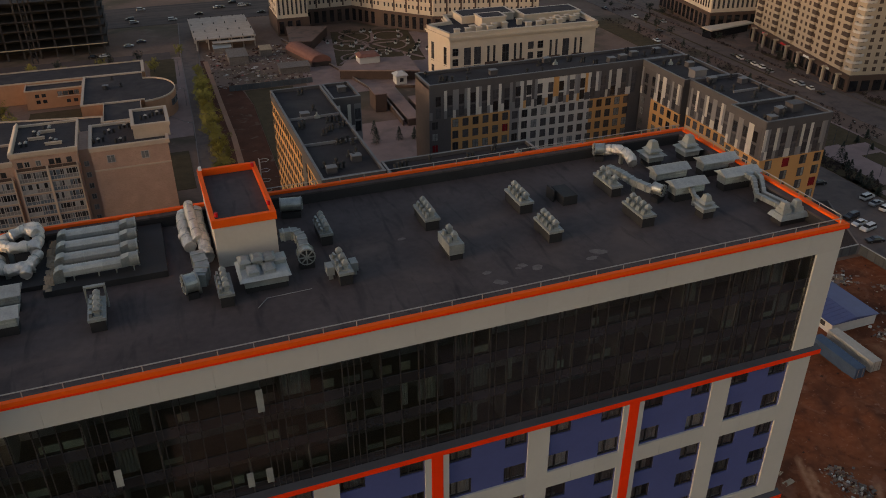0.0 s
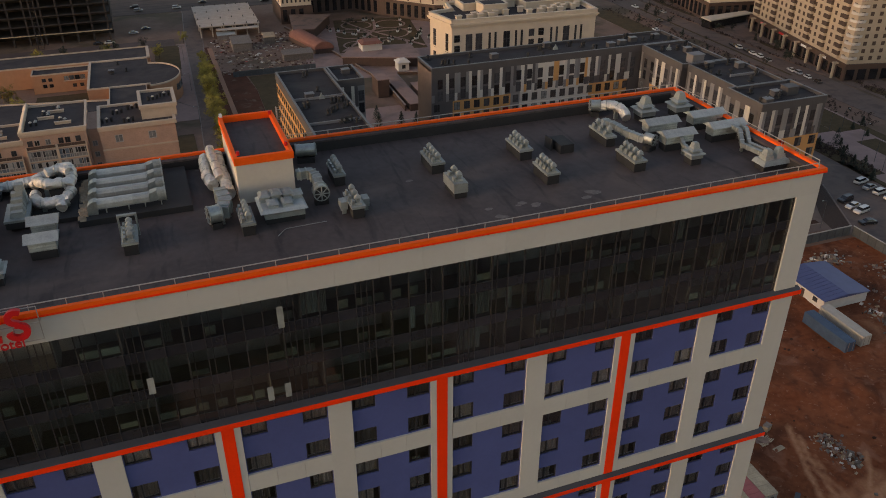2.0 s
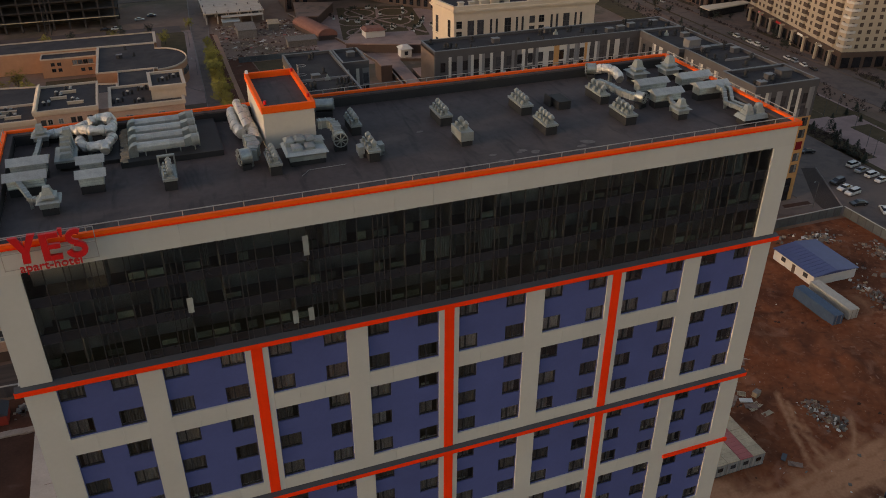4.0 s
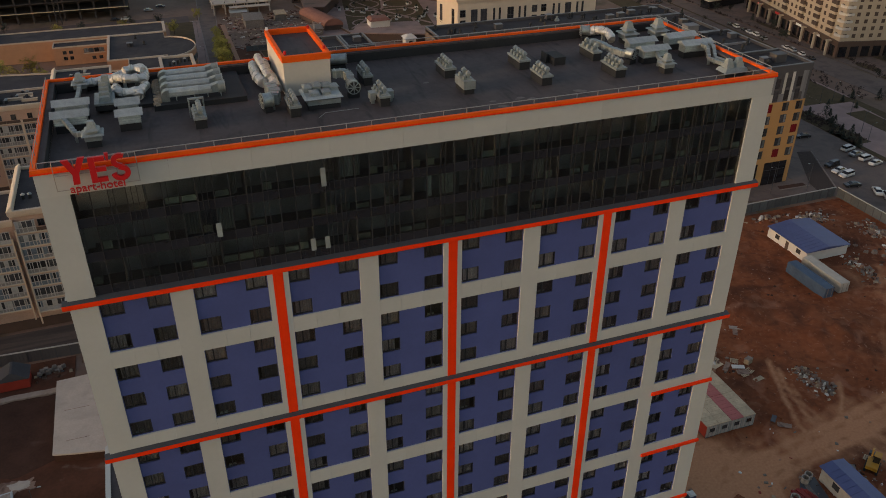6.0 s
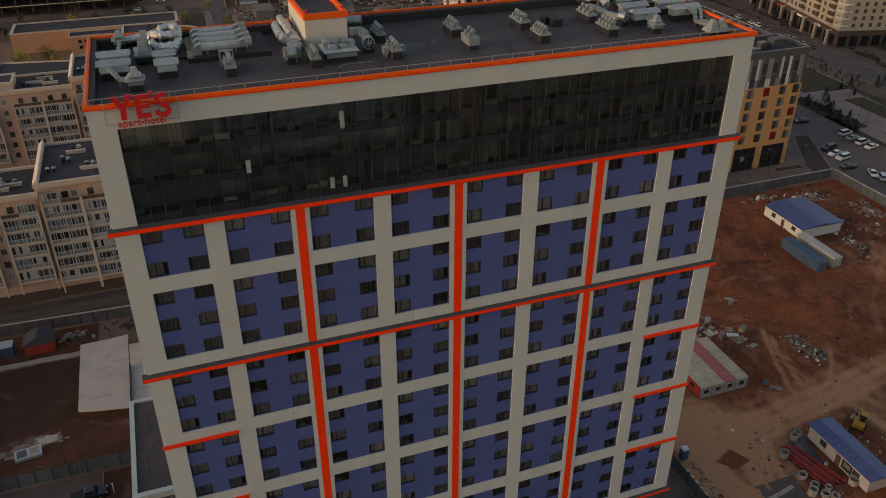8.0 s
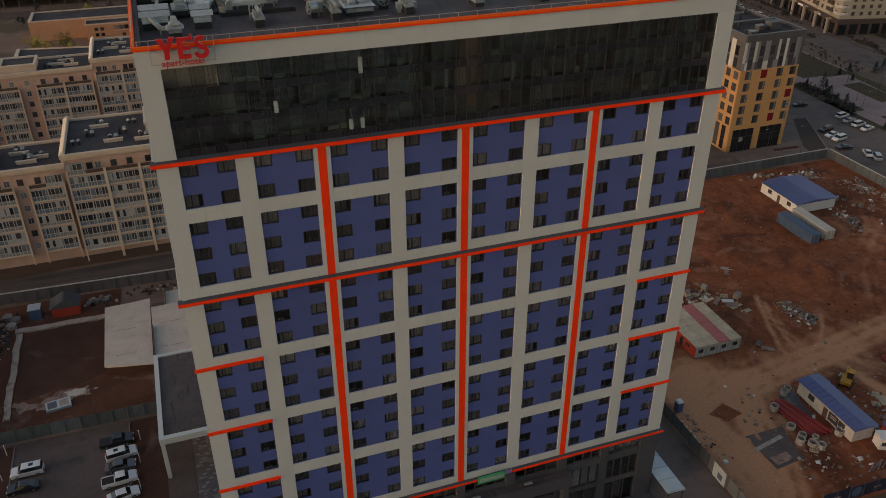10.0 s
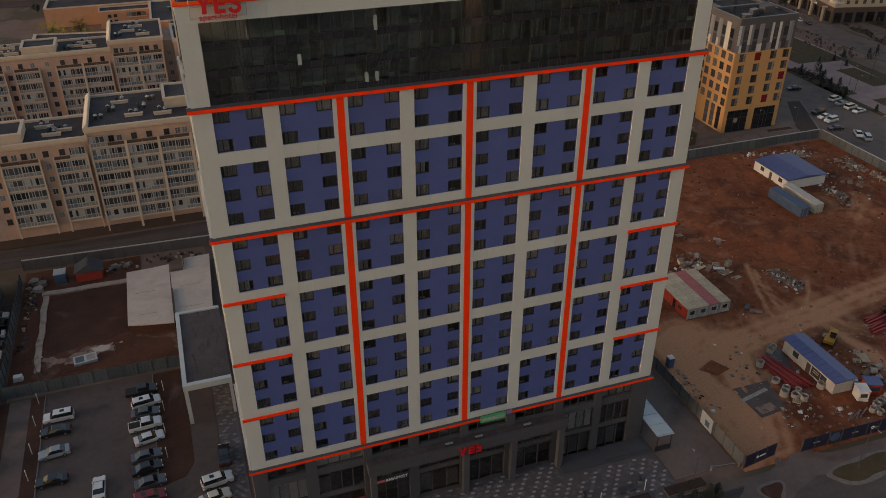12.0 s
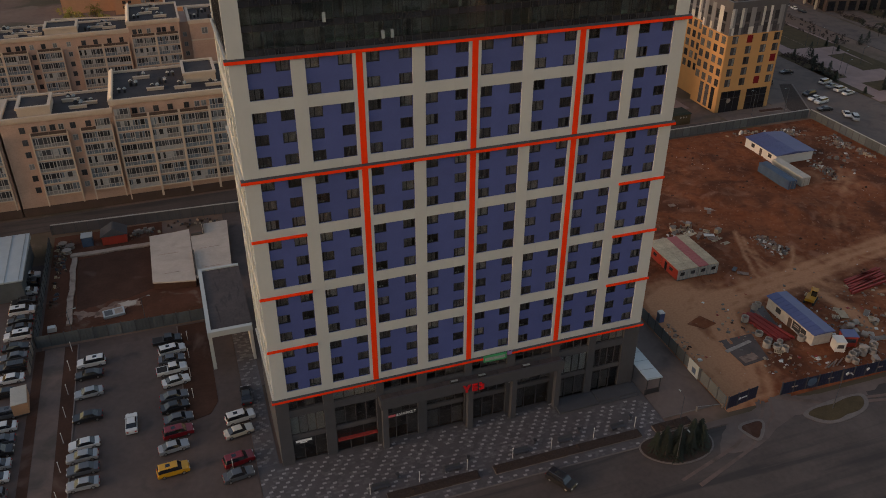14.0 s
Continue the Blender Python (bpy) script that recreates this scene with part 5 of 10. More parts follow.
# paved forecourt: single stones near the shop fronts
sheet("forecourt", rect(-3.0, -13.6, 62.4, 1.1), M["paver"], "dark paved forecourt of the hotel", "pavement", 0.0)
sheet("forecourt_side", rect(-3.0, 1.1, 0.34, 44), M["paver"], "dark paved strip along the tower", "pavement", 0.0)
for a in ((-3.2, -13.86, 67.0, -13.62), (62.6, -9.2, 73.4, -9.02)):
    struct("kerb", Geo().box(a[0], a[1], -0.1, a[2], a[3], 0.06), M["kerb"], "pale stone kerb", "kerb")
def rounded(pts, k=3):
    for _ in range(k):
        n = len(pts)
        pts = [q for i in range(n) for q in ((pts[i][0] * 0.75 + pts[(i + 1) % n][0] * 0.25, pts[i][1] * 0.75 + pts[(i + 1) % n][1] * 0.25), (pts[i][0] * 0.25 + pts[(i + 1) % n][0] * 0.75, pts[i][1] * 0.25 + pts[(i + 1) % n][1] * 0.75))]
    return pts


def ragged(pts, n, amp, seed):
    """A closed outline with a frayed edge."""
    rnd = random.Random(seed)
    out = []
    for (ax, ay), (bx, by) in zip(pts, pts[1:] + pts[:1]):
        out += [(ax + (bx - ax) * k / n + rnd.uniform(-amp, amp), ay + (by - ay) * k / n + rnd.uniform(-amp, amp)) for k in range(n)]
    return out


def shrink(pts, d):
    cx, cy = sum(p[0] for p in pts) / len(pts), sum(p[1] for p in pts) / len(pts)
    return [(x - (x - cx) / math.hypot(x - cx, y - cy) * d, y - (y - cy) / math.hypot(x - cx, y - cy) * d) for x, y in pts]


sheet("mud_spread", ragged([(80.2, -10.6), (85.4, -10.8), (92, -13.0), (104, -14.2), (99, -15.4), (84, -16.0), (71, -20.5), (66.5, -19.5), (70.5, -14.6), (77, -13.2)], 5, 0.5, 41), M["dusty"], "dusty earth carried out of the site gate", "ground", 0.0)
for k, line in enumerate((((81, -11), (78.5, -14), (70, -18.5), (58, -22.0)), ((82.4, -11), (80.5, -14.6), (72, -20.0), (60, -24.0)), ((83.6, -11), (90, -14.6), (104, -16.8), (124, -18.0)), ((84.6, -11), (92, -15.6), (106, -18.4), (126, -20.0)))):
    sheet("tyre_track", wavy(line, 0.3, 50 + k), M["walk"], "pale tyre track of dried earth on the asphalt", "ground", 0.02 + 0.004 * k)
sheet("corner_island", rounded([(54.6, -15.0), (56, -12.4), (66.5, -12.0), (68.0, -15.5), (66.0, -18.6), (60.5, -19.6), (56.5, -17.8)]), M["kerb"], "kerbed planting island at the corner", "kerb", 0.08)
sheet("corner_island_bed", shrink(rounded([(54.6, -15.0), (56, -12.4), (66.5, -12.0), (68.0, -15.5), (66.0, -18.6), (60.5, -19.6), (56.5, -17.8)]), 0.3), M["hedge"], "earth bed of the corner island", "ground", 0.12)
sheet("road_island", rounded([(84.6, -15.2), (98.6, -14.2), (98.8, -16.6), (96.0, -18.9), (89.0, -19.9), (86.0, -18.2)]), M["kerb"], "kerbed traffic island", "kerb", 0.08)
sheet("road_island_grass", shrink(rounded([(84.6, -15.2), (98.6, -14.2), (98.8, -16.6), (96.0, -18.9), (89.0, -19.9), (86.0, -18.2)]), 0.95), M["grass"], "dull grass on the traffic island", "ground", 0.12)
sheet("small_island", rounded([(72.4, -14.6), (77.8, -14.4), (78.0, -16.0), (74.6, -19.4), (73.4, -18.0)]), M["kerb"], "small kerbed island", "kerb", 0.08)
sheet("small_island_bed", shrink(rounded([(72.4, -14.6), (77.8, -14.4), (78.0, -16.0), (74.6, -19.4), (73.4, -18.0)]), 0.6), M["darksoil"], "bare bed of the small island", "ground", 0.12)
for a, b in ((14.5, 29.0), (31.5, 57.0), (59.6, 66.4)):
    bed = thing("planting_bed", "raised dark earth planting bed in a stone edge", "planting bed", "planting beds")
    part("edge", Geo().box(a, -11.9, 0.004, b, -10.2, 0.12), M["kerb"], bed)
    part("earth", Geo().box(a + 0.06, -11.84, 0.12, b - 0.06, -10.26, 0.34), M["hedge"], bed)
g = Geo()
for k in range(420):
    x = RNG.choice([RNG.uniform(14.8, 28.8), RNG.uniform(31.8, 56.8), RNG.uniform(31.8, 56.8), RNG.uniform(59.8, 66.2)])
    y, h, s = RNG.uniform(-11.7, -10.4), RNG.uniform(0.04, 0.18), RNG.uniform(0.06, 0.16)
    g.frustum(x, y, 0.33, s, s, 0.34 + h, s * 0.3, s * 0.3)
tagged(part("low_hedge", g, M["hedge"]), "bare brown low hedge twigs in the beds", "hedge", kind="stuff")
# crossing streets and lots round about
sheet("avenue", rect(247.2, -100, 262, 700), M["dusty"], "wide asphalt avenue", "road", -0.03)
sheet("avenue_side", rect(263.5, -100, 267.4, 700), M["dusty"], "asphalt parking lane along the avenue", "road", 0.0)
sheet("avenue_walk", rect(267.6, 100, 290, 700), M["walk"], "paved walk along the avenue", "pavement", 0.02)
sheet("side_lot", [(172, 92), (206, 92), (206, 150), (186, 150), (172, 118)], M["dusty"], "asphalt lot beside the ochre block", "parking lot", 0.0)
sheet("side_road", rect(176.8, 66, 240, 92), M["dusty"], "asphalt road past the fence", "road", -0.01)
sheet("pink_plaza", [(207, 96), (236, 96), (238, 200), (222, 200), (208, 140)], M["plaza"], "pinkish paved plaza", "pavement", 0.0)
for p in (rect(206.5, 100, 208.5, 130), rect(214, 104, 226, 112), rect(224, 122, 232, 140), rect(216, 150, 224, 172), [(230, 100), (237, 100), (237, 150), (234, 150)], rect(262.2, 205, 263.4, 330), rect(272, 150, 290, 168), rect(234.2, 147, 247.0, 330), rect(206.6, 118, 213.6, 146), rect(174, 120, 184, 160), rect(273, 80, 300, 130)):
    sheet("lawn", p, M["grass"], "dull grass strip", "lawn", 0.03)
sheet("verge", [(173.6, 95.4), (179.5, 96.2), (190.5, 118.5), (186.5, 119.5), (175, 101)], M["hedge"], "brown bare verge between the block and the lot", "lawn", 0.02)
sheet("shop_bed", [(164.5, 100.4), (173.5, 100.0), (173.6, 101.6), (165.0, 102.0)], M["darksoil"], "dark earth bed before the shop fronts", "ground", 0.06)
for line in (((173.4, 95.2), (179.7, 96.0), (190.8, 118.6)), ((164.3, 100.2), (173.7, 99.8))):
    g = Geo()
    for (ax, ay), (bx, by) in zip(line, line[1:]):
        g.prism([(ax, ay), (ax + 0.2, ay - 0.2), (bx + 0.2, by - 0.2), (bx, by)], 0, 0.14)
    struct("kerb", g, M["palekerb"], "pale stone kerb", "kerb")
sheet("shop_walk", [(150, 97.2), (173.2, 96.4), (174.0, 104.0), (150, 104.0)], M["dusty"], "paved walk before the shop fronts", "pavement", 0.012)
sheet("boulevard", rect(-300, 405, 600, 450), M["asphalt"], "wide asphalt road at the far end", "road", 0.0)
sheet("school_lane", [(20.6, 190), (27.4, 190), (27.6, 250), (31.0, 320), (34.4, 366), (37.5, 405), (27.6, 405), (24.6, 340), (22.9, 249)], M["dusty"], "asphalt lane beside the school", "road", 0.0)
sheet("dirt_strip", [(30.5, 110), (39.4, 110), (45.0, 176), (47.0, 262), (40.5, 330), (32.5, 330)], M["pitsoil"], "strip of bare red-brown earth", "ground", 0.0)
sheet("dirt_track", wavy([(35, 112), (35.6, 150), (34.4, 190), (35.4, 230), (35, 270), (34.6, 328)], 1.2, 4), M["track"], "pale wheel track in the earth strip", "ground", 0.03)
sheet("waste_lawn", [(45.2, 176), (66, 176), (66, 280), (46.0, 280), (47.2, 262)], M["grass"], "rough brown grass behind the apartment wing", "lawn", 0.0)
sheet("waste_path", [(52, 236), (66, 238), (66, 243), (52, 241)], M["pink"], "short pale path in the grass", "path", 0.03)
panel_wall = thing("site_hoarding", "dark sheet hoarding round the works yard", "fence")
for k in range(14):
    part("sheet", Geo().box(40 + k * 2.5, 281.0, 0, 42.44 + k * 2.5, 281.1, 2.4), M["bluefence"], panel_wall)
sheet("works_yard", [(36, 288), (72, 280), (78, 345), (62, 350), (34, 340)], M["earth"], "littered works yard", "ground", 0.02)
sheet("garden_paving", rect(72, 262, 180, 345), M["pink"], "paved precinct round the garden", "pavement", 0.0)
sheet("courtyard", rect(66.5, 111, 149, 160.6), M["pink"], "paved courtyard of the ochre block", "pavement", 0.01)
sheet("rear_lane", rect(66.1, 174, 150, 226), M["pink"], "asphalt lane behind the ochre block", "road", 0.0)
sheet("school_lawn", rect(-60, 190, 19, 222), M["grass"], "dull grass before the school", "lawn", 0.01)
sheet("beige_yard", rect(-120, 118.5, 20, 163), M["asphalt2"], "asphalt yard between the beige blocks", "road", 0.0)
for line in (((20.4, 190), (22.7, 249), (24.4, 340), (27.4, 405)), ((27.5, 190), (27.75, 250), (31.15, 320), (34.55, 366), (37.65, 405)), ((13.2, 262), (19.6, 252), (22.7, 249))):
    g = Geo()
    for (ax, ay), (bx, by) in zip(line, line[1:]):
        g.prism([(ax, ay), (ax + 0.35, ay), (bx + 0.35, by), (bx, by)], 0, 0.16)
    struct("kerb", g, M["palekerb"], "pale stone kerb", "kerb")
sheet("school_walk", [(8.5, 236), (22.6, 236), (24.3, 340), (20.4, 340), (20.0, 290), (9.0, 290)], M["pink"], "pinkish paved walk round the rounded wing", "pavement", 0.0)
sheet("school_garden", [(9.6, 300), (20.2, 300), (21.4, 338), (10.4, 338)], M["grass"], "dull green garden beside the lane", "lawn", 0.02)
sheet("school_court", [(-36, 258), (-15.8, 258), (-15.8, 281), (-36, 281)], M["grass"], "dull green court of the school", "lawn", 0.02)
sheet("skeleton_road", rect(-120, 338, 20, 350), M["asphalt2"], "pale dusty road along the concrete frame", "road", 0.02)


# ---- neighbouring buildings ----
MUSHROOM = Geo().tube([(0, 0, 0), (0, 0, 1.0), (0, 0, 1.02), (0, 0, 1.3), (0, 0, 1.55)], [0.27, 0.27, 0.5, 0.46, 0.15], 8).mesh("pipe", M["curb"])


def rooftop_clutter(parent, x0, y0, x1, y1, z, n, seed):
    rnd = random.Random(seed)
    for k in range(n):
        x, y = rnd.uniform(x0, x1), rnd.uniform(y0, y1)
        o = thing("roof_vent", "small dark vent pipe cluster on a flat roof", "roof vent", "far roof vents", at=(x, y, z))
        kind = rnd.random()
        if kind < 0.8:
            place("pipe", MUSHROOM, o)
            if rnd.random() < 0.5:
                place("pipe", MUSHROOM, o, Matrix.Translation((1.15, 0.3 + rnd.uniform(0, 0.9), 0)))
            part("base", Geo().frustum(0, 0, 0, 0.65, 0.65, 0.35, 0.55, 0.55), M["curb"], o)
        elif kind < 0.84:
            part("cowl", Geo().frustum(0, 0, 0, 0.7, 0.4, 0.7, 0.6, 0.3).frustum(0, 0, 0.7, 0.3, 0.3, 1.5, 0.12, 0.12), M["zincpale"], o)
        else:
            part("box", Geo().box(-1.1, -0.9, 0, 1.1, 0.9, 1.3), M["slate"], o)
            part("lid", Geo().box(-1.2, -1.0, 1.3, 1.2, 1.0, 1.42), M["coping"], o, "pale sheet lid")


# ochre and grey courtyard block, 34 m high
FW, FH = 1.85, 2.2
FRAME = Geo().lattice([0, 0.1, FW * 0.55, FW * 0.55 + 0.08, FW - 0.1, FW], [0, 0.1, FH - 0.1, FH], lambda i, j: i in (1, 3) and j == 1, -0.06, 0.08)
GL = Geo().box(0.05, -0.02, 0.05, FW - 0.05, 0.03, FH - 0.05)
FWINA, FWINR, FWINB = (multi("window", [(FRAME, M["frame"]), (GL, M[k])]) for k in ("ochrepane", "redpane", "loggiapane"))
STRIPS = {(k, h): Geo().box(0, -0.09, 0, 0.86, -0.005, h).mesh("panel", M[k]) for k in ("slate", "midgrey", "palegrey", "cream", "yellow") for h in (2.15, 5.6)}
WIDE = multi("window", [(Geo().lattice([0, 0.1, 1.2, 1.28, 2.0, 2.1], [0, 0.1, 2.2, 2.3], lambda i, j: i in (1, 3) and j == 1, -0.06, 0.08), M["frame"]), (Geo().box(0.05, -0.02, 0.05, 1.24, 0.03, 2.25), M["ochrepane"]), (Geo().box(1.25, -0.02, 0.05, 2.05, 0.03, 2.25), M["loggiapane"])])
WIDER = multi("window", [(Geo().lattice([0, 0.1, 1.2, 1.28, 2.0, 2.1], [0, 0.1, 2.2, 2.3], lambda i, j: i in (1, 3) and j == 1, -0.06, 0.08), M["redpane"]), (Geo().box(0.05, -0.02, 0.05, 2.05, 0.03, 2.25), M["redpane"])])
TWIN = multi("window", [(Geo().lattice([0, 0.08, 1.52, 1.6], [0, 0.1, 2.7, 2.8], lambda i, j: i == 1 and j == 1, -0.06, 0.08), M["frame"]), (Geo().box(0.04, -0.03, 0.05, 1.56, 0.03, 2.75), M["ochrepane"])])


def ochre_face(parent, m, length, top, scheme, seed, base=0.0, low=5.0, wide=None, plain=False):
    """One facade in its own frame: x along it, z up, its outside towards -y. scheme: (from x, to x, body material) runs."""
    rnd = random.Random(seed)
    zb = top - (2.0 if plain else 9.0)
    for a, b, body in scheme:
        place("wall", Geo().box(a, 0.0, base, b, 0.4, zb).mesh("wall", M[body]), parent, m)
        place("upper_wall", Geo().box(a, 0.0, zb, b, 0.4, top).mesh("upper_wall", M["slate" if body == "yellow" else body]), parent, m)
    n = int(length / 3.1)
    pitch = length / n
    body_at = lambda x: next((c for a, b, c in scheme if a <= x <= b), "slate")
    xs = wide or [i * pitch + (pitch - FW) / 2 for i in range(n)]
    for i, x in enumerate(xs):
        body = body_at(x + FW / 2)
        if body == "slate" and i % 2:
            continue
        for k in range(9 if plain else 7):
            z = zb - 3.0 - 3.3 * k + 0.3
            if z < base + low:
                break
            if wide:
                place("window", WIDER if (i, k) in ((1, 0), (3, 2), (2, 4)) else WIDE, parent, m @ Matrix.Translation((x, 0, z)))
            else:
                place("window", FWINR if rnd.random() < 0.03 else (FWINB if rnd.random() < 0.3 else FWINA), parent, m @ Matrix.Translation((x, 0, z)))
    # strips of cladding over the two upper storeys, with dark windows between
    q = 0 if plain else int(length / 0.88)
    i = 0
    while i < q - 1:
        x = i * length / q
        body = body_at(x + 0.4)
        if i % 4 == 2:
            for k in range(2):
                place("window", TWIN, parent, m @ Matrix.Translation((x + 0.06, 0, zb + 0.35 + 3.3 * k)))
            i += 2
            continue
        i += 1
        if body in ("slate",) and rnd.random() < 0.7:
            continue
        tones = ("palegrey", "palegrey", "cream", "midgrey", "midgrey", "slate", "slate") if body != "palegrey" else ("palegrey", "palegrey", "midgrey", "midgrey", "yellow", "slate")
        place("panel", STRIPS[rnd.choice(tones), 5.6], parent, m @ Matrix.Translation((x, 0, zb + 2.2)))
        place("panel", STRIPS[rnd.choice(tones), 2.15], parent, m @ Matrix.Translation((x, 0, zb + 0.02)))
    place("cornice", Geo().box(0, -0.14, top - 1.15, length, -0.004, top + 0.7).mesh("cornice", M["slate"]), parent, m)


def ochre_wing(x0, y0, x1, y1, top, label):
    o = thing("apartment_block", label, "building", "ochre courtyard block")
    part("roof", Geo().box(x0 + 0.45, y0 + 0.45, top - 0.4, x1 - 0.45, y1 - 0.45, top), M["roofdark"], o)
    for b in ((x0, y0, x1, y0 + 0.44), (x0, y1 - 0.44, x1, y1), (x0, y0 + 0.44, x0 + 0.44, y1 - 0.44), (x1 - 0.44, y0 + 0.44, x1, y1 - 0.44)):
        part("parapet", Geo().box(b[0], b[1], top - 0.5, b[2], b[3], top + 0.7), M["slate"], o)
        part("coping", Geo().box(b[0] - 0.05, b[1] - 0.05, top + 0.702, b[2] + 0.05, b[3] + 0.05, top + 0.78) if b[2] - b[0] > b[3] - b[1] else Geo().box(b[0] - 0.05, b[1] + 0.06, top + 0.702, b[2] + 0.05, b[3] - 0.06, top + 0.78), M["coping"], o, "pale sheet coping")
    part("core", Geo().box(x0 + 0.5, y0 + 0.5, 0, x1 - 0.5, y1 - 0.5, top - 0.45), M["slate"], o)
    return o


TOPY = 33.0
# east wing in three stepped parts, its end facing the site, its long side facing the courtyard
e = ochre_wing(149.5, 104.3, 170.0, 117.4, TOPY, "ochre and grey end block with striped upper panels")
ochre_face(e, Matrix.Translation((149.5, 104.3, 0)), 20.5, TOPY, [(0, 20.5, "yellow")], 3, wide=[1.9, 7.4, 13.0, 17.6])
ochre_face(e, pose(149.5, 117.4, 0, 0, 0, -90), 13.1, TOPY, [(0, 12.69, "yellow")], 4)
part("wall", Geo().box(169.55, 104.75, 0, 169.99, 117.4, TOPY), M["palegrey"], e)
part("shop_front", Geo().box(150.9, 104.12, 0, 158.2, 104.28, 6.6), M["carglass"], e, "dark glazed shop front")
part("shop_front", Geo().box(160.7, 104.12, 0, 168.4, 104.28, 6.6), M["carglass"], e, "dark glazed shop front")
part("shop_sign", Geo().tube([(154.0, 104.05, 3.6), (154.0, 104.11, 3.6)], 0.8, 16), M["scrap"], e, "round grey shop sign")
for x in (153.3, 155.8, 163.2, 165.8):
    part("shop_mullion", Geo().box(x - 0.05, 104.04, 0, x + 0.05, 104.118, 6.6), M["frame"], e)
for x in (150.9, 160.7):
    part("shop_transom", Geo().box(x, 104.05, 4.3, x + 7.3, 104.116, 4.42), M["frame"], e)
for y in (106.0, 108.9, 111.8):
    part("shop_window", Geo().box(149.40, y, 0.6, 149.49, y + 1.7, 7.4), M["ochrepane"], e, "tall dark ground floor window")
part("roof_box", Geo().box(161.2, 108.8, TOPY, 164.8, 111.4, TOPY + 2.0).box(161.0, 108.6, TOPY + 2.0, 165.0, 111.6, TOPY + 2.15), M["slate"], e)
rooftop_clutter(e, 151, 106, 168, 116, TOPY, 7, 31)
em = ochre_wing(156.7, 117.8, 172.9, 139.6, TOPY, "set-back part of the ochre and grey block")
ochre_face(em, pose(156.7, 139.6, 0, 0, 0, -90), 21.8, TOPY, [(0, 21.39, "yellow")], 14)
part("roof_step", Geo().box(162.0, 127.5, TOPY, 171.5, 127.9, TOPY + 0.6), M["midgrey"], em)
rooftop_clutter(em, 158, 119, 171, 138, TOPY, 9, 36)
en = ochre_wing(155.0, 140.0, 170.2, 161.0, TOPY, "grey stepped part of the ochre block")
ochre_face(en, pose(155.0, 161.0, 0, 0, 0, -90), 21.0, TOPY, [(0, 6.0, "slate"), (6.0, 20.59, "yellow")], 15)
part("roof_box", Geo().box(159.0, 141.2, TOPY, 163.0, 144.2, TOPY + 2.3).box(158.8, 141.0, TOPY + 2.3, 163.2, 144.4, TOPY + 2.45), M["midgrey"], en)
rooftop_clutter(en, 157, 146, 168, 160, TOPY, 7, 37)
nw = ochre_wing(86.0, 161.4, 170.0, 173.6, TOPY, "grey, white and ochre apartment block with dark panels")
ochre_face(nw, Matrix.Translation((86.0, 161.4, 0)), 69.0, TOPY, [(0, 6.5, "slate"), (6.5, 25, "yellow"), (25, 28, "midgrey"), (28, 51.5, "palegrey"), (51.5, 65, "yellow"), (65, 69, "slate")], 6)
place("wall", Geo().box(0, 0.0, 0, 11.79, 0.4, TOPY).mesh("wall", M["umber"]), nw, pose(86.0, 173.6, 0, 0, 0, -90))
rooftop_clutter(nw, 88, 163, 168, 172, TOPY, 24, 32)
ww = ochre_wing(44.0, 111.3, 58.0, 173.5, TOPY, "ochre and grey apartment wing with a flat roof")
ochre_face(ww, pose(44.0, 173.5, 0, 0, 0, -90), 62.2, TOPY, [(0, 40, "yellow"), (40, 46, "slate"), (46, 61.79, "yellow")], 7, plain=True)
part("roof_step", Geo().box(44.6, 150.0, TOPY, 57.4, 150.4, TOPY + 0.6), M["midgrey"], ww)
part("roof_step", Geo().box(44.6, 132.0, TOPY, 57.4, 132.4, TOPY + 0.6), M["midgrey"], ww)
rooftop_clutter(ww, 46, 114, 56, 171, TOPY, 22, 33)
we = ochre_wing(58.4, 160.4, 66.0, 173.5, TOPY, "grey end of the apartment wing")
ochre_face(we, Matrix.Translation((58.4, 160.4, 0)), 7.6, TOPY, [(0, 4, "yellow"), (4, 7.6, "midgrey")], 8)
rooftop_clutter(we, 60, 162, 65, 172, TOPY, 2, 34)
ws = ochre_wing(58.4, 104.3, 94.0, 116.0, TOPY, "grey apartment wing with a flat felt roof")
rooftop_clutter(ws, 60, 106, 92, 114, TOPY, 9, 35)

# beige blocks with glazed loggias
LW, LH = 3.3, 2.5


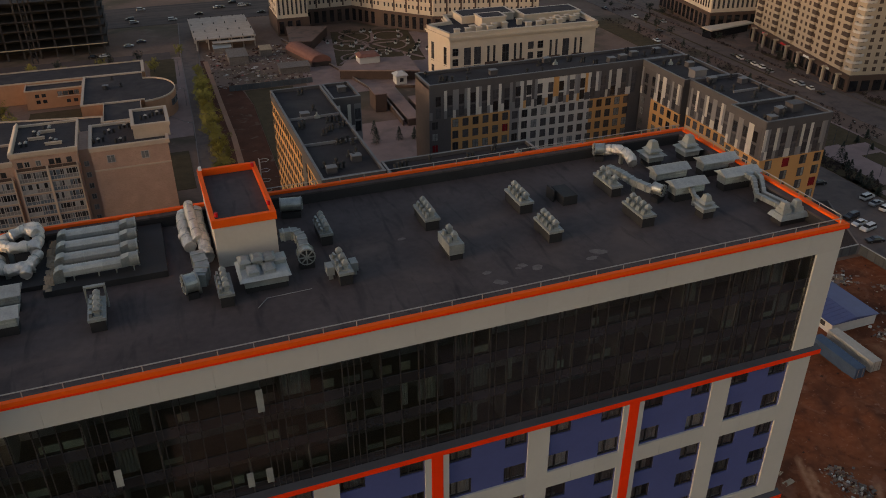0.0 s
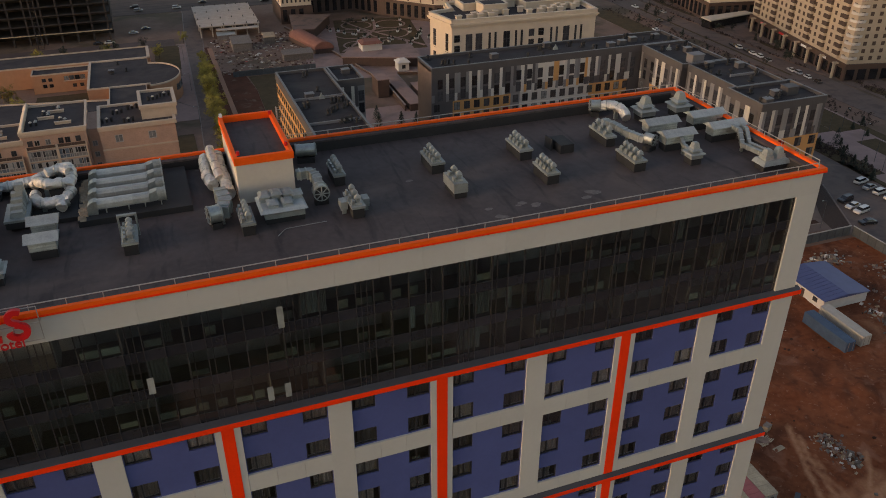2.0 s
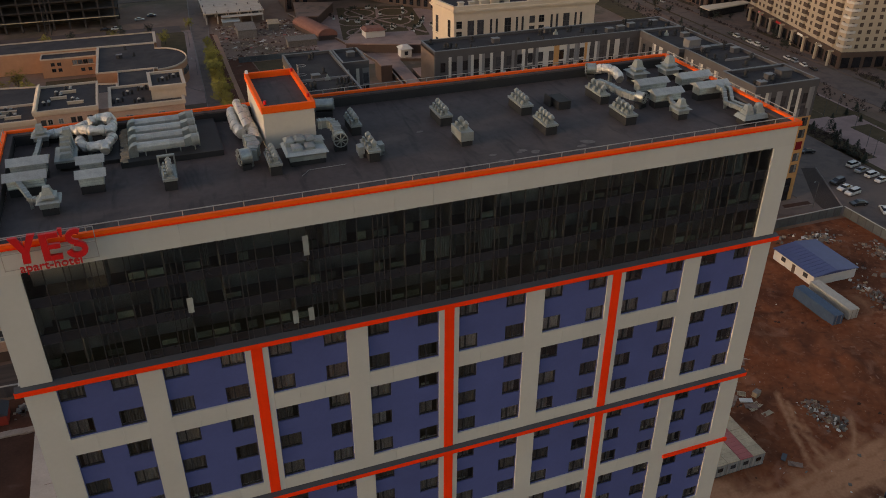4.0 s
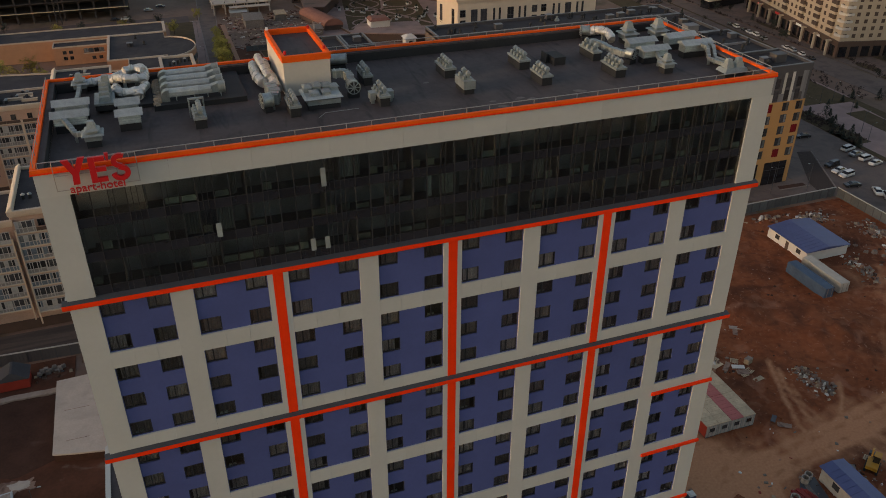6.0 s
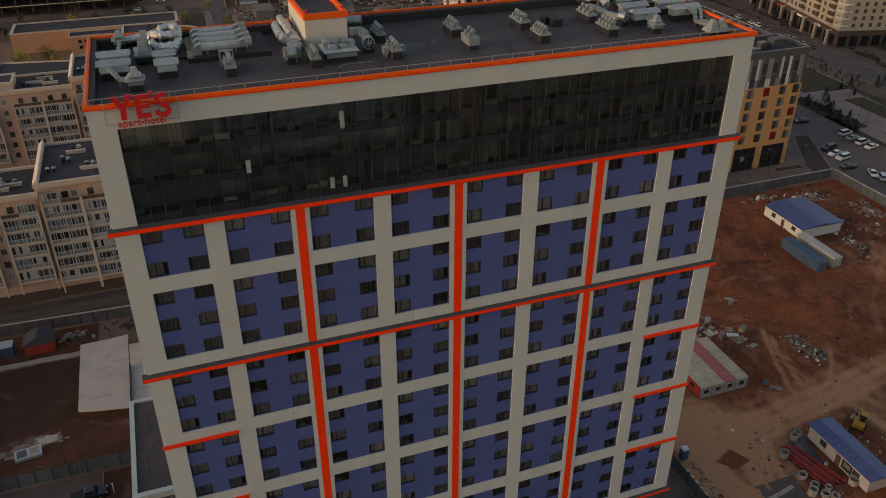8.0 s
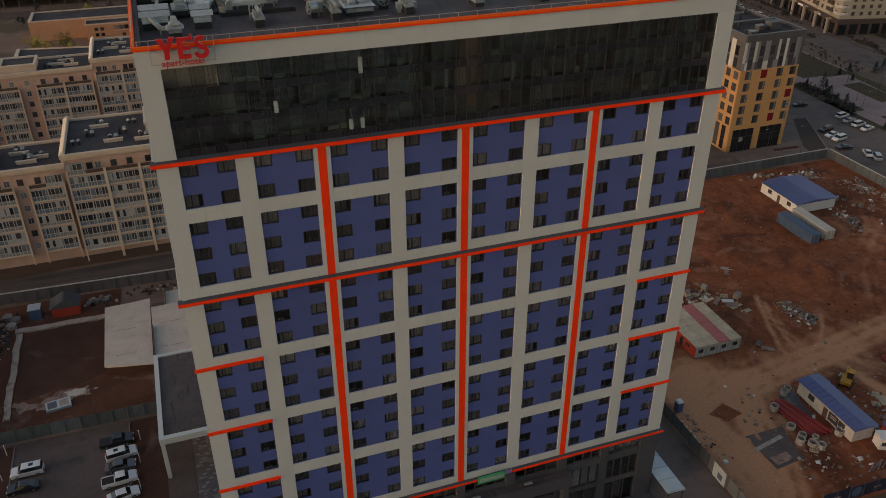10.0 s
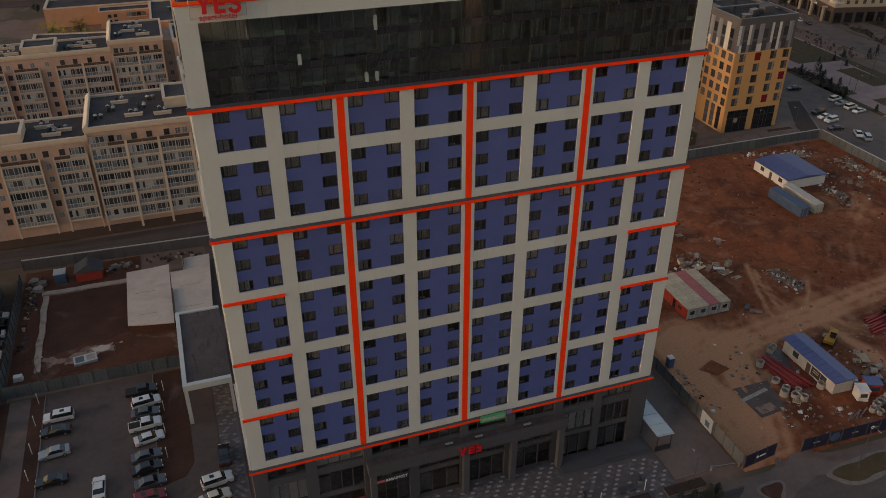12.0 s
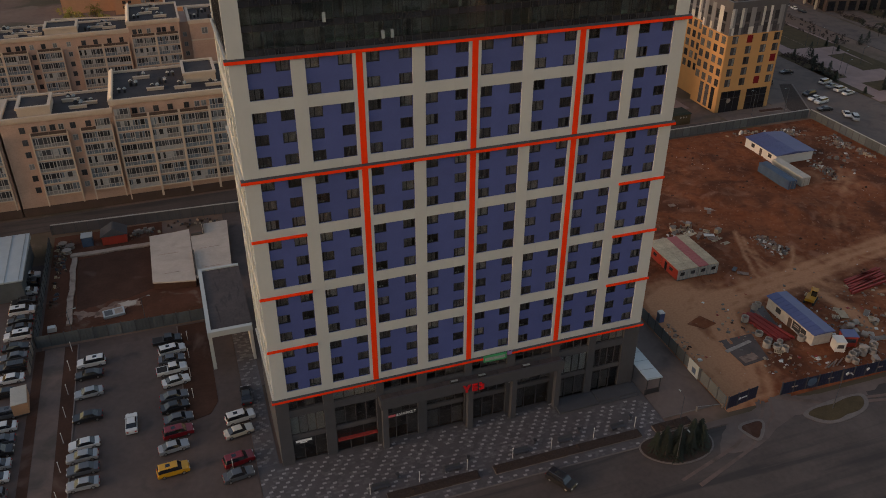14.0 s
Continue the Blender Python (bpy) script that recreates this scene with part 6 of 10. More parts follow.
def loggia_mesh(seed):
    """Glazing of one loggia: a pale frame over a low apron, six sashes, some curtained."""
    rnd = random.Random(seed)
    cuts = [0.0]
    for i in range(5):
        cuts.append(cuts[-1] + rnd.choice((0.55, 0.75, 1.0, 1.25)))
    cuts = [c * LW / cuts[-1] for c in cuts]
    xs = []
    for c in cuts:
        xs += [min(max(0.0, c - 0.055), LW - 0.11), min(max(0.11, c + 0.055), LW)]
    sill = rnd.choice((0.7, 0.85, 0.95))
    fr = Geo().lattice(xs, [0, 0.07, sill, sill + 0.12, LH - 0.1, LH], lambda i, j: i % 2 == 1 and j in (1, 3), -0.07, 0.06)
    tone = rnd.choice((("farpane", "lpale", "loggiapane"), ("farpane", "farpane", "lblue"), ("farpane", "lpale", "lblue"), ("lred", "farpane", "loggiapane"), ("farpane", "lpale", "lblue"), ("loggiapane", "farpane", "lpale"), ("farpane", "lblue", "farpane"), ("farpane", "farpane", "loggiapane"), ("farpane", "loggiapane", "lblue"), ("lred", "farpane", "farpane")))
    ap = rnd.choice(("lapron", "lapron", "lblue", "lapron", "lpale"))
    gx = [min(max(0.03, c), LW - 0.03) for c in cuts]
    gl = Geo().lattice(gx, [0.03, sill + 0.05, LH - 0.04], lambda i, j: False, 0.0, 0.03)
    keys = list(dict.fromkeys(tone)) + [ap]
    pick = [keys.index(rnd.choice(tone)) for _ in range(5)]
    both = Geo().add(fr.v, fr.f).add(gl.v, gl.f)
    me = both.mesh("loggia", M["loggia"])
    for k in keys:
        me.materials.append(M[k])
    ids = []
    for i, p in enumerate(me.polygons):
        if i < len(fr.f):
            ids.append(0)
        else:
            ids.append(len(keys) if p.center.z < sill + 0.04 else 1 + pick[max(0, min(4, sum(c < p.center.x for c in cuts) - 1))])
    me.polygons.foreach_set("material_index", ids)
    return me


LOGS = [loggia_mesh(k) for k in range(26)]
BWF = Geo().lattice([0, 0.1, 0.55, 0.62, 1.1, 1.2], [0, 0.1, 1.35, 1.45], lambda i, j: i in (1, 3) and j == 1, -0.05, 0.06)
BW = multi("window", [(BWF, M["frame"]), (Geo().box(0.05, -0.02, 0.05, 1.15, 0.03, 1.4), M["farpane"])])
BW2 = multi("window", [(BWF, M["loggia"]), (Geo().box(0.05, -0.02, 0.05, 1.15, 0.03, 1.4), M["loggiapane"])])


CHIMNEY = {k: multi("flue", [(Geo().tube([(0, 0, 0), (0, 0, 0.85)], 0.3, 8), M["curb"]), (Geo().tube([(0, 0, 0.85), (0, 0, 1.0), (0, 0, 1.25)], [0.40, 0.46, 0.14], 8), M[k])]) for k in ("contwhite", "zincpale", "curb")}


def beige_block(x0, x1, y0, y1, top, label, seed, pattern, pent=None, ridge=False):
    """pattern: widths of the bays from the right-hand end; a positive width is a glazed bay, a negative one plain wall."""
    o = thing("apartment_block", label, "building", "beige blocks")
    rnd = random.Random(seed)
    part("body", Geo().box(x0, y0, 0, x1, y1, top), M["beige"], o)
    part("roof", Geo().box(x0 + 0.1, y0 + 0.1, top, x1 - 0.1, y1 - 0.1, top + 0.03), M["roofgrey"], o)
    for b in ((x0 - 0.3, y0 - 0.55, x1 + 0.3, y0 + 0.1), (x0 - 0.3, y1 - 0.3, x1 + 0.3, y1 + 0.3), (x0 - 0.3, y0 + 0.1, x0 + 0.75, y1 - 0.3), (x1 - 0.25, y0 + 0.1, x1 + 0.3, y1 - 0.3)):
        part("cornice", Geo().box(b[0], b[1], top - 0.35, b[2], b[3], top + 0.55), M["beigelight"], o)
    part("frieze", Geo().box(x0 - 0.15, y0 - 0.3, top - 0.75, x1 + 0.15, y0 - 0.002, top - 0.352), M["beigelight"], o)
    if ridge:
        part("ridge", Geo().prism([(x0 - 0.32, y0 - 0.56), (x0 + 0.78, y0 - 0.56), (x0 + 0.78, y1 + 0.32), (x0 - 0.32, y1 + 0.32)], top + 0.552, top + 0.6).hexa([(x0 - 0.32, y0 - 0.56, top + 0.6), (x0 + 0.78, y0 - 0.56, top + 0.6), (x0 + 0.78, y1 + 0.32, top + 0.6), (x0 - 0.32, y1 + 0.32, top + 0.6)], [(x0 + 0.55, y0 - 0.3, top + 1.35), (x0 + 0.72, y0 - 0.3, top + 1.35), (x0 + 0.72, y1, top + 1.35), (x0 + 0.55, y1, top + 1.35)]), M["ivory"], o, "pale sloped ridge along the roof edge")
    floors = int((top - 3.4) / 3.0)
    zlow = top - 1.1 - 3.0 * floors
    right = x1 - 0.4
    i = 0
    while right > x0 + 3 and i < 40:
        wid = pattern[i % len(pattern)]
        i += 1
        w = min(abs(wid), right - x0 - 0.3)
        bx = right - w
        right = bx
        if wid < 0:
            for k in range(floors):
                place("window", BW if rnd.random() < 0.6 else BW2, o, Matrix.Translation((bx + w / 2 - 0.6, y0, zlow + 3.0 * k + 0.75)))
            continue
        if w < 3:
            continue
        nh = max(1, round((w - 0.5) / LW))
        sx = (w - 0.5) / nh / LW
        zt = zlow + 3.0 * (floors - 1)
        part("bay", Geo().box(bx, y0 - 0.75, zlow - 0.5, bx + w, y0 - 0.002, zt), M["beige"], o)
        for a in (bx, right + w - 0.25):
            part("bay_pier", Geo().box(a, y0 - 1.12, zlow - 2.6, a + 0.25, y0 - 0.752, zt + 0.95), M["beigelight"], o)
        for k in range(floors):
            z = zlow + 3.0 * k
            part("slab_edge", Geo().box(bx + 0.252, y0 - 1.05, z - 0.06, bx + w - 0.252, y0 - 0.752 if k < floors - 1 else y0 - 0.003, z + 0.16), M["beigelight"], o)
            topmost = k == floors - 1
            for j in range(nh):
                lx = bx + 0.25 + j * LW * sx
                if topmost and rnd.random() < 0.78:
                    for f in (0.1, 0.58) if rnd.random() < 0.5 else (0.35,):
                        place("window", BW2 if rnd.random() < 0.4 else BW, o, Matrix.Translation((lx + LW * sx * f, y0, z + 0.75)))
                    part("balcony_rail", Geo().box(lx + 0.02, y0 - 1.0, z + 0.225, lx + LW * sx - 0.02, y0 - 0.95, z + 0.95), M["brown"], o)
                else:
                    place("loggia", LOGS[rnd.randrange(26)], o, Matrix.Translation((lx, y0 - 0.9, z + 0.16)) @ Matrix.Diagonal((sx, 1, 1, 1)))
    part("plinth", Geo().box(x0 - 0.05, y0 - 0.12, 0, x1 + 0.05, y0 - 0.003, 2.2), M["brown"], o)
    if pent:
        a, b, c, d, h = pent
        part("penthouse", Geo().box(a, b, top + 0.03, c, d, top + h), M["beigelight"], o)
        part("penthouse_roof", Geo().box(a + 0.5, b + 0.5, top + h, c - 0.5, d - 0.5, top + h + 0.02), M["roofgrey"], o)
        for q in ((a - 0.2, b - 0.2, c + 0.2, b + 0.48), (a - 0.2, d - 0.48, c + 0.2, d + 0.2), (a - 0.2, b + 0.48, a + 0.48, d - 0.48), (c - 0.48, b + 0.48, c + 0.2, d - 0.48)):
            part("penthouse_rim", Geo().box(q[0], q[1], top + h - 0.2, q[2], q[3], top + h + 0.4), M["beigelight"], o)
    for k in range(int((x1 - x0 - 4) / 2.3)):
        x, y = x0 + 3.0 + k * 2.3 + rnd.uniform(-0.6, 0.6), y0 + (y1 - y0) * (0.22 + 0.22 * (k % 3)) + rnd.uniform(-0.8, 0.8)
        if pent and pent[0] - 2 < x < pent[2] + 2 and pent[1] - 3 < y < pent[3] + 1:
            continue
        c = thing("chimney_group", "rooftop chimney group with pale round cowls", "chimney", "chimney groups", at=(x, y, top + 0.03))
        if rnd.random() < 0.7:
            part("wall", Geo().box(-1.9, -0.22, 0, 1.9, 0.22, 0.6).box(-2.0, -0.34, 0.6, 2.0, 0.34, 0.74), M["beigelight"], c)
        turn_ = rnd.uniform(0.6, 1.4)
        for j in range(rnd.randint(2, 5)):
            px_, py_ = (j % 2) * 1.2 - 0.6, 0.9 + (j // 2) * turn_
            place("flue", CHIMNEY["contwhite" if (j + k) % 5 == 0 else ("zincpale" if j % 2 else "curb")], c, Matrix.Translation((px_, py_, 0)))
    return o


beige_block(-76, -42.9, 99.5, 113, 24.2, "beige apartment block with glazed loggias", 40, (7.0, -2.6, 8.2, -2.8))
beige_block(-42.4, -18.62, 99.5, 113, 24.2, "beige apartment block with glazed loggias and a roof box", 41, (7.0, -2.6, 8.0, -2.8), pent=(-38.3, 100.6, -31.4, 109, 2.0))
beige_block(-18.6, 12.0, 99.5, 120, 26.0, "taller beige apartment block with glazed loggias", 42, (8.6, 6.9, 6.9, 7.8), pent=(-1.5, 107, 6.0, 117, 2.2), ridge=True)
beige_block(-80, -16.85, 163.6, 176, 23.6, "rear beige apartment block with glazed loggias", 43, (7.4, 7.2, -4.2, 6.8, -2.4, 7.0), pent=(-40, 165, -31, 173, 1.8))
beige_block(-16.8, -1.9, 163.4, 183, 25.6, "taller rear beige apartment block", 44, (6.9, 7.0), ridge=True)
b5 = thing("apartment_block", "plain beige end block with a roof box", "building", "beige blocks")
part("body", Geo().box(1.0, 163.6, 0, 19.4, 180, 24.4), M["beige"], b5)
for b in ((0.7, 163.2, 19.8, 164.0), (0.7, 179.6, 19.8, 180.4), (0.7, 164.0, 1.5, 179.6), (19.0, 164.0, 19.8, 179.6)):
    part("cornice", Geo().box(b[0], b[1], 23.9, b[2], b[3], 25.0), M["beigelight"], b5)
part("roof", Geo().box(1.51, 164.01, 24.4, 18.99, 179.59, 24.45), M["roofgrey"], b5)
part("recess", Geo().box(-1.86, 166.0, 0, 0.98, 179, 24.0), M["beige"], b5)
part("string_course", Geo().box(0.95, 163.42, 18.6, 19.45, 163.596, 19.0), M["beigelight"], b5)
for k in range(7):
    place("window", BW2, b5, Matrix.Translation((-1.2, 166.0, 1.4 + 3.0 * k)))
part("penthouse", Geo().box(11.6, 167.0, 24.45, 20.4, 179.3, 27.6), M["beigelight"], b5)
part("penthouse_roof", Geo().box(12.2, 167.6, 27.6, 19.8, 178.7, 27.62), M["roofgrey"], b5)
for q in ((11.3, 166.7, 20.7, 167.5), (11.3, 178.8, 20.7, 179.6), (11.3, 167.5, 12.1, 178.8), (19.9, 167.5, 20.7, 178.8)):
    part("penthouse_rim", Geo().box(q[0], q[1], 27.3, q[2], q[3], 28.2), M["beigelight"], b5)
for x in (4.4, 12.5):
    place("window", BW2, b5, Matrix.Translation((x, 163.6, 20.5)) @ Matrix.Diagonal((1.6, 1, 1.4, 1)))

for x, y in ((2.0, 168.0), (4.6, 173.5), (8.4, 176.0), (7.2, 166.5), (14.0, 172.0), (17.0, 174.0)):
    c = thing("chimney_group", "rooftop chimney group with pale round cowls", "chimney", "chimney groups", at=(x, y, 24.45 if x < 11 else 27.62))
    for j in range(3):
        place("flue", CHIMNEY["contwhite" if j == 1 else "curb"], c, Matrix.Translation((j * 1.1, 0.3 * j, 0)))

# school with a rounded wing
sc = thing("school_building", "orange-brick school with dark flat roofs and a rounded wing", "building")
arc = [(7.0 + 11.8 * math.cos(a), 270.0 + 15.0 * math.sin(a)) for a in [(-90 + 180 * i / 14) * math.pi / 180 for i in range(15)]]
SCH = [rect(-60, 293.5, 8.2, 310), [(-15.5, 257.5), (7.0, 257.5)] + [(7.0, 255.0)] + arc[1:-1] + [(7.0, 285.0), (7.0, 293.45), (-15.5, 293.45)], rect(-7.6, 237.2, 5.6, 257.45), [(-60, 218), (5.6, 218), (5.6, 237.15), (-7.7, 237.19), (-7.7, 243.5), (-42.6, 250.0), (-60, 253.0)], rect(-37.0, 285.5, -15.6, 293.45)]
for i, p in enumerate(SCH):
    z = 8.2 if i < 4 else 7.2
    part("body", Geo().prism(p, 0, z), M["brickorange"], sc)
    cx, cy = sum(q[0] for q in p) / len(p), sum(q[1] for q in p) / len(p)
    inner = [(cx + (x - cx) * 0.965, cy + (y - cy) * 0.965) for x, y in p]
    n = len(p)
    part("coping", Geo().add([(x, y, zz) for zz in (z, z + 0.55) for x, y in p] + [(x, y, zz) for zz in (z, z + 0.55) for x, y in inner],
         [(k, (k + 1) % n, n + (k + 1) % n, n + k) for k in range(n)] + [(n + k, n + (k + 1) % n, 3 * n + (k + 1) % n, 3 * n + k) for k in range(n)] + [(2 * n + k, 3 * n + k, 3 * n + (k + 1) % n, 2 * n + (k + 1) % n) for k in range(n)]), M["beigelight"], sc, "pale coping")
    part("roof", Geo().prism(inner, z, z + 0.03), M["roofgrey"], sc)
for x0, z in ((-33.4, 4.6), (-31.0, 4.6), (-33.4, 2.2), (-31.0, 2.2), (-22.5, 1.6), (-19.8, 1.6)):
    place("window", FWINA, sc, Matrix.Translation((x0, 285.5, z)) @ Matrix.Diagonal((0.8, 1, 0.62, 1)))
for x0 in (-25.2, -23.2, -21.2, -19.2):
    place("window", FWINB, sc, Matrix.Translation((x0, 285.5, 4.6)) @ Matrix.Diagonal((0.98, 1, 0.8, 1)))
part("window_sill", Geo().box(-25.5, 285.1, 4.2, -17.0, 285.496, 4.5), M["beigelight"], sc)
for k in range(7):
    place("window", FWINB, sc, Matrix.Translation((-14 + k * 2.6, 293.5, 4.6)) @ Matrix.Diagonal((1.25, 1, 0.8, 1)))
for k in range(9):
    a = radians(-32 + 11 * k)
    place("window", FWINB, sc, pose(7.0 + 11.85 * math.cos(a), 270.0 + 15.05 * math.sin(a), 3.6, 0, 0, math.degrees(a) + 90) @ Matrix.Translation((-0.9, 0, 0)) @ Matrix.Diagonal((1.1, 1, 1.1, 1)))
rooftop_clutter(sc, -10, 262, 4, 288, 8.23, 4, 51)

# ivory block with tall windows
iv = thing("office_block", "ivory block with tall dark windows and a broad cornice", "building")
IVORY, IZ = [(117.5, 226.4), (177.4, 224.6), (179.0, 252.0), (125.0, 254.0), (123.6, 243.6), (114.1, 241.9)], 29.2
part("body", Geo().prism(IVORY, 0, IZ), M["ivory"], iv)
part("roof", Geo().prism(shrink(IVORY, 1.6), IZ, IZ + 0.05), M["roofgrey"], iv)


def wall_frame(p, q):
    d = Vector((q[0] - p[0], q[1] - p[1]))
    return pose(p[0], p[1], 0, 0, 0, math.degrees(math.atan2(d.y, d.x))), d.length


for p, q in zip(IVORY, IVORY[1:] + IVORY[:1]):
    m, ln = wall_frame(p, q)
    place("cornice", Geo().box(-0.5, -0.55, IZ - 1.5, ln + 0.5, 0.0, IZ - 0.9).box(-0.9, -0.95, IZ - 0.9, ln + 0.9, 0.5, IZ - 0.25).box(-0.4, -0.4, IZ - 0.25, ln + 0.4, 0.45, IZ + 0.95).box(-0.55, -0.6, IZ + 0.95, ln + 0.55, 0.6, IZ + 1.25).mesh("cornice", M["ivory"]), iv, m)
    place("string_course", Geo().box(-0.12, -0.14, IZ - 11.6, ln + 0.12, 0.0, IZ - 11.2).mesh("string_course", M["ivory"]), iv, m)


def ivory_window(m, x, z, w, h, rail=False):
    f = Geo().lattice([0, 0.12, w / 2 - 0.05, w / 2 + 0.05, w - 0.12, w], [0, 0.12, h * 0.55, h * 0.55 + 0.3, h - 0.12, h], lambda i, j: i in (1, 3) and j in (1, 3), -0.05, 0.08)
    place("window", multi("window", [(f, M["frame"]), (Geo().box(0.05, -0.02, 0.05, w - 0.05, 0.03, h - 0.05), M["ochrepane"])]), iv, m @ Matrix.Translation((x, 0, z)))


m, ln = wall_frame(IVORY[0], IVORY[1])
top = IZ - 4.6
for f, kind in ((0.035, "square"), (0.115, "tall"), (0.182, "tall"), (0.275, "slim"), (0.372, "tall"), (0.457, "slim"), (0.545, "square"), (0.612, "square"), (0.705, "slim"), (0.792, "tall"), (0.880, "slim")):
    x = f * ln
    if kind == "square":
        for k in range(6):
            ivory_window(m, x - 1.15, top - 2.8 - 4.0 * k, 2.3, 2.8)
        continue
    for k in range(2):
        zt = top - 11.2 * k
        if kind == "tall":
            ivory_window(m, x - 1.35, zt - 7.2, 2.7, 7.2)
            ivory_window(m, x - 1.35, zt - 10.6, 2.7, 2.0)
        else:
            for dx in (-1.65, 0.75):
                ivory_window(m, x + dx, zt - 7.0, 0.9, 7.0)
                ivory_window(m, x + dx, zt - 10.5, 0.9, 1.8)
            place("balcony_rail", Geo().box(x - 2.7, -0.5, zt - 7.0, x + 2.7, -0.42, zt - 6.0).mesh("balcony_rail", M["brown"]), iv, m)
m, ln = wall_frame(IVORY[5], IVORY[0])
for x in (2.4, 11.4):
    ivory_window(m, x, top - 7.2, 2.0, 7.2)
    for k in range(4):
        ivory_window(m, x, top - 11.4 - 4.0 * k, 2.0, 2.6)
for b in ((133, 233.5, 143, 241, 3.6), (152, 236, 176, 246, 2.6), (128, 242, 150, 252, 2.6)):
    part("attic", Geo().box(b[0], b[1], IZ + 0.05, b[2], b[3], IZ + b[4]).box(b[0] - 0.4, b[1] - 0.4, IZ + b[4], b[2] + 0.4, b[3] + 0.4, IZ + b[4] + 0.4), M["ivory"], iv)
    part("attic_roof", Geo().box(b[0] + 0.6, b[1] + 0.6, IZ + b[4] + 0.4, b[2] - 0.6, b[3] - 0.6, IZ + b[4] + 0.44), M["roofgrey"], iv)
for k in range(30):
    x, y = 121 + (k * 7.3) % 54, (228.6, 231.5, 234.0, 247.5)[k % 4]
    if 131.5 < x < 144.5 and 232 < y < 242.5 or y > 240 and (x < 152 or 151 < x < 177.5 and y < 247):
        continue
    o = thing("roof_shaft", "small ivory masonry shaft with a flat cap", "roof vent", "ivory shafts", at=(x, y, IZ + 0.05))
    part("shaft", Geo().box(-1.0, -0.7, 0, 1.0, 0.7, 1.9), M["ivory"], o)
    part("cap", Geo().box(-1.25, -0.95, 1.9, 1.25, 0.95, 2.15), M["ivory"], o)

# far large buildings
def far_face(o, p, q, z0, z1, step, hz, w, h, material="farpane", dz=0.9):
    p, q = Vector(p), Vector(q)
    d = (q - p)
    ln = d.length
    ang = math.degrees(math.atan2(d.y, d.x))
    g = Geo()
    for i in range(int(ln / step)):
        for k in range(int((z1 - z0) / hz)):
            x, z = i * step + (step - w) / 2, z0 + k * hz + dz
            g.box(x, -0.12, z, x + w, 0.05, z + h)
    tagged(place("fenestration", g.mesh("fenestration", M[material]), o, pose(p.x, p.y, 0, 0, 0, ang), "rows of small far windows"), kind="stuff")


big = thing("office_block", "long ivory block with dark vertical windows on a brown base", "building")
part("upper_body", Geo().box(74.2, 359.7, 8.6, 89.6, 386, 46), M["ivory"], big)
part("base", Geo().box(73.7, 359.1, 0, 90.1, 386.4, 8.59), M["brown"], big)
far_face(big, (74.2, 359.7, 0), (89.6, 359.7, 0), 8.8, 46, 2.2, 37, 0.9, 34, dz=1.5)
far_face(big, (74.2, 386, 0), (74.2, 359.7, 0), 8.8, 46, 4.4, 4.0, 1.0, 1.9)
pl = [(90.2, 374.2), (116, 375.6), (128.6, 359), (149, 337.5), (200, 322)]
for a, b in zip(pl, pl[1:]):
    d = Vector((b[0] - a[0], b[1] - a[1])).normalized()
    n = (-d.y * 14, d.x * 14)
    part("upper_body", Geo().prism([a, b, (b[0] + n[0], b[1] + n[1]), (a[0] + n[0], a[1] + n[1])], 8.6, 44), M["ivory"], big)
    part("base", Geo().prism([(a[0] + d.y * 0.6, a[1] - d.x * 0.6), (b[0] + d.y * 0.6, b[1] - d.x * 0.6), (b[0] + n[0], b[1] + n[1]), (a[0] + n[0], a[1] + n[1])], 0, 8.59), M["brown"], big)
    far_face(big, (*a, 0), (*b, 0), 10.0, 43, 2.4, 4.0, 0.85, 1.9)
    ang = math.degrees(math.atan2(d.y, d.x))
    for k in range(int(Vector((b[0] - a[0], b[1] - a[1])).length / 7.2)):
        place("dark_strip", Geo().box(0, -0.2, 9, 0.8, 0.0, 43).mesh("dark_strip", M["brown"]), big, pose(a[0], a[1], 0, 0, 0, ang) @ Matrix.Translation((6.4 + 7.2 * k, 0, 0)))
for a, b in zip(pl, pl[1:]):
    d = Vector((b[0] - a[0], b[1] - a[1])).normalized()
    far_face(big, (a[0] + d.y * 0.6, a[1] - d.x * 0.6, 0), (b[0] + d.y * 0.6, b[1] - d.x * 0.6, 0), 0.3, 8.2, 4.2, 7.5, 2.2, 6.0, "carglass")
far_face(big, (73.7, 359.1, 0), (90.1, 359.1, 0), 0.3, 8.2, 4.2, 7.5, 2.2, 6.0, "carglass")
bb = thing("office_block", "ivory office block with dark vertical strips and arched brown base", "building")
pl = [(288.5, 346), (282.4, 293), (312, 288), (318, 341)]
part("upper_body", Geo().prism(pl, 9, 40), M["ivory"], bb)
part("base", Geo().prism([(287.7, 346.6), (281.6, 292.2), (312.4, 287.4), (318.6, 341.6)], 0, 8.9), M["brown"], bb)
far_face(bb, (288.5, 346, 0), (282.4, 293, 0), 10, 40, 2.6, 8.5, 1.1, 7.0)
far_face(bb, (282.4, 293, 0), (312, 288, 0), 10, 40, 2.6, 8.5, 1.1, 7.0)
far_face(bb, (287.7, 346.6, 0), (281.6, 292.2, 0), 0.3, 8.6, 4.4, 8.0, 2.6, 6.2, "carglass")
far_face(bb, (281.6, 292.2, 0), (312.4, 287.4, 0), 0.3, 8.6, 4.4, 8.0, 2.6, 6.2, "carglass")
part("canopy", Geo().prism([(272.5, 277), (302, 283), (301, 288), (272.5, 285)], 4.2, 4.8), M["ivory"], bb, "long pale flat canopy")
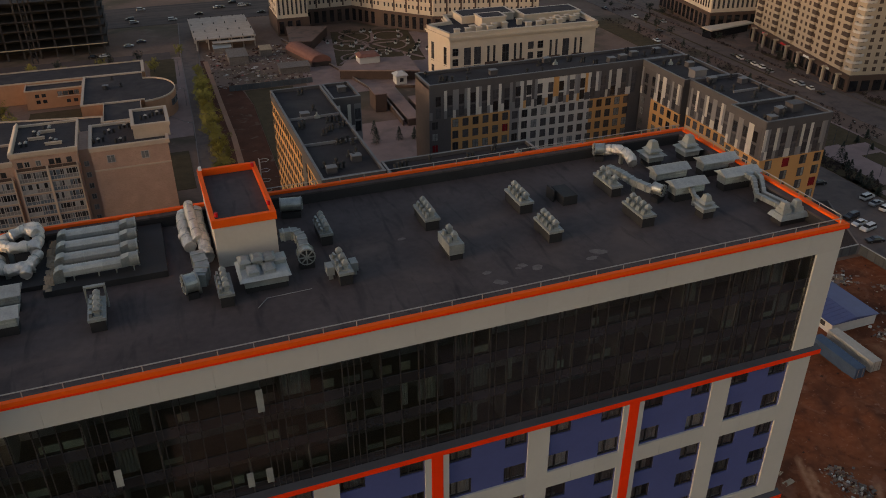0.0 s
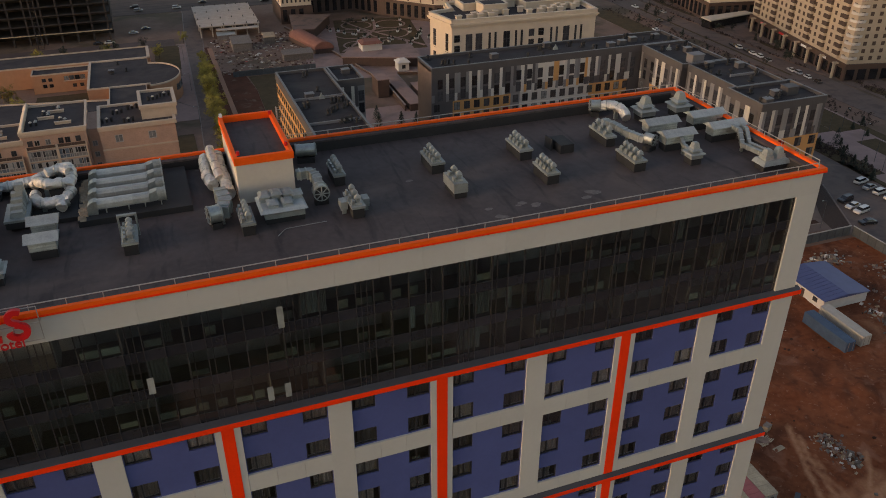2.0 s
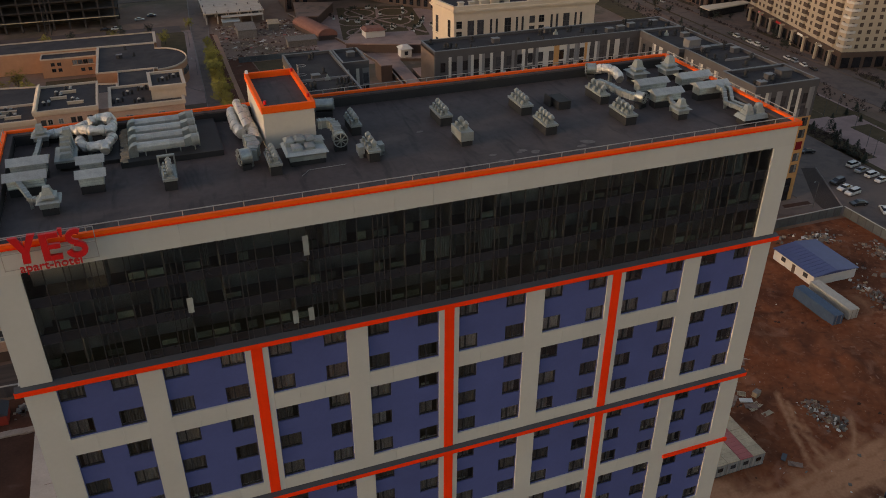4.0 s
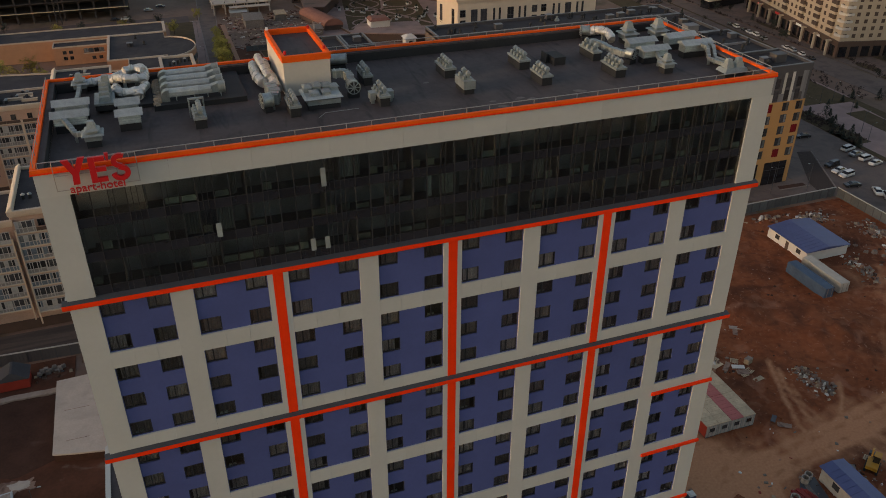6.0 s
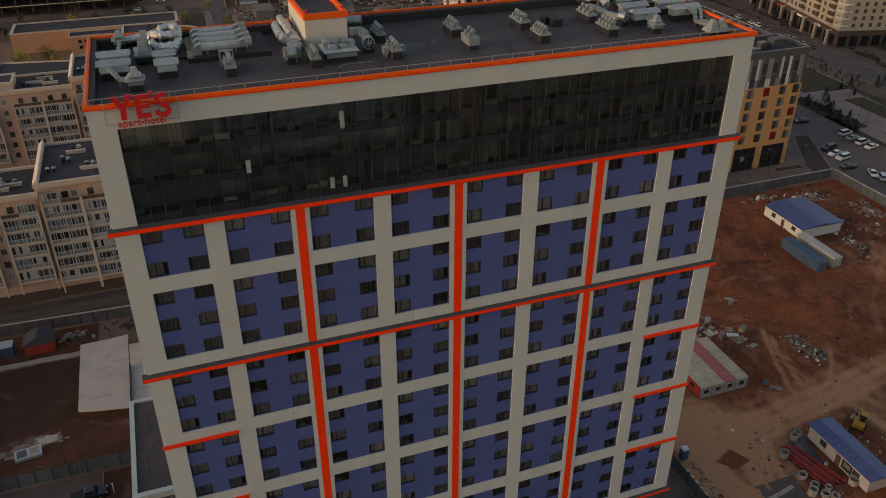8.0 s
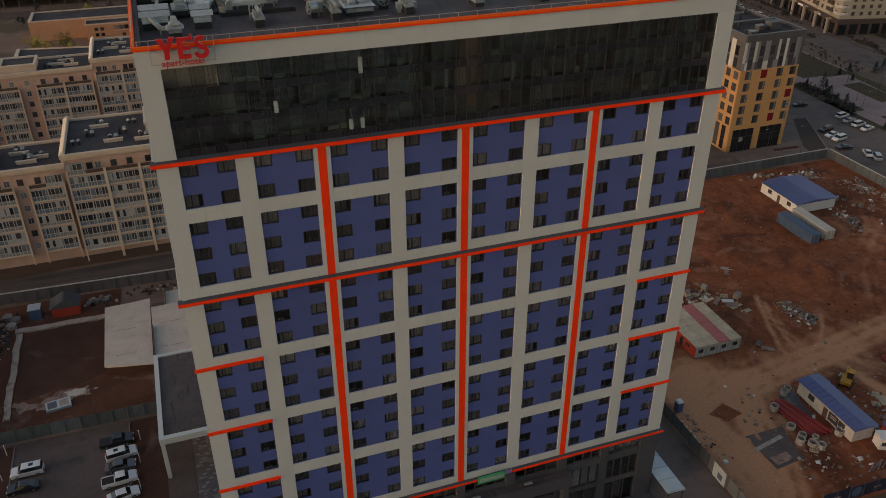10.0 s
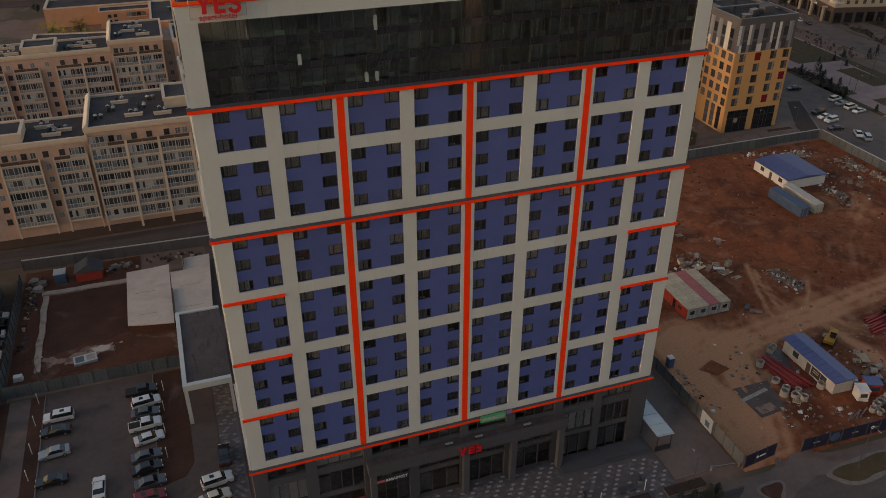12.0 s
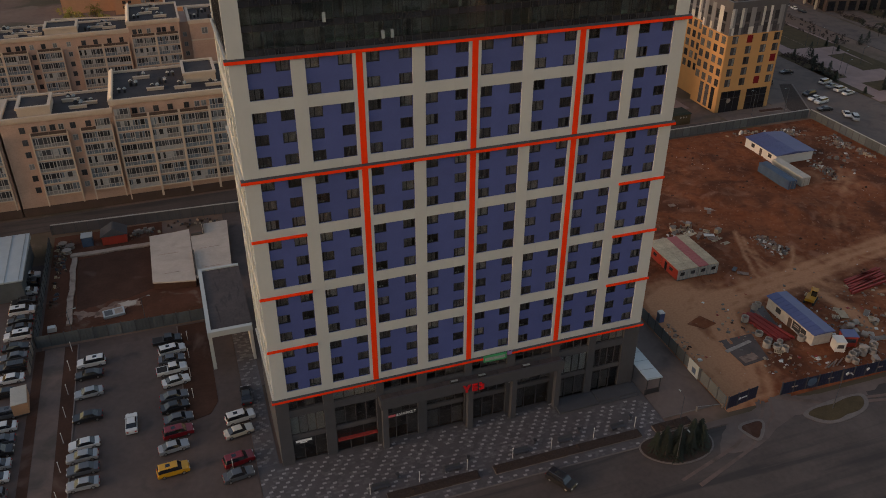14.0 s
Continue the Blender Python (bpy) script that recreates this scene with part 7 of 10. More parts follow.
part("canopy_wall", Geo().prism([(274, 279), (300, 284.5), (299, 287.5), (273, 284.5)], 0, 4.19), M["carglass"], bb)
rb = thing("apartment_tower", "tall sand-coloured apartment block with balconies and a dark shop base", "building")
TX, TY = -13.5, -5.5
pl = [(x + TX, y + TY) for x, y in ((307.5, 279), (291.0, 197.5), (326, 190), (343, 272))]
part("upper_body", Geo().prism(pl, 7.0, 48), M["sand"], rb)
part("shop_base", Geo().prism([(x + TX, y + TY) for x, y in ((306.6, 279.6), (290.2, 196.8), (326.4, 189.4), (343.6, 272.6))], 0, 6.99), M["brown"], rb)
far_face(rb, (306.6 + TX, 279.6 + TY, 0), (290.2 + TX, 196.8 + TY, 0), 0.2, 6.8, 5.2, 6.4, 3.6, 4.4, "carglass", 0.3)
far_face(rb, (290.2 + TX, 196.8 + TY, 0), (326.4 + TX, 189.4 + TY, 0), 0.2, 6.8, 5.2, 6.4, 3.6, 4.4, "carglass", 0.3)
far_face(rb, (*pl[0], 0), (*pl[1], 0), 7.6, 48, 3.9, 3.0, 1.5, 1.6, "brownpane")
far_face(rb, (*pl[1], 0), (*pl[2], 0), 7.6, 48, 3.9, 3.0, 1.5, 1.6, "brownpane")
d = Vector((291 - 307.5, 197.5 - 279, 0)).normalized()
ang = math.degrees(math.atan2(d.y, d.x))
bal = multi("balcony", [(Geo().box(0, -1.2, 0, 3.2, -0.01, 1.1), M["sand"]), (Geo().box(0.1, -1.1, 1.1, 3.1, -0.01, 2.9), M["brownpane"])])
for s in (4, 19, 34, 49, 62, 74):
    for k in range(1, 13):
        place("balcony", bal, rb, pose(307.5 + TX, 279 + TY, 0, 0, 0, ang) @ Matrix.Translation((s, 0, 4.8 + 3 * k)))
for k in range(1, 14):
    place("balcony", Geo().tube([(0, 0, 0), (0, 0, 1.0)], 3.2, 14).mesh("balcony", M["palegrey"]), rb, Matrix.Translation((293.5 + TX, 199.5 + TY, 5.8 + 3 * k)))
for i, s in enumerate((12, 30, 50, 66)):
    place("shop_sign", Geo().box(0, -0.25, 5.4, 4.5, -0.125, 6.3).mesh("shop_sign", M[("signpink", "signred", "signwhite", "signwhite")[i]]), rb, pose(306.6 + TX, 279.6 + TY, 0, 0, 0, ang) @ Matrix.Translation((s, 0, 0)), "plain coloured shop sign")

for k in range(8):
    place("column", Geo().box(0, -2.0, 0, 0.9, -1.2, 6.2).box(-0.3, -2.2, 6.2, 1.2, -0.14, 6.7).mesh("column", M["sand"]), rb, pose(306.6 + TX, 279.6 + TY, 0, 0, 0, ang) @ Matrix.Translation((6 + 10.4 * k, 0, 0)))

# concrete skeleton and slab under construction
sk = thing("concrete_skeleton", "concrete frame under construction, its shade painted dark", "building")
for k in range(6):
    part("floor", Geo().box(-130, 359, 4.6 + 4.2 * k, -7, 400, 5.0 + 4.2 * k), M["shadeconc"], sk)
    part("edge_board", Geo().box(-130, 358.7, 4.7 + 4.2 * k, -7 - 6 * (k % 3), 358.98, 5.1 + 4.2 * k), M["timber" if k < 1 else "shadeconc"], sk, "formwork edge board")
for i in range(18):
    part("column", Geo().box(-128 + i * 7, 359.4, 0, -127.2 + i * 7, 360.2, 30), M["shadeconc"], sk)
part("back_wall", Geo().box(-130, 372, 0, -7, 373, 29), M["shadeconc"], sk)
cr = thing("tower_crane", "steel lattice crane mast beside the concrete frame", "crane")
g = Geo()
for sx in (0, 2.2):
    for sy in (0, 2.2):
        g.tube([(-40 + sx, 352 + sy, 0), (-40 + sx, 352 + sy, 60)], 0.16, 5)
for k in range(24):
    z, s = k * 2.5, k % 2 * 2.2
    g.tube([(-40 + s, 352, z), (-37.8 - s, 352, z + 2.5)], 0.1, 4).tube([(-40, 352 + s, z), (-40, 354.2 - s, z + 2.5)], 0.1, 4).tube([(-40, 352, z), (-37.8, 352, z)], 0.1, 4)
part("mast", g, M["shadeconc"], cr)
us = thing("unfinished_slab", "pale unfinished concrete storey on columns", "building")
part("slab", Geo().box(32, 346, 5.0, 61, 389, 5.5), M["concrete"], us)
part("slab_edge", Geo().box(40, 342, 3.9, 60, 345.9, 4.2), M["concrete"], us)
for i in range(6):
    for y in (347, 360, 374, 388):
        part("column", Geo().box(32.5 + i * 5.5, y - 0.3, 0, 33.1 + i * 5.5, y + 0.3, 4.99), M["concrete"], us)
        part("starter_bars", Geo().box(32.6 + i * 5.5, y - 0.2, 5.51, 33.0 + i * 5.5, y + 0.2, 6.3), M["darkconc"], us)
# dark sheet painted as the shade under the slab
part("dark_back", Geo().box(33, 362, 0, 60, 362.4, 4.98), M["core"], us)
# works yard sheds
for x, y, w, l, h, k in ((44.5, 317, 8.5, 12, 4.0, "scrap"), (60, 326, 5, 6, 3.5, "timber"), (64, 296, 13, 6, 3.0, "scrap"), (40, 340, 8, 4, 2.5, "steelroof")):
    o = thing("works_shed", "pale metal-roofed works shed", "shed", "works sheds", at=(x, y, 0))
    part("body", Geo().box(0, 0, 0, w, l, h - 0.3), M["scrap"], o)
    part("roof", Geo().hexa([(-0.3, -0.3, h - 0.3), (w + 0.3, -0.3, h - 0.3), (w + 0.3, l + 0.3, h - 0.3), (-0.3, l + 0.3, h - 0.3)], [(-0.3, -0.3, h - 0.1), (w + 0.3, -0.3, h - 0.1), (w + 0.3, l + 0.3, h + 0.5), (-0.3, l + 0.3, h + 0.5)]), M[k], o)
# precinct: low roofs, vault, garden
gp = thing("pavilion", "long low building with a broad flat brown roof", "building")
part("body", Geo().prism([(87, 281), (118.5, 269), (120, 289.5), (94, 293)], 0, 3.8), M["brown"], gp)
part("roof", Geo().prism([(86.3, 280.4), (119, 268), (120.8, 290.2), (93.4, 294)], 3.8, 4.3), M["pink"], gp)
part("rotunda", Geo().box(97, 285, 4.3, 106, 292, 7.2), M["panelwhite"], gp, "small white roof house")
part("rotunda_roof", Geo().frustum(101.5, 288.5, 7.2, 5.0, 4.0, 8.3, 3.5, 2.5), M["tile"], gp)
va = thing("vaulted_hall", "small hall under a red barrel vault roof", "building")
prof = [(math.cos(math.pi * k / 10) * 4.5, 2.2 + math.sin(math.pi * k / 10) * 3.2) for k in range(11)]
n = len(prof)
g = Geo().add([(83.5 + a - yy * 0.28, 302 + yy, b) for yy in (0, 26) for a, b in prof], [tuple(range(n)), tuple(range(2 * n - 1, n - 1, -1))] + [(k, (k + 1) % n, n + (k + 1) % n, n + k) for k in range(n)])
part("vault", g, M["tile"], va)
part("body", Geo().prism([(79.2, 302.4), (87.8, 302.4), (80.6, 327.8), (72, 327.8)], 0, 2.3), M["brown"], va)
ga = thing("precinct_block", "low brown building with a flat pinkish roof", "building")
part("body", Geo().prism([(75, 331), (84, 328), (97, 352), (78, 358)], 0, 4.4), M["brown"], ga)
part("roof", Geo().prism([(74.5, 330.4), (84.4, 327.4), (97.6, 352.6), (77.6, 358.8)], 4.4, 4.8), M["walk"], ga)
sheet("garden", [(90, 300), (131, 296), (139, 352), (100, 358)], M["grass"], "dark ornamental garden beds", "garden", 0.02)
for i, (x, y, r) in enumerate(((103, 330, 8), (121, 326, 9), (109, 345, 7), (126, 342, 7), (118, 308, 6), (101, 310, 6))):
    g = Geo()
    for k in range(28):
        a, b = k * 2 * math.pi / 28, (k + 1) * 2 * math.pi / 28
        g.prism([(x + math.cos(a) * r, y + math.sin(a) * r), (x + math.cos(b) * r, y + math.sin(b) * r), (x + math.cos(b) * (r + 0.9), y + math.sin(b) * (r + 0.9)), (x + math.cos(a) * (r + 0.9), y + math.sin(a) * (r + 0.9))], 0.02, 0.06 + 0.004 * i)
    struct("garden_path", g, M["pink"], "ring-shaped pale garden path", "path")
for p in (wavy([(92, 302), (105, 318), (116, 335), (120, 352)], 0.7, 1), wavy([(131, 300), (122, 316), (110, 338), (104, 356)], 0.7, 2), wavy([(95, 336), (112, 330), (134, 330)], 0.7, 5)):
    sheet("garden_path", p, M["pink"], "pale curving garden path", "path", 0.09)
rnd = random.Random(71)
for k in range(40):
    x, y = rnd.uniform(93, 137), rnd.uniform(300, 354)
    o = thing("garden_planter", "white planter with a dark clipped shrub", "planter", "garden planters", at=(x, y, 0.02))
    part("pot", Geo().frustum(0, 0, 0, 0.55, 0.55, 0.75, 0.75, 0.75), M["panelwhite"], o)
    g = Geo()
    for j in range(26):
        a, r, z = rnd.uniform(0, 6.28), rnd.uniform(0.1, 0.6), rnd.uniform(0.8, 1.9)
        r *= 1.25 - (z - 0.8) * 0.7
        g.frustum(math.cos(a) * r, math.sin(a) * r, z - 0.12, 0.16, 0.14, z + 0.16, 0.06, 0.08)
    part("shrub", g, M["leafdark"], o)
for p, q, h in (((96.0, 262.0), (88.0, 300.0), 1.0), ((88.0, 300.0), (74.0, 352.0), 0.9), ((103.5, 219.0), (104.2, 256.0), 2.2), ((96.6, 219.0), (97.2, 252.0), 2.2), ((106.0, 262.0), (118.0, 258.0), 1.0)):
    d = Vector((q[0] - p[0], q[1] - p[1]))
    o = thing("garden_wall", "low brown retaining wall with a pale cap", "wall", "precinct walls", at=(p[0], p[1], 0), turn=math.degrees(math.atan2(d.y, d.x)))
    part("wall", Geo().box(0, 0, 0, d.length, 0.5, h), M["brown"], o)
    part("cap", Geo().box(-0.1, -0.1, h, d.length + 0.1, 0.6, h + 0.16), M["palekerb"], o)
ki = thing("kiosk", "small white kiosk with a hipped roof", "kiosk", at=(110, 268, 0))
part("body", Geo().box(-2.4, -2.4, 0, 2.4, 2.4, 3.6), M["panelwhite"], ki)
part("roof", Geo().frustum(0, 0, 3.6, 3.0, 3.0, 4.8, 1.2, 1.2), M["panelwhite"], ki)
part("window", Geo().box(-0.8, -2.46, 1.0, 0.8, -2.41, 2.6), M["farpane"], ki)
for x, y, w, l, h in ((90.5, 236, 4.5, 9, 7), (98, 218, 5, 36, 2.6), (105, 228, 4.5, 12, 3.2)):
    o = thing("annex", "narrow brown annex with a pale flat roof", "building", "annexes", at=(x, y, 0))
    part("body", Geo().box(0, 0, 0, w, l, h), M["brown"], o)
    part("roof", Geo().box(-0.2, -0.2, h, w + 0.2, l + 0.2, h + 0.3), M["pink"], o)
# made-up ground out of view, there to mottle the reflection in the glass
for p, key, lab in ((rect(-140, -96, 60, -46), "grass", "unseen grass added across the street"), (rect(64, -90, 150, -46), "pink", "unseen paving added across the street"), (rect(-140, -150, 200, -100), "asphalt2", "unseen asphalt added across the street"), (rect(-30, -74, -4, -60), "pitsoil", "unseen soil patch added in the grass"), (rect(10, -90, 40, -70), "track", "unseen pale field added in the grass")):
    sheet("lawn" if key == "grass" else "pavement", p, M[key], lab, "ground", 0.01 if key in ("grass", "asphalt2", "pink") else 0.05)
# made-up blocks behind the viewer, unseen, so that the street is closed and the glass has something to mirror
for i, (x, y, w, h) in enumerate(((-150, -170, 70, 30), (-60, -190, 60, 45), (20, -180, 55, 26), (95, -175, 70, 38), (190, -170, 80, 30), (-230, -60, 40, 28), (-140, 0, 36, 27), (290, -40, 40, 34))):
    o = thing("apartment_block", "unseen apartment block added across the street", "building", "street blocks", at=(x, y, 0))
    part("body", Geo().box(0, 0, 0, w, 18, h), M[("beige", "ivory", "palegrey")[i % 3]], o)
    part("roof", Geo().box(-0.4, -0.4, h, w + 0.4, 18.4, h + 0.6), M["roofgrey"], o)
    for side, yy in ((0, 18.0),):
        for k in range(int(h / 3.2) - 1):
            part("window_band", Geo().box(1.5, yy - 0.03, 2.5 + 3.2 * k, w - 1.5, yy + 0.06, 4.2 + 3.2 * k), M["farpane"], o)

# ---- cars ----
def car_profile(kind):
    # side outline of the body (x along the car, z up), then the glasshouse
    if kind == "sedan":
        return [(-2.3, 0.3), (2.3, 0.3), (2.36, 0.62), (2.2, 0.8), (1.1, 0.95), (-1.5, 0.98), (-2.2, 0.95), (-2.34, 0.6)], [(1.15, 0.95), (0.45, 1.42), (-0.85, 1.45), (-1.6, 0.98)], 1.8
    if kind == "suv":
        return [(-2.35, 0.35), (2.35, 0.35), (2.42, 0.75), (2.25, 1.0), (1.25, 1.12), (-2.2, 1.15), (-2.4, 0.8)], [(1.3, 1.12), (0.65, 1.74), (-1.95, 1.76), (-2.25, 1.15)], 1.92
    if kind == "pickup":
        return [(-2.6, 0.38), (2.6, 0.38), (2.66, 0.8), (2.45, 1.02), (1.45, 1.12), (-0.6, 1.12), (-0.65, 1.05), (-2.6, 1.05)], [(1.4, 1.12), (0.85, 1.74), (-0.35, 1.76), (-0.62, 1.12)], 1.92
    return [(-1.95, 0.3), (1.95, 0.3), (2.0, 0.65), (1.85, 0.85), (0.95, 1.0), (-1.8, 1.02), (-1.98, 0.7)], [(1.0, 1.0), (0.4, 1.48), (-1.3, 1.5), (-1.85, 1.02)], 1.74


def extrude(prof, w0, w1=None, edge=0.1):
    """A side outline swept across the car, drawn in towards the sides by a rounded shoulder."""
    w1 = w0 if w1 is None else w1
    n = len(prof)
    zs = [z for _, z in prof]
    lo, hi = min(zs), max(zs)
    wid = lambda z: w0 + (w1 - w0) * (z - lo) / (hi - lo)
    cx, cz = sum(x for x, _ in prof) / n, (lo + hi) / 2
    rows = []
    for s, k in ((-1, 0.96), (-1, 1.0), (1, 1.0), (1, 0.96)):
        off = 0.0 if k < 1 else edge
        rows.append([(cx + (x - cx) * k, s * (wid(z) / 2 - off), cz + (z - cz) * k) for x, z in prof])
    g = Geo()
    v = [p for r in rows for p in r]
    f = [tuple(range(n)), tuple(range(4 * n - 1, 3 * n - 1, -1))]
    for r in range(3):
        f += [(r * n + i, r * n + (i + 1) % n, (r + 1) * n + (i + 1) % n, (r + 1) * n + i) for i in range(n)]
    return g.add(v, f)


def build_car(kind, paint, label, lights=True):
    body, cab, w = car_profile(kind)
    o = thing("car", label, "car", "parked cars", at=(0, 0, -200))
    part("body", extrude(body, w), CAR[paint], o)
    part("glasshouse", extrude(cab, w - 0.12, w - 0.5, 0.06), M["carglass"], o, "dark car windows")
    (x0, _), (x1, z1), (x2, z2), (x3, _) = cab
    rf = lambda ins, dx, dz: [(x2 - dx, -w / 2 + ins, z2 + dz), (x1 + dx, -w / 2 + ins, z1 + dz), (x1 + dx, w / 2 - ins, z1 + dz), (x2 - dx, w / 2 - ins, z2 + dz)]
    part("roof", Geo().hexa(rf(0.235, 0.10, -0.03), rf(0.33, -0.05, 0.045)), CAR[paint], o)
    if kind == "suv" and lights:
        part("sunroof", Geo().hexa(rf(0.62, -0.95, 0.046), rf(0.63, -0.96, 0.052)), M["carglass"], o)
    for s in (-1, 1) if lights else ():
        part("mirror", Geo().box(x0 - 0.25, s * (w / 2 + 0.02) - 0.08, 0.98, x0 - 0.1, s * (w / 2 + 0.02) + 0.08, 1.1), CAR[paint], o)
    tyre = Geo().tube([(0, -0.11, 0), (0, -0.09, 0), (0, 0.09, 0), (0, 0.11, 0)], [0.28, 0.33, 0.33, 0.28], 14)
    rim = Geo().tube([(0, -0.125, 0), (0, 0.125, 0)], 0.2, 10)
    wheel = tyre.mesh("wheel", M["tyre"]) if lights else multi("wheel", [(tyre, M["tyre"]), (rim, M["rim"])])
    rim_me = rim.mesh("rim", M["rim"])
    L = max(x for x, _ in body)
    for x in (L * 0.6, -L * 0.6):
        for s in (-1, 1):
            q = place("wheel", wheel, o, Matrix.Translation((x, s * (w / 2 - 0.1), 0.33)))
            if lights:
                place("rim", rim_me, q)
    hz = body[2][1]
    for s in (-1, 1) if lights else ():
        part("headlight", Geo().box(L - 0.1, s * (w / 2 - 0.32) - 0.18, hz - 0.02, L + 0.005, s * (w / 2 - 0.32) + 0.18, hz + 0.14), M["lamp"], o)
        part("tail_light", Geo().box(-L - 0.005, s * (w / 2 - 0.28) - 0.15, hz + 0.02, -L + 0.14, s * (w / 2 - 0.28) + 0.15, hz + 0.2), M["taillamp"], o)
    if kind == "pickup":
        part("bed", Geo().box(-2.5, -0.78, 1.051, -0.75, 0.78, 1.06), M["tyre"], o)
    return o


CARS = {}


def car(kind, paint, x, y, heading, z=0.0):
    near = y < 85
    key = (kind, paint, near)
    m = pose(x, y, z, 0, 0, heading)
    kinds = dict(sedan="saloon car", suv="sport utility car", pickup="pickup truck", hatch="small hatchback car")
    if key not in CARS:
        CARS[key] = build_car(kind, paint, "%s %s parked on the asphalt" % (paint, kinds[kind]), near)
        CARS[key].matrix_basis = m
        return CARS[key]
    return copy_thing(CARS[key], m)


S, U, H, PK = "sedan", "suv", "hatch", "pickup"
LOT = [(-27.7, 36.0, U, "white", 180), (-28.0, 32.6, S, "black", 180), (-27.9, 27.5, S, "silver", 185), (-27.9, 21.3, S, "black", 180), (-28.2, 14.8, S, "white", 182), (-28.4, 12.1, S, "silver", 180), (-28.2, 9.2, S, "grey", 180), (-28.1, 6.0, S, "silver", 180),
       (-14.6, 38.4, PK, "black", 0), (-13.9, 35.0, U, "white", 8), (-14.1, 32.4, S, "grey", 0), (-14.2, 29.4, PK, "white", 4), (-13.7, 26.0, S, "white", 10), (-14.2, 22.0, S, "grey", 5), (-14.2, 19.3, S, "black", 8), (-13.8, 16.1, S, "grey", 5), (-14.0, 12.9, U, "red", 5), (-14.9, 9.7, S, "silver", 8), (-15.2, 4.7, U, "yellow", 4),
       (-2.6, 18.3, S, "black", 88), (-4.2, 13.2, U, "white", 8), (-4.8, 10.0, S, "cream", 10), (-5.5, 3.7, U, "red", 10), (-5.9, 0.6, S, "grey", 8)]
for x, y, k, c, h in LOT:
    car(k, c, x, y, h)
tagged(car(S, "white", -21.1, 17.4, 90), "white saloon car driving through the parking lot")
LC = ["white", "black", "white", "black", "white", "black", "black", "white", "black", "grey", "black", "white", "black", "grey", "white", "grey", "black", "silver", "white", "grey"]
for i, y in enumerate((70.4, 66.8, 64.0, 60.5, 57.1, 53.9, 51.1, 48.6, 45.0, 42.0, 38.8, 35.6, 31.8, 26.2, 22.9, 19.8, 17.2, 14.2, 11.3, 7.5)):
    car((S, U, S)[i % 3], LC[i], -41.0, y, 180 if i % 4 else 0)
tagged(car(U, "black", 40.2, -16.5, -60), "black estate car driving on the street")
for i, (x, y, h) in enumerate(((201.9, 115.5, 12), (201.3, 111.7, 12), (201.6, 108.1, 10), (201.8, 104.6, 12), (188.9, 107.8, 190), (188.0, 104.1, 190), (187.9, 101.0, 190), (188.1, 90.0, 60), (188.5, 87.0, 60), (184.6, 95.4, 170), (183.5, 122, 80), (196, 128, 170))):
    car((U, S)[i % 2], ("white", "silver", "white", "white", "black", "white", "white", "white", "silver", "black", "black", "black")[i], x, y, h)
for i, y in enumerate((250, 246, 240, 236, 231, 225, 210, 206, 200, 194)):
    car((S, U, H)[i % 3], ("black", "white", "black", "white", "white", "silver", "white", "silver", "white", "black")[i], 266.5, y, 80)
for i in range(18):
    rnd = random.Random(100 + i)
    car((S, U)[i % 2], rnd.choice(("white", "black", "silver", "grey", "white")), rnd.uniform(-20, 110), rnd.choice((412, 420, 432, 441)), rnd.choice((0, 180)))
for i, (x, y) in enumerate(((262, 330), (258, 300), (270, 315), (256, 352), (247, 285), (-9, 352), (-14, 352), (2, 366), (8, 372), (43, 120))):
    car(S, ("white", "black", "silver", "navy", "white")[i % 5], x, y, 90 if x > 200 else 0)
tr = thing("box_trailer", "worn pale box trailer on the parking lane", "trailer", at=(-38.4, 27.5, 0), turn=6)
part("box", Geo().box(-1.2, -2.4, 0.7, 1.2, 2.4, 2.9), M["brickorange"], tr)
part("lid", Geo().box(-1.25, -2.45, 2.9, 1.25, 2.45, 3.0), M["contwhite"], tr)
for s in (-1, 1):
    part("wheel", Geo().tube([(s * 0.95 - 0.12, 0, 0.36), (s * 0.95 + 0.12, 0, 0.36)], 0.36, 12), M["tyre"], tr)
part("chassis", Geo().box(-1.0, -2.3, 0.45, 1.0, 2.3, 0.7), M["darkgrey"], tr)


# ---- fences ----
def panel_fence(p, q, h, material, step=2.5, label="grey-blue corrugated sheet fence", cap=False):
    p, q = Vector((*p, 0)), Vector((*q, 0))
    d = q - p
    n = max(1, round(d.length / step))
    ang = math.degrees(math.atan2(d.y, d.x))
    o = thing("fence", label, "fence", "site fences", at=(p.x, p.y, 0), turn=ang)
    s = d.length / n
    pts = []
    for i in range(8):
        a, b = i * (s - 0.06) / 8, (i + 1) * (s - 0.06) / 8
        pts += [(a + 0.01, -0.018 if i % 2 else 0.0), (b - 0.02, -0.018 if i % 2 else 0.0)]
    g = Geo().prism(pts + [(x, y + 0.012) for x, y in reversed(pts)], 0.05, h)
    me = g.mesh("sheet", material)
    po = Geo().box(-0.09, -0.08, 0, 0.09, 0.12, h + 0.12).mesh("post", M["darkgrey"])
    for i in range(n):
        place("sheet", me, o, Matrix.Translation((i * s, 0, 0)))
        place("post", po, o, Matrix.Translation((i * s, 0, 0)))
    if cap:
        part("cap_strip", Geo().box(0, -0.14, h + 0.122, d.length, 0.16, h + 0.26), M["loggia"], o, "pale cap strip")
    return o


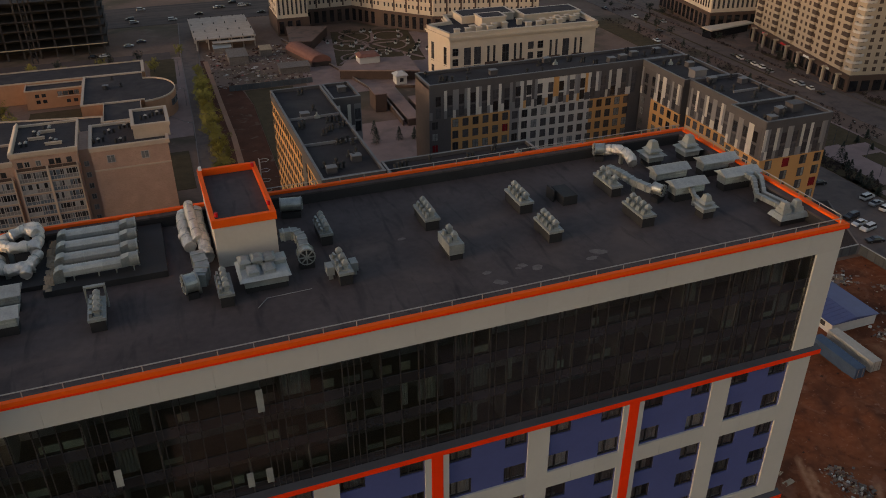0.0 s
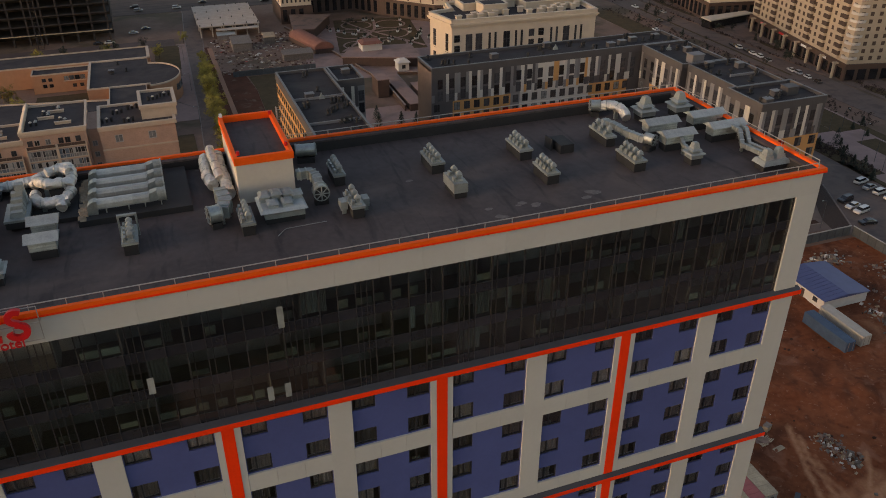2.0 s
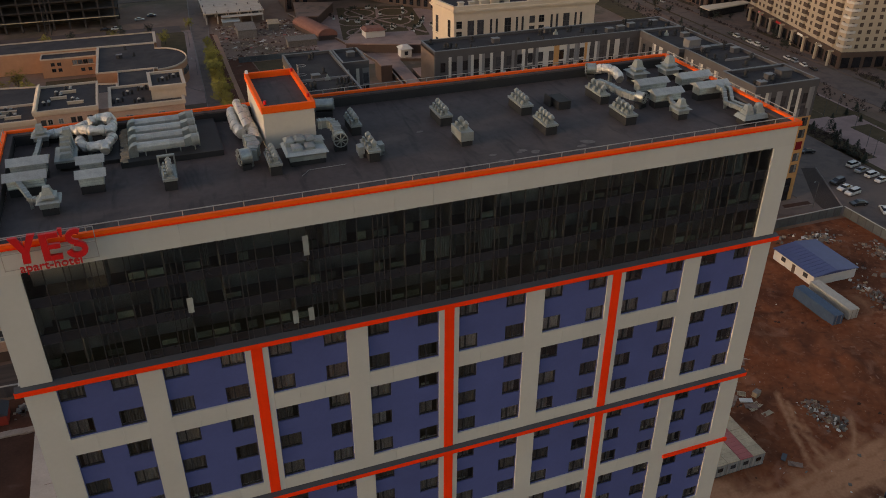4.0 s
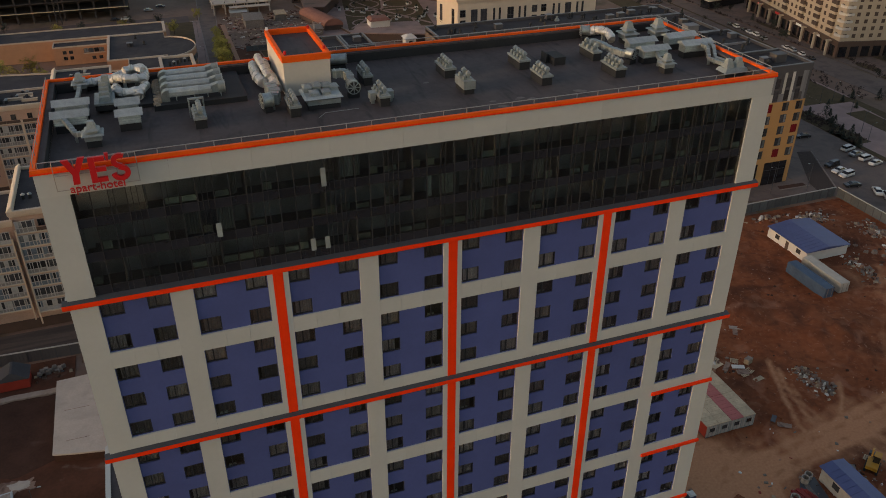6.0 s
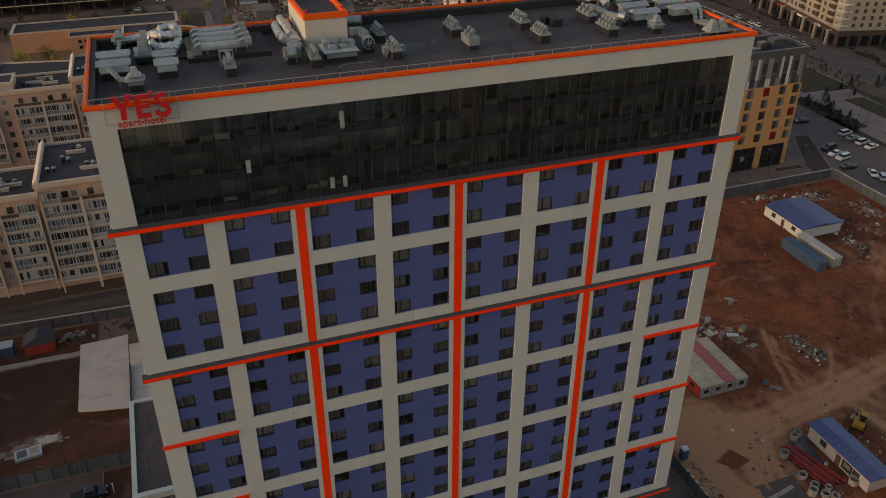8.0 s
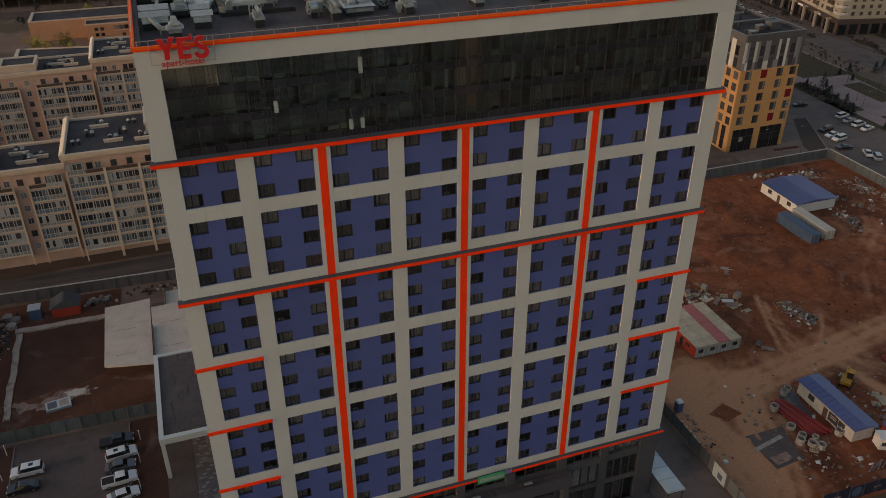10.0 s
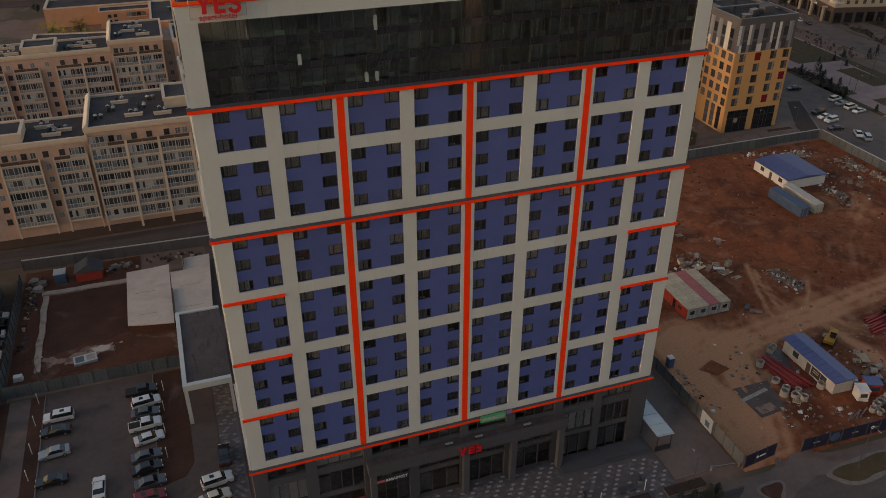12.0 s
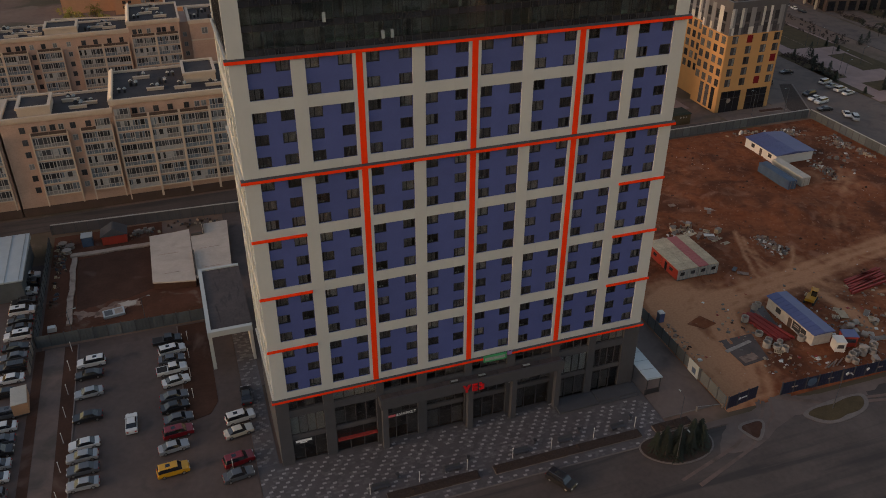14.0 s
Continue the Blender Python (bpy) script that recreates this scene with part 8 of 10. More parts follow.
panel_fence((-37.4, 44.2), (0.0, 43.8), 2.6, M["bluefence"])
panel_fence((-37.6, 88.0), (6, 86.0), 2.4, M["slate"], label="dark sheet fence with a pale cap", cap=True)
panel_fence((-37.5, 82), (-37.5, 45), 2.6, M["bluefence"])
panel_fence((-38.0, 56), (-38.0, 36), 2.2, M["scrap"], label="pale sheet fence beside parked cars")
panel_fence((73.7, 90.5), (73.7, -10.6), 2.5, M["bluefence"])
panel_fence((74, 91.2), (175.6, 92.3), 2.5, M["bluefence"], cap=True)
panel_fence((176.0, 92.0), (177.0, 55.0), 2.5, M["bluefence"], cap=True)
nf = panel_fence((73.8, -10.9), (80.4, -10.0), 2.7, M["navy"], 2.2, "navy banner fence with white marks")
part("mark", Geo().tube([(2.6, -0.06, 1.4), (2.6, -0.04, 1.4)], 0.3, 12).box(3.0, -0.06, 1.25, 4.3, -0.04, 1.55), M["signwhite"], nf)
nf = panel_fence((84.8, -10.8), (140.0, -12.2), 2.7, M["navy"], 2.5, "navy banner fence with plain pale marks")
part("mark", Geo().tube([(6.2, -0.07, 1.5), (6.2, -0.04, 1.5)], 0.95, 20), M["contblue"], nf)
for x in (2.0, 9.5, 13.5, 20.0, 26.0):
    part("mark", Geo().box(x, -0.07, 1.25, x + 1.3, -0.04, 1.5), M["scrap"], nf)
for x in (13.6, 18.0):
    part("mark", Geo().tube([(x, -0.07, 1.5), (x, -0.04, 1.5)], 0.35, 14), M["signwhite"], nf)
o = thing("notice_board", "white notice board on the site fence", "sign", at=(73.55, -1.0, 0))
part("board", Geo().box(-0.08, -1.6, 0.0, 0.0, 1.4, 2.7), M["steelroof"], o)
part("picture", Geo().box(-0.1, -0.9, 0.5, -0.081, 0.2, 1.6), M["contblue"], o)
bar = thing("barrier", "low pale barrier at the lane mouth", "barrier", at=(68.5, -9.6, 0))
part("arm", Geo().tube([(0, 0, 0.95), (5.0, -0.8, 0.95)], 0.04, 6), M["zincpale"], bar)
for x in (0.2, 4.8):
    part("post", Geo().box(x - 0.1, -0.16 * x - 0.1, 0, x + 0.1, -0.16 * x + 0.1, 1.05), M["scrap"], bar)

# ---- building site ----
def cabin(x, y, w, l, h, roof, wall, label):
    o = thing("site_cabin", label, "cabin", "site cabins", at=(x, y, 0))
    part("body", Geo().box(0.03, 0.03, 0.12, w - 0.03, l - 0.03, h - 0.12), wall, o)
    part("roof", Geo().box(0, 0, h - 0.12, w, l, h), roof, o)
    for i in range(int(l / 0.9)):
        part("roof_rib", Geo().box(0.08, 0.3 + i * 0.9, h, w - 0.08, 0.36 + i * 0.9, h + 0.04), roof, o)
    part("frame", Geo().box(-0.01, -0.01, 0, w + 0.01, l + 0.01, 0.118), M["darkgrey"], o)
    part("window", Geo().box(w * 0.3, -0.02, 1.1, w * 0.7, 0.028, 1.9), M["farpane"], o)
    part("window", Geo().box(-0.02, l * 0.3, 1.1, 0.028, l * 0.5, 1.9), M["farpane"], o)
    # no opening here: the doorway's unlit inside is a dark panel
    part("door", Geo().box(-0.035, l * 0.65, 0.15, 0.028, l * 0.65 + 0.9, 2.1), M["farpane"], o, "dark panel painted as an unlit open doorway")
    return o


for i in range(4):
    for j in range(2):
        cab = cabin(87.5 + i * 2.52, 26.1 + j * 6.4, 2.46, 6.3, 2.6, M["cabinpink" if i == 2 else "cabincream"], M["cabinwall"],
              "site cabin with a %s roof" % ("faded red" if i == 2 else "grimy cream"))
        if i == 0:
            part("side_panel", Geo().box(-0.012, 0.03, 0.12, 0.026, 6.27, 2.48), M["cabinred"], cab, "red sheet side")
        if j == 0:
            for k in range(6):
                part("end_rib", Geo().box(0.1 + k * 0.4, -0.012, 0.13, 0.25 + k * 0.4, 0.027, 2.47), M["zincpale" if k % 2 else "cabinwall"], cab)


def gable_shed(x, y, w, l, h, rise, roof, wall, label, along="y"):
    o = thing("site_office", label, "shed", "site offices", at=(x, y, 0))
    part("body", Geo().box(0, 0, 0, w, l, h), wall, o)
    part("roof", Geo().add([(-0.4, -0.4, h), (w + 0.4, -0.4, h), (w + 0.4, l + 0.4, h), (-0.4, l + 0.4, h), (w / 2, -0.4, h + rise), (w / 2, l + 0.4, h + rise)],
         [(0, 4, 5, 3), (1, 2, 5, 4), (0, 1, 4), (2, 3, 5), (3, 2, 1, 0)]), roof, o)
    for i in range(int(l / 1.2)):
        yy = -0.3 + i * 1.2
        part("seam", Geo().hexa([(-0.38, yy, h + 0.01), (w / 2, yy, h + rise + 0.01), (w / 2, yy + 0.06, h + rise + 0.01), (-0.38, yy + 0.06, h + 0.01)],
             [(-0.38, yy, h + 0.06), (w / 2, yy, h + rise + 0.06), (w / 2, yy + 0.06, h + rise + 0.06), (-0.38, yy + 0.06, h + 0.06)]), roof, o)
    for f in (0.2, 0.75):
        part("window", Geo().box(-0.04, l * f - 0.7, 1.0, 0.0, l * f + 0.7, 2.1), M["farpane"], o)
    part("door", Geo().box(-0.05, l * 0.45, 0.0, 0.0, l * 0.45 + 1.0, 2.1), M["brown"], o)
    return o


gable_shed(144.2, 67.2, 12.0, 13.2, 2.7, 0.65, M["blueroof"], M["panelwhite"], "white site office under a blue sheet roof")
hut = gable_shed(99.2, -1.3, 4.2, 13.2, 2.8, 0.35, M["blueroof"], M["cabinwall"], "long white site hut under a blue sheet roof")
part("sign_panel", Geo().box(-0.09, 3.4, 0.5, -0.052, 5.6, 2.2), M["curb"], hut, "dark board on the hut wall")
for z in (1.2, 1.6):
    part("sign_bar", Geo().box(-0.1, 3.8, z, -0.091, 5.2, z + 0.18), M["scrap"], hut)


def container(x, y, w, l, h, material, label, turn=0):
    o = thing("shipping_container", label, "container", "containers", at=(x, y, 0), turn=turn)
    g = Geo().box(0.05, 0.05, 0.1, w - 0.05, l - 0.05, h - 0.05)
    part("box", g, material, o)
    for i in range(int(l / 0.4)):
        yy = 0.15 + i * 0.4
        part("rib", Geo().box(-0.0, yy, 0.15, w, yy + 0.2, h - 0.02), material, o)
    part("door_bar", Geo().box(w * 0.25, -0.02, 0.15, w * 0.25 + 0.06, 0.05, h - 0.1).box(w * 0.75, -0.02, 0.15, w * 0.75 + 0.06, 0.05, h - 0.1), M["scrap"], o)
    part("sill", Geo().box(0, 0, 0, w, l, 0.1), M["darkgrey"], o)
    return o


container(137.3, 53.4, 2.44, 12.2, 2.6, M["contblue"], "long blue shipping container on bare soil")
container(142.0, 54.0, 2.44, 12.2, 2.6, M["contwhite"], "long pale shipping container on bare soil")
o = thing("portable_toilet", "blue portable toilet with a white roof", "toilet", at=(76.6, 14.8, 0))
part("cabin", Geo().box(-0.55, -0.55, 0, 0.55, 0.55, 2.1), M["contblue"], o)
part("roof", Geo().frustum(0, 0, 2.1, 0.6, 0.6, 2.35, 0.4, 0.4), M["panelwhite"], o)
part("door", Geo().box(-0.4, -0.58, 0.1, 0.4, -0.551, 1.95), M["blueroof"], o)
for x, y, w, mt in ((102.0, -4.2, 1.8, "panelwhite"), (104.6, -3.2, 2.6, "cabinred")):
    o = thing("site_cabin", "small site kiosk with a window", "cabin", "site cabins", at=(x, y, 0), turn=-20)
    part("body", Geo().box(0, 0, 0, w, 2.2, 2.3), M[mt], o)
    part("roof", Geo().box(-0.1, -0.1, 2.3, w + 0.1, 2.3, 2.42), M["blueroof" if mt == "cabinred" else "panelwhite"], o)
    part("window", Geo().box(0.3, -0.03, 1.0, w - 0.3, 0, 1.8), M["farpane"], o)
for k in range(15):
    a = (k - 7) * 0.5
    o = thing("steel_beam", "red oxide steel beam lying on the ground", "beam", "steel beams", at=(93.9 + 0.26 * k + 0.3 * (k % 2), 1.9 + 0.5 * math.sin(k * 1.7), 0.03 + 0.1 * (k % 3)), turn=101 + a)
    part("web", Geo().box(0, -0.03, 0.05, 9.0, 0.03, 0.35), M["redsteel"], o)
    part("flange", Geo().box(0, -0.16, 0.0, 9.0, 0.16, 0.05), M["redsteel"], o)
    part("flange", Geo().box(0, -0.16, 0.35, 9.0, 0.16, 0.4), M["redsteel"], o)
for k in range(7):
    o = thing("steel_beam", "red oxide steel beam lying on the ground", "beam", "steel beams", at=(119 + 0.3 * k, 10.4 + 0.7 * k, 0.02), turn=8 + 3 * (k % 3))
    part("web", Geo().box(0, -0.03, 0.05, 11.0, 0.03, 0.45), M["redsteel"], o)
    part("flange", Geo().box(0, -0.2, 0.0, 11.0, 0.2, 0.05), M["redsteel"], o)
    part("flange", Geo().box(0, -0.2, 0.45, 11.0, 0.2, 0.5), M["redsteel"], o)


def ring(x, y, r=0.62, h=1.0, lying=0.0):
    o = thing("concrete_ring", "grey concrete well ring standing on soil", "pipe", "concrete rings", at=(x, y, 0))
    n = 16
    g = Geo()
    c = lambda rr, z: [(math.cos(k * 2 * math.pi / n) * rr, math.sin(k * 2 * math.pi / n) * rr, z) for k in range(n)]
    g.add(c(r, 0) + c(r, h) + c(r * 0.8, h) + c(r * 0.8, 0.05), [(k + j * n, (k + 1) % n + j * n, (k + 1) % n + (j + 1) * n, k + (j + 1) * n) for j in range(3) for k in range(n)])
    ob = part("ring", g, M["pipe"], o)
    if lying:
        ob.matrix_basis = pose(0, 0, r, 90, 0, lying)
    return o


rnd = random.Random(15)
for x, y in ((92.1, 4.8), (92.4, 2.4), (92.8, 0.4), (92.4, 9.6), (91.2, 1.4), (94.0, 1.2), (93.8, -0.6), (102.8, -6.9), (104.0, -6.4), (105.4, -5.8), (106.6, -6.2), (107.6, -5.0), (103.6, -7.8), (108.6, -6.6), (96.6, 12.2), (97.8, 12.8), (98.6, 0.9), (110.0, -5.4)):
    ring(x, y, rnd.uniform(0.5, 0.75), rnd.uniform(0.8, 1.2))
for i in range(8):
    ring(107 + rnd.uniform(0, 9), rnd.uniform(-6, 3), 0.6, 1.2, rnd.uniform(1, 180))
ex = thing("mini_excavator", "yellow excavator parked on bare soil", "excavator", at=(109.2, 11.0, 0), turn=35)
for s in (-0.9, 0.9):
    part("track", extrude([(-1.4, 0.0), (1.4, 0.0), (1.6, 0.3), (1.4, 0.62), (-1.4, 0.62), (-1.6, 0.3)], 0.4, None, 0.04), M["tyre"], ex).matrix_basis = Matrix.Translation((0, s, 0))
part("deck", Geo().box(-1.5, -0.9, 0.7, 1.1, 0.9, 1.3), M["yellowpaint"], ex)
part("cab", Geo().box(0.0, -0.85, 1.3, 1.2, 0.15, 2.6), M["carglass"], ex)
part("cab_roof", Geo().box(-0.05, -0.9, 2.6, 1.25, 0.2, 2.72), M["yellowpaint"], ex)
part("boom", Geo().tube([(0.9, 0.5, 1.1), (1.9, 0.5, 2.2), (2.9, 0.5, 1.7)], 0.2, 4), M["yellowpaint"], ex)
part("arm", Geo().tube([(2.9, 0.5, 1.7), (3.2, 0.5, 0.5)], 0.16, 4), M["yellowpaint"], ex)
part("bucket", Geo().frustum(3.2, 0.5, 0.05, 0.3, 0.5, 0.7, 0.45, 0.5), M["darkgrey"], ex)
# stored material round the long hut
rnd = random.Random(33)
for k in range(46):
    x, y = (rnd.uniform(92, 124), rnd.uniform(-9, 13)) if k < 34 else (rnd.uniform(96, 108), rnd.uniform(38, 46))
    if 98.4 < x < 104.4 and -2.2 < y < 13 or 86 < x < 99 and 25 < y < 40 or track_weight(x, y) > 0.35:
        continue
    a, kind = rnd.uniform(0, 180), rnd.random()
    if kind < 0.4:
        o = thing("pallet", "weathered timber pallet lying on the site", "pallet", "pallets", at=(x, y, 0), turn=a)
        for j in range(3):
            part("runner", Geo().box(-0.7, -0.6 + j * 0.55, 0, 0.7, -0.5 + j * 0.55, 0.12), M["timber"], o)
        for j in range(5):
            part("slat", Geo().box(-0.7 + j * 0.3, -0.6, 0.122, -0.5 + j * 0.3, 0.6, 0.16), M["timber"], o)
    elif kind < 0.7:
        o = thing("stacked_sheets", "stack of grey building sheets on bearers", "stack", "stacked sheets", at=(x, y, 0), turn=a)
        for j in range(rnd.randint(2, 5)):
            d = rnd.uniform(-0.08, 0.08)
            part("sheet", Geo().box(-1.2 + d, -0.5 - d, 0.12 + j * 0.07, 1.2 + d, 0.5 - d, 0.18 + j * 0.07), M["scrap" if j % 2 else "panelwhite"], o)
        for s in (-0.8, 0.8):
            part("bearer", Geo().box(s - 0.06, -0.5, 0, s + 0.06, 0.5, 0.12), M["timber"], o)
    else:
        o = thing("storage_crate", "grimy storage crate on the site", "crate", "crates", at=(x, y, 0), turn=a)
        h = rnd.uniform(0.7, 1.3)
        part("box", Geo().box(-0.7, -0.5, 0.05, 0.7, 0.5, h), M[rnd.choice(("scrap", "contblue", "darkgrey", "timber"))], o)
        part("lid", Geo().box(-0.74, -0.54, h, 0.74, 0.54, h + 0.06), M["scrap"], o)
        part("skid", Geo().box(-0.6, -0.4, 0, 0.6, 0.4, 0.05), M["timber"], o)
sheet("oil_patch", [(97.5, 6), (98.9, 12.5), (96.8, 13.6), (94.6, 10.8), (95.2, 7.2)], M["darkgrey"], "black tarpaulin beside the long hut", "tarpaulin", 0.12)
# lids, boards and sheet scrap
for i, (x, y, w, l, a, k) in enumerate(((86.2, 3.0, 7.5, 0.9, 12, "scrap"), (86.0, -0.6, 4.0, 2.2, 5, "scrap"), (98.2, -6.9, 3.2, 0.3, 30, "scrap"), (99.0, -6.9, 3.2, 0.3, 24, "scrap"), (99.9, -6.8, 3.2, 0.35, 35, "scrap"), (100.8, -6.9, 3.2, 0.3, 28, "scrap"),
                                      (101.4, 42.4, 3.2, 2.4, 15, "timber"), (105.0, 38.6, 2.8, 1.6, -20, "scrap"), (103, 41.0, 3.4, 1.2, 40, "scrap"), (106.5, 36.0, 2.6, 1.2, 10, "timber"), (102.5, 24.0, 2.8, 1.4, -35, "scrap"), (101.8, 26.0, 2.2, 1.0, 40, "darkgrey"),
                                      (96.2, 9.9, 0.9, 5.0, -8, "scrap"), (109.5, 1.5, 2.6, 1.4, 25, "scrap"), (112.0, 5.0, 3.0, 2.0, 70, "timber"), (104.6, 6.0, 0.6, 6.0, 20, "panelwhite"), (100.2, 62.0, 3.0, 1.8, 30, "scrap"), (104.8, 55.5, 2.0, 1.6, 0, "scrap"), (112.8, 51.0, 3.4, 1.2, -30, "scrap"), (111.6, 49.8, 2.4, 1.2, 55, "scrap"))):
    o = thing("scrap_board", "loose board lying on the soil", "board", "loose boards", at=(x, y, 0.06 + 0.05 * (i % 3)), turn=a)
    w, l, k = w * 0.85, l * 0.8, "dirtyconc" if k == "scrap" and i % 3 else k
    part("board", Geo().hexa([(-w / 2, -l / 2, 0), (w / 2, -l / 2, 0.04), (w / 2, l / 2, 0.0), (-w / 2, l / 2, 0.05)], [(-w / 2, -l / 2, 0.08), (w / 2, -l / 2, 0.12), (w / 2, l / 2, 0.09), (-w / 2, l / 2, 0.14)]), M[k], o)
rnd = random.Random(8)
HEAPS = ((115.3, 34.0, 1.3, 1.5, 110), (116.6, 30.0, 1.1, 1.5, 90), (101.5, 45.0, 4, 2.4, 60), (161.5, 84.5, 2.6, 1.3, 190), (154.5, 60, 1.2, 3.0, 80), (171, 74, 1.5, 2.6, 130), (173, 66, 0.8, 2.0, 60), (150, 88, 4, 0.7, 40), (96, 5, 3, 5, 110), (107, 2, 4, 6, 170), (114, -2, 6, 4, 150), (90, 8, 2, 4, 40), (162, 66, 4, 5, 35), (77.0, 9.5, 0.8, 4, 40), (124, 8, 7, 5, 90), (98.5, 42, 4, 2, 50), (93, -4, 4, 3, 60))
bits = {"scrap": Geo(), "panelwhite": Geo(), "timber": Geo(), "redsteel": Geo(), "dirtyconc": Geo(), "darksoil": Geo()}
for cx, cy, sx, sy, n in HEAPS:
    for k in range(n):
        x, y, s = rnd.gauss(cx, sx), rnd.gauss(cy, sy), rnd.uniform(0.08, 0.34) * (1.7 if cy > 55 else 1.25)
        if y < -9.5 or 98.6 < x < 104.2 and -2 < y < 12.8 or 86 < x < 98.6 and 25.4 < y < 39.5 or x < 74.6 or x > 175 or y > 90:
            continue
        g = bits[rnd.choice(("scrap",) * 6 + ("dirtyconc",) * 6 + ("panelwhite", "timber", "timber", "redsteel" if cy < 30 else "timber", "darksoil", "darksoil"))]
        lift = 0.9 * math.exp(-((x - cx) / sx) ** 2 - ((y - cy) / sy) ** 2) * rnd.random() if cy > 28 else 0.0
        a, w, z = rnd.uniform(0, 3.14), rnd.uniform(0.25, 1.0), s * rnd.uniform(0.15, 0.7)
        c, q = math.cos(a) * s, math.sin(a) * s
        lo = [(x - c + q * w, y - q - c * w, -0.1), (x + c + q * w, y + q - c * w, -0.1), (x + c - q * w, y + q + c * w, -0.1), (x - c - q * w, y - q + c * w, -0.1)]
        hi = [(p[0] * 0.75 + x * 0.25 + rnd.uniform(-0.04, 0.04), p[1] * 0.75 + y * 0.25, lift + z * rnd.uniform(0.5, 1.2)) for p in lo]
        g.hexa(lo, hi)
for key, g in bits.items():
    tagged(part("rubble", g, M[key]), "scattered rubble and scrap on the soil", "rubble", kind="stuff")
for mat_key, n, s0, s1, lab in (("soil", 1500, 0.10, 0.45, "clods of red soil"), ("track", 420, 0.06, 0.25, "clods of pale dry soil"), ("panelwhite", 140, 0.06, 0.22, "scattered pale litter on the soil"), ("darksoil", 260, 0.15, 0.6, "dark churned clods")):
    g = Geo()
    for k in range(n):
        x, y = rnd.uniform(75, 174), rnd.uniform(-8, 88)
        if track_weight(x, y) > 0.12 and mat_key != "panelwhite" or 86 < x < 99 and 24 < y < 40 or 136 < x < 158 and 52 < y < 82:
            continue
        s, a = rnd.uniform(s0, s1), rnd.uniform(0, 3.14)
        q = lambda r, z: [(x + math.cos(a + j * 1.257) * r * rnd.uniform(0.6, 1.2), y + math.sin(a + j * 1.257) * r * rnd.uniform(0.5, 1.0), z) for j in range(5)]
        lo, hi = q(s, -0.08), q(s * 0.5, s * rnd.uniform(0.2, 0.6))
        g.add(lo + hi, [(5, 6, 7, 8, 9)] + [(j, (j + 1) % 5, 5 + (j + 1) % 5, 5 + j) for j in range(5)])
    tagged(part("soil_clods" if mat_key != "panelwhite" else "litter", g, M[mat_key]), lab, "soil", kind="stuff")
sheet("site_slab", [(81.0, 12.2), (85.0, 13.8), (86.6, 10.6), (83.4, 9.8)], M["soil"], "reddish opened patch in the apron", "ground", 0.06)
sheet("site_slab", [(83.6, 5.6), (83.9, -2.2), (89.4, -1.6), (91.0, 5.6)], M["asphalt2"], "dark concrete base in the apron", "ground", 0.07)
for s in range(5):
    o = thing("sand_bag", "pale filled sack leaning on the fence", "sack", "sacks", at=(75.2, 11.8 - 1.3 * s, 0), turn=20 * s)
    part("sack", Geo().tube([(-0.6, 0, 0.22), (-0.3, 0, 0.26), (0.3, 0, 0.26), (0.6, 0, 0.2)], [0.12, 0.3, 0.3, 0.1], 8), M["cabincream"], o, smooth=True)
gr = thing("transformer_kiosk", "dark green transformer kiosk by the street", "kiosk", at=(131.5, 99.5, 0))
part("body", Geo().box(0, 0, 0, 10, 5, 3.2), M["grass"], gr)
part("roof", Geo().frustum(5, 2.5, 3.2, 5.3, 2.8, 3.7, 4.6, 2.2), M["leafdark"], gr)
for x in (6.4, 7.4, 8.4):
    part("vent", Geo().tube([(x, -0.06, 2.3), (x, 0.0, 2.3)], 0.3, 12), M["scrap"], gr)

# ---- the yard beside the tower ----
can = thing("entrance_canopy", "white canopy with a dark flat roof on tall posts", "canopy")
CZ = 8.2
part("roof", Geo().box(-5.3, 28.4, CZ - 0.5, 1.7, 48.6, CZ - 0.3), M["bitumen"], can)
for b in ((-6.0, 27.6, 1.7, 28.4), (-6.0, 48.6, 1.7, 49.2), (-6.0, 28.4, -5.3, 48.6)):
    part("fascia", Geo().box(b[0], b[1], CZ - 1.1, b[2], b[3], CZ), M["white"], can)
for x, y in ((-5.95, 27.7), (-5.95, 38.0), (-5.95, 48.4)):
    part("post", Geo().box(x, y, 0, x + 0.6, y + 0.6, CZ - 1.1), M["white"], can)
part("link_wall", Geo().box(1.2, 28.4, 0, 1.7, 48.6, CZ - 0.55), M["palegrey"], can)
for p, h in (([(-15.2, 57.4), (-12.0, 56.6), (-6.75, 55.6), (-6.75, 77.6), (-10.0, 77.2), (-15.3, 77.0)], 1.9), ([(-6.58, 56.4), (0.6, 56.2), (1.8, 79.2), (-3.9, 79.0), (-3.9, 74.2), (-6.58, 74.2)], 1.95)):
    o = thing("concrete_slab", "pale raw concrete basement slab", "slab", "raw slabs")
    # dark soil colour paints the shade on the slab's front face
    part("foundation", Geo().prism(shrink(p, 0.25), 0, h - 0.3), M["darksoil"], o)
    part("slab", Geo().prism(p, h - 0.3, h), M["rawslab"], o)
    part("joint_strip", Geo().box(p[0][0] + 2.0, 60.0, h, p[0][0] + 5.6, 60.06, h + 0.03).box(p[0][0] + 1.5, 68.0, h, p[0][0] + 5.6, 68.06, h + 0.03), M["dirtyconc"], o)
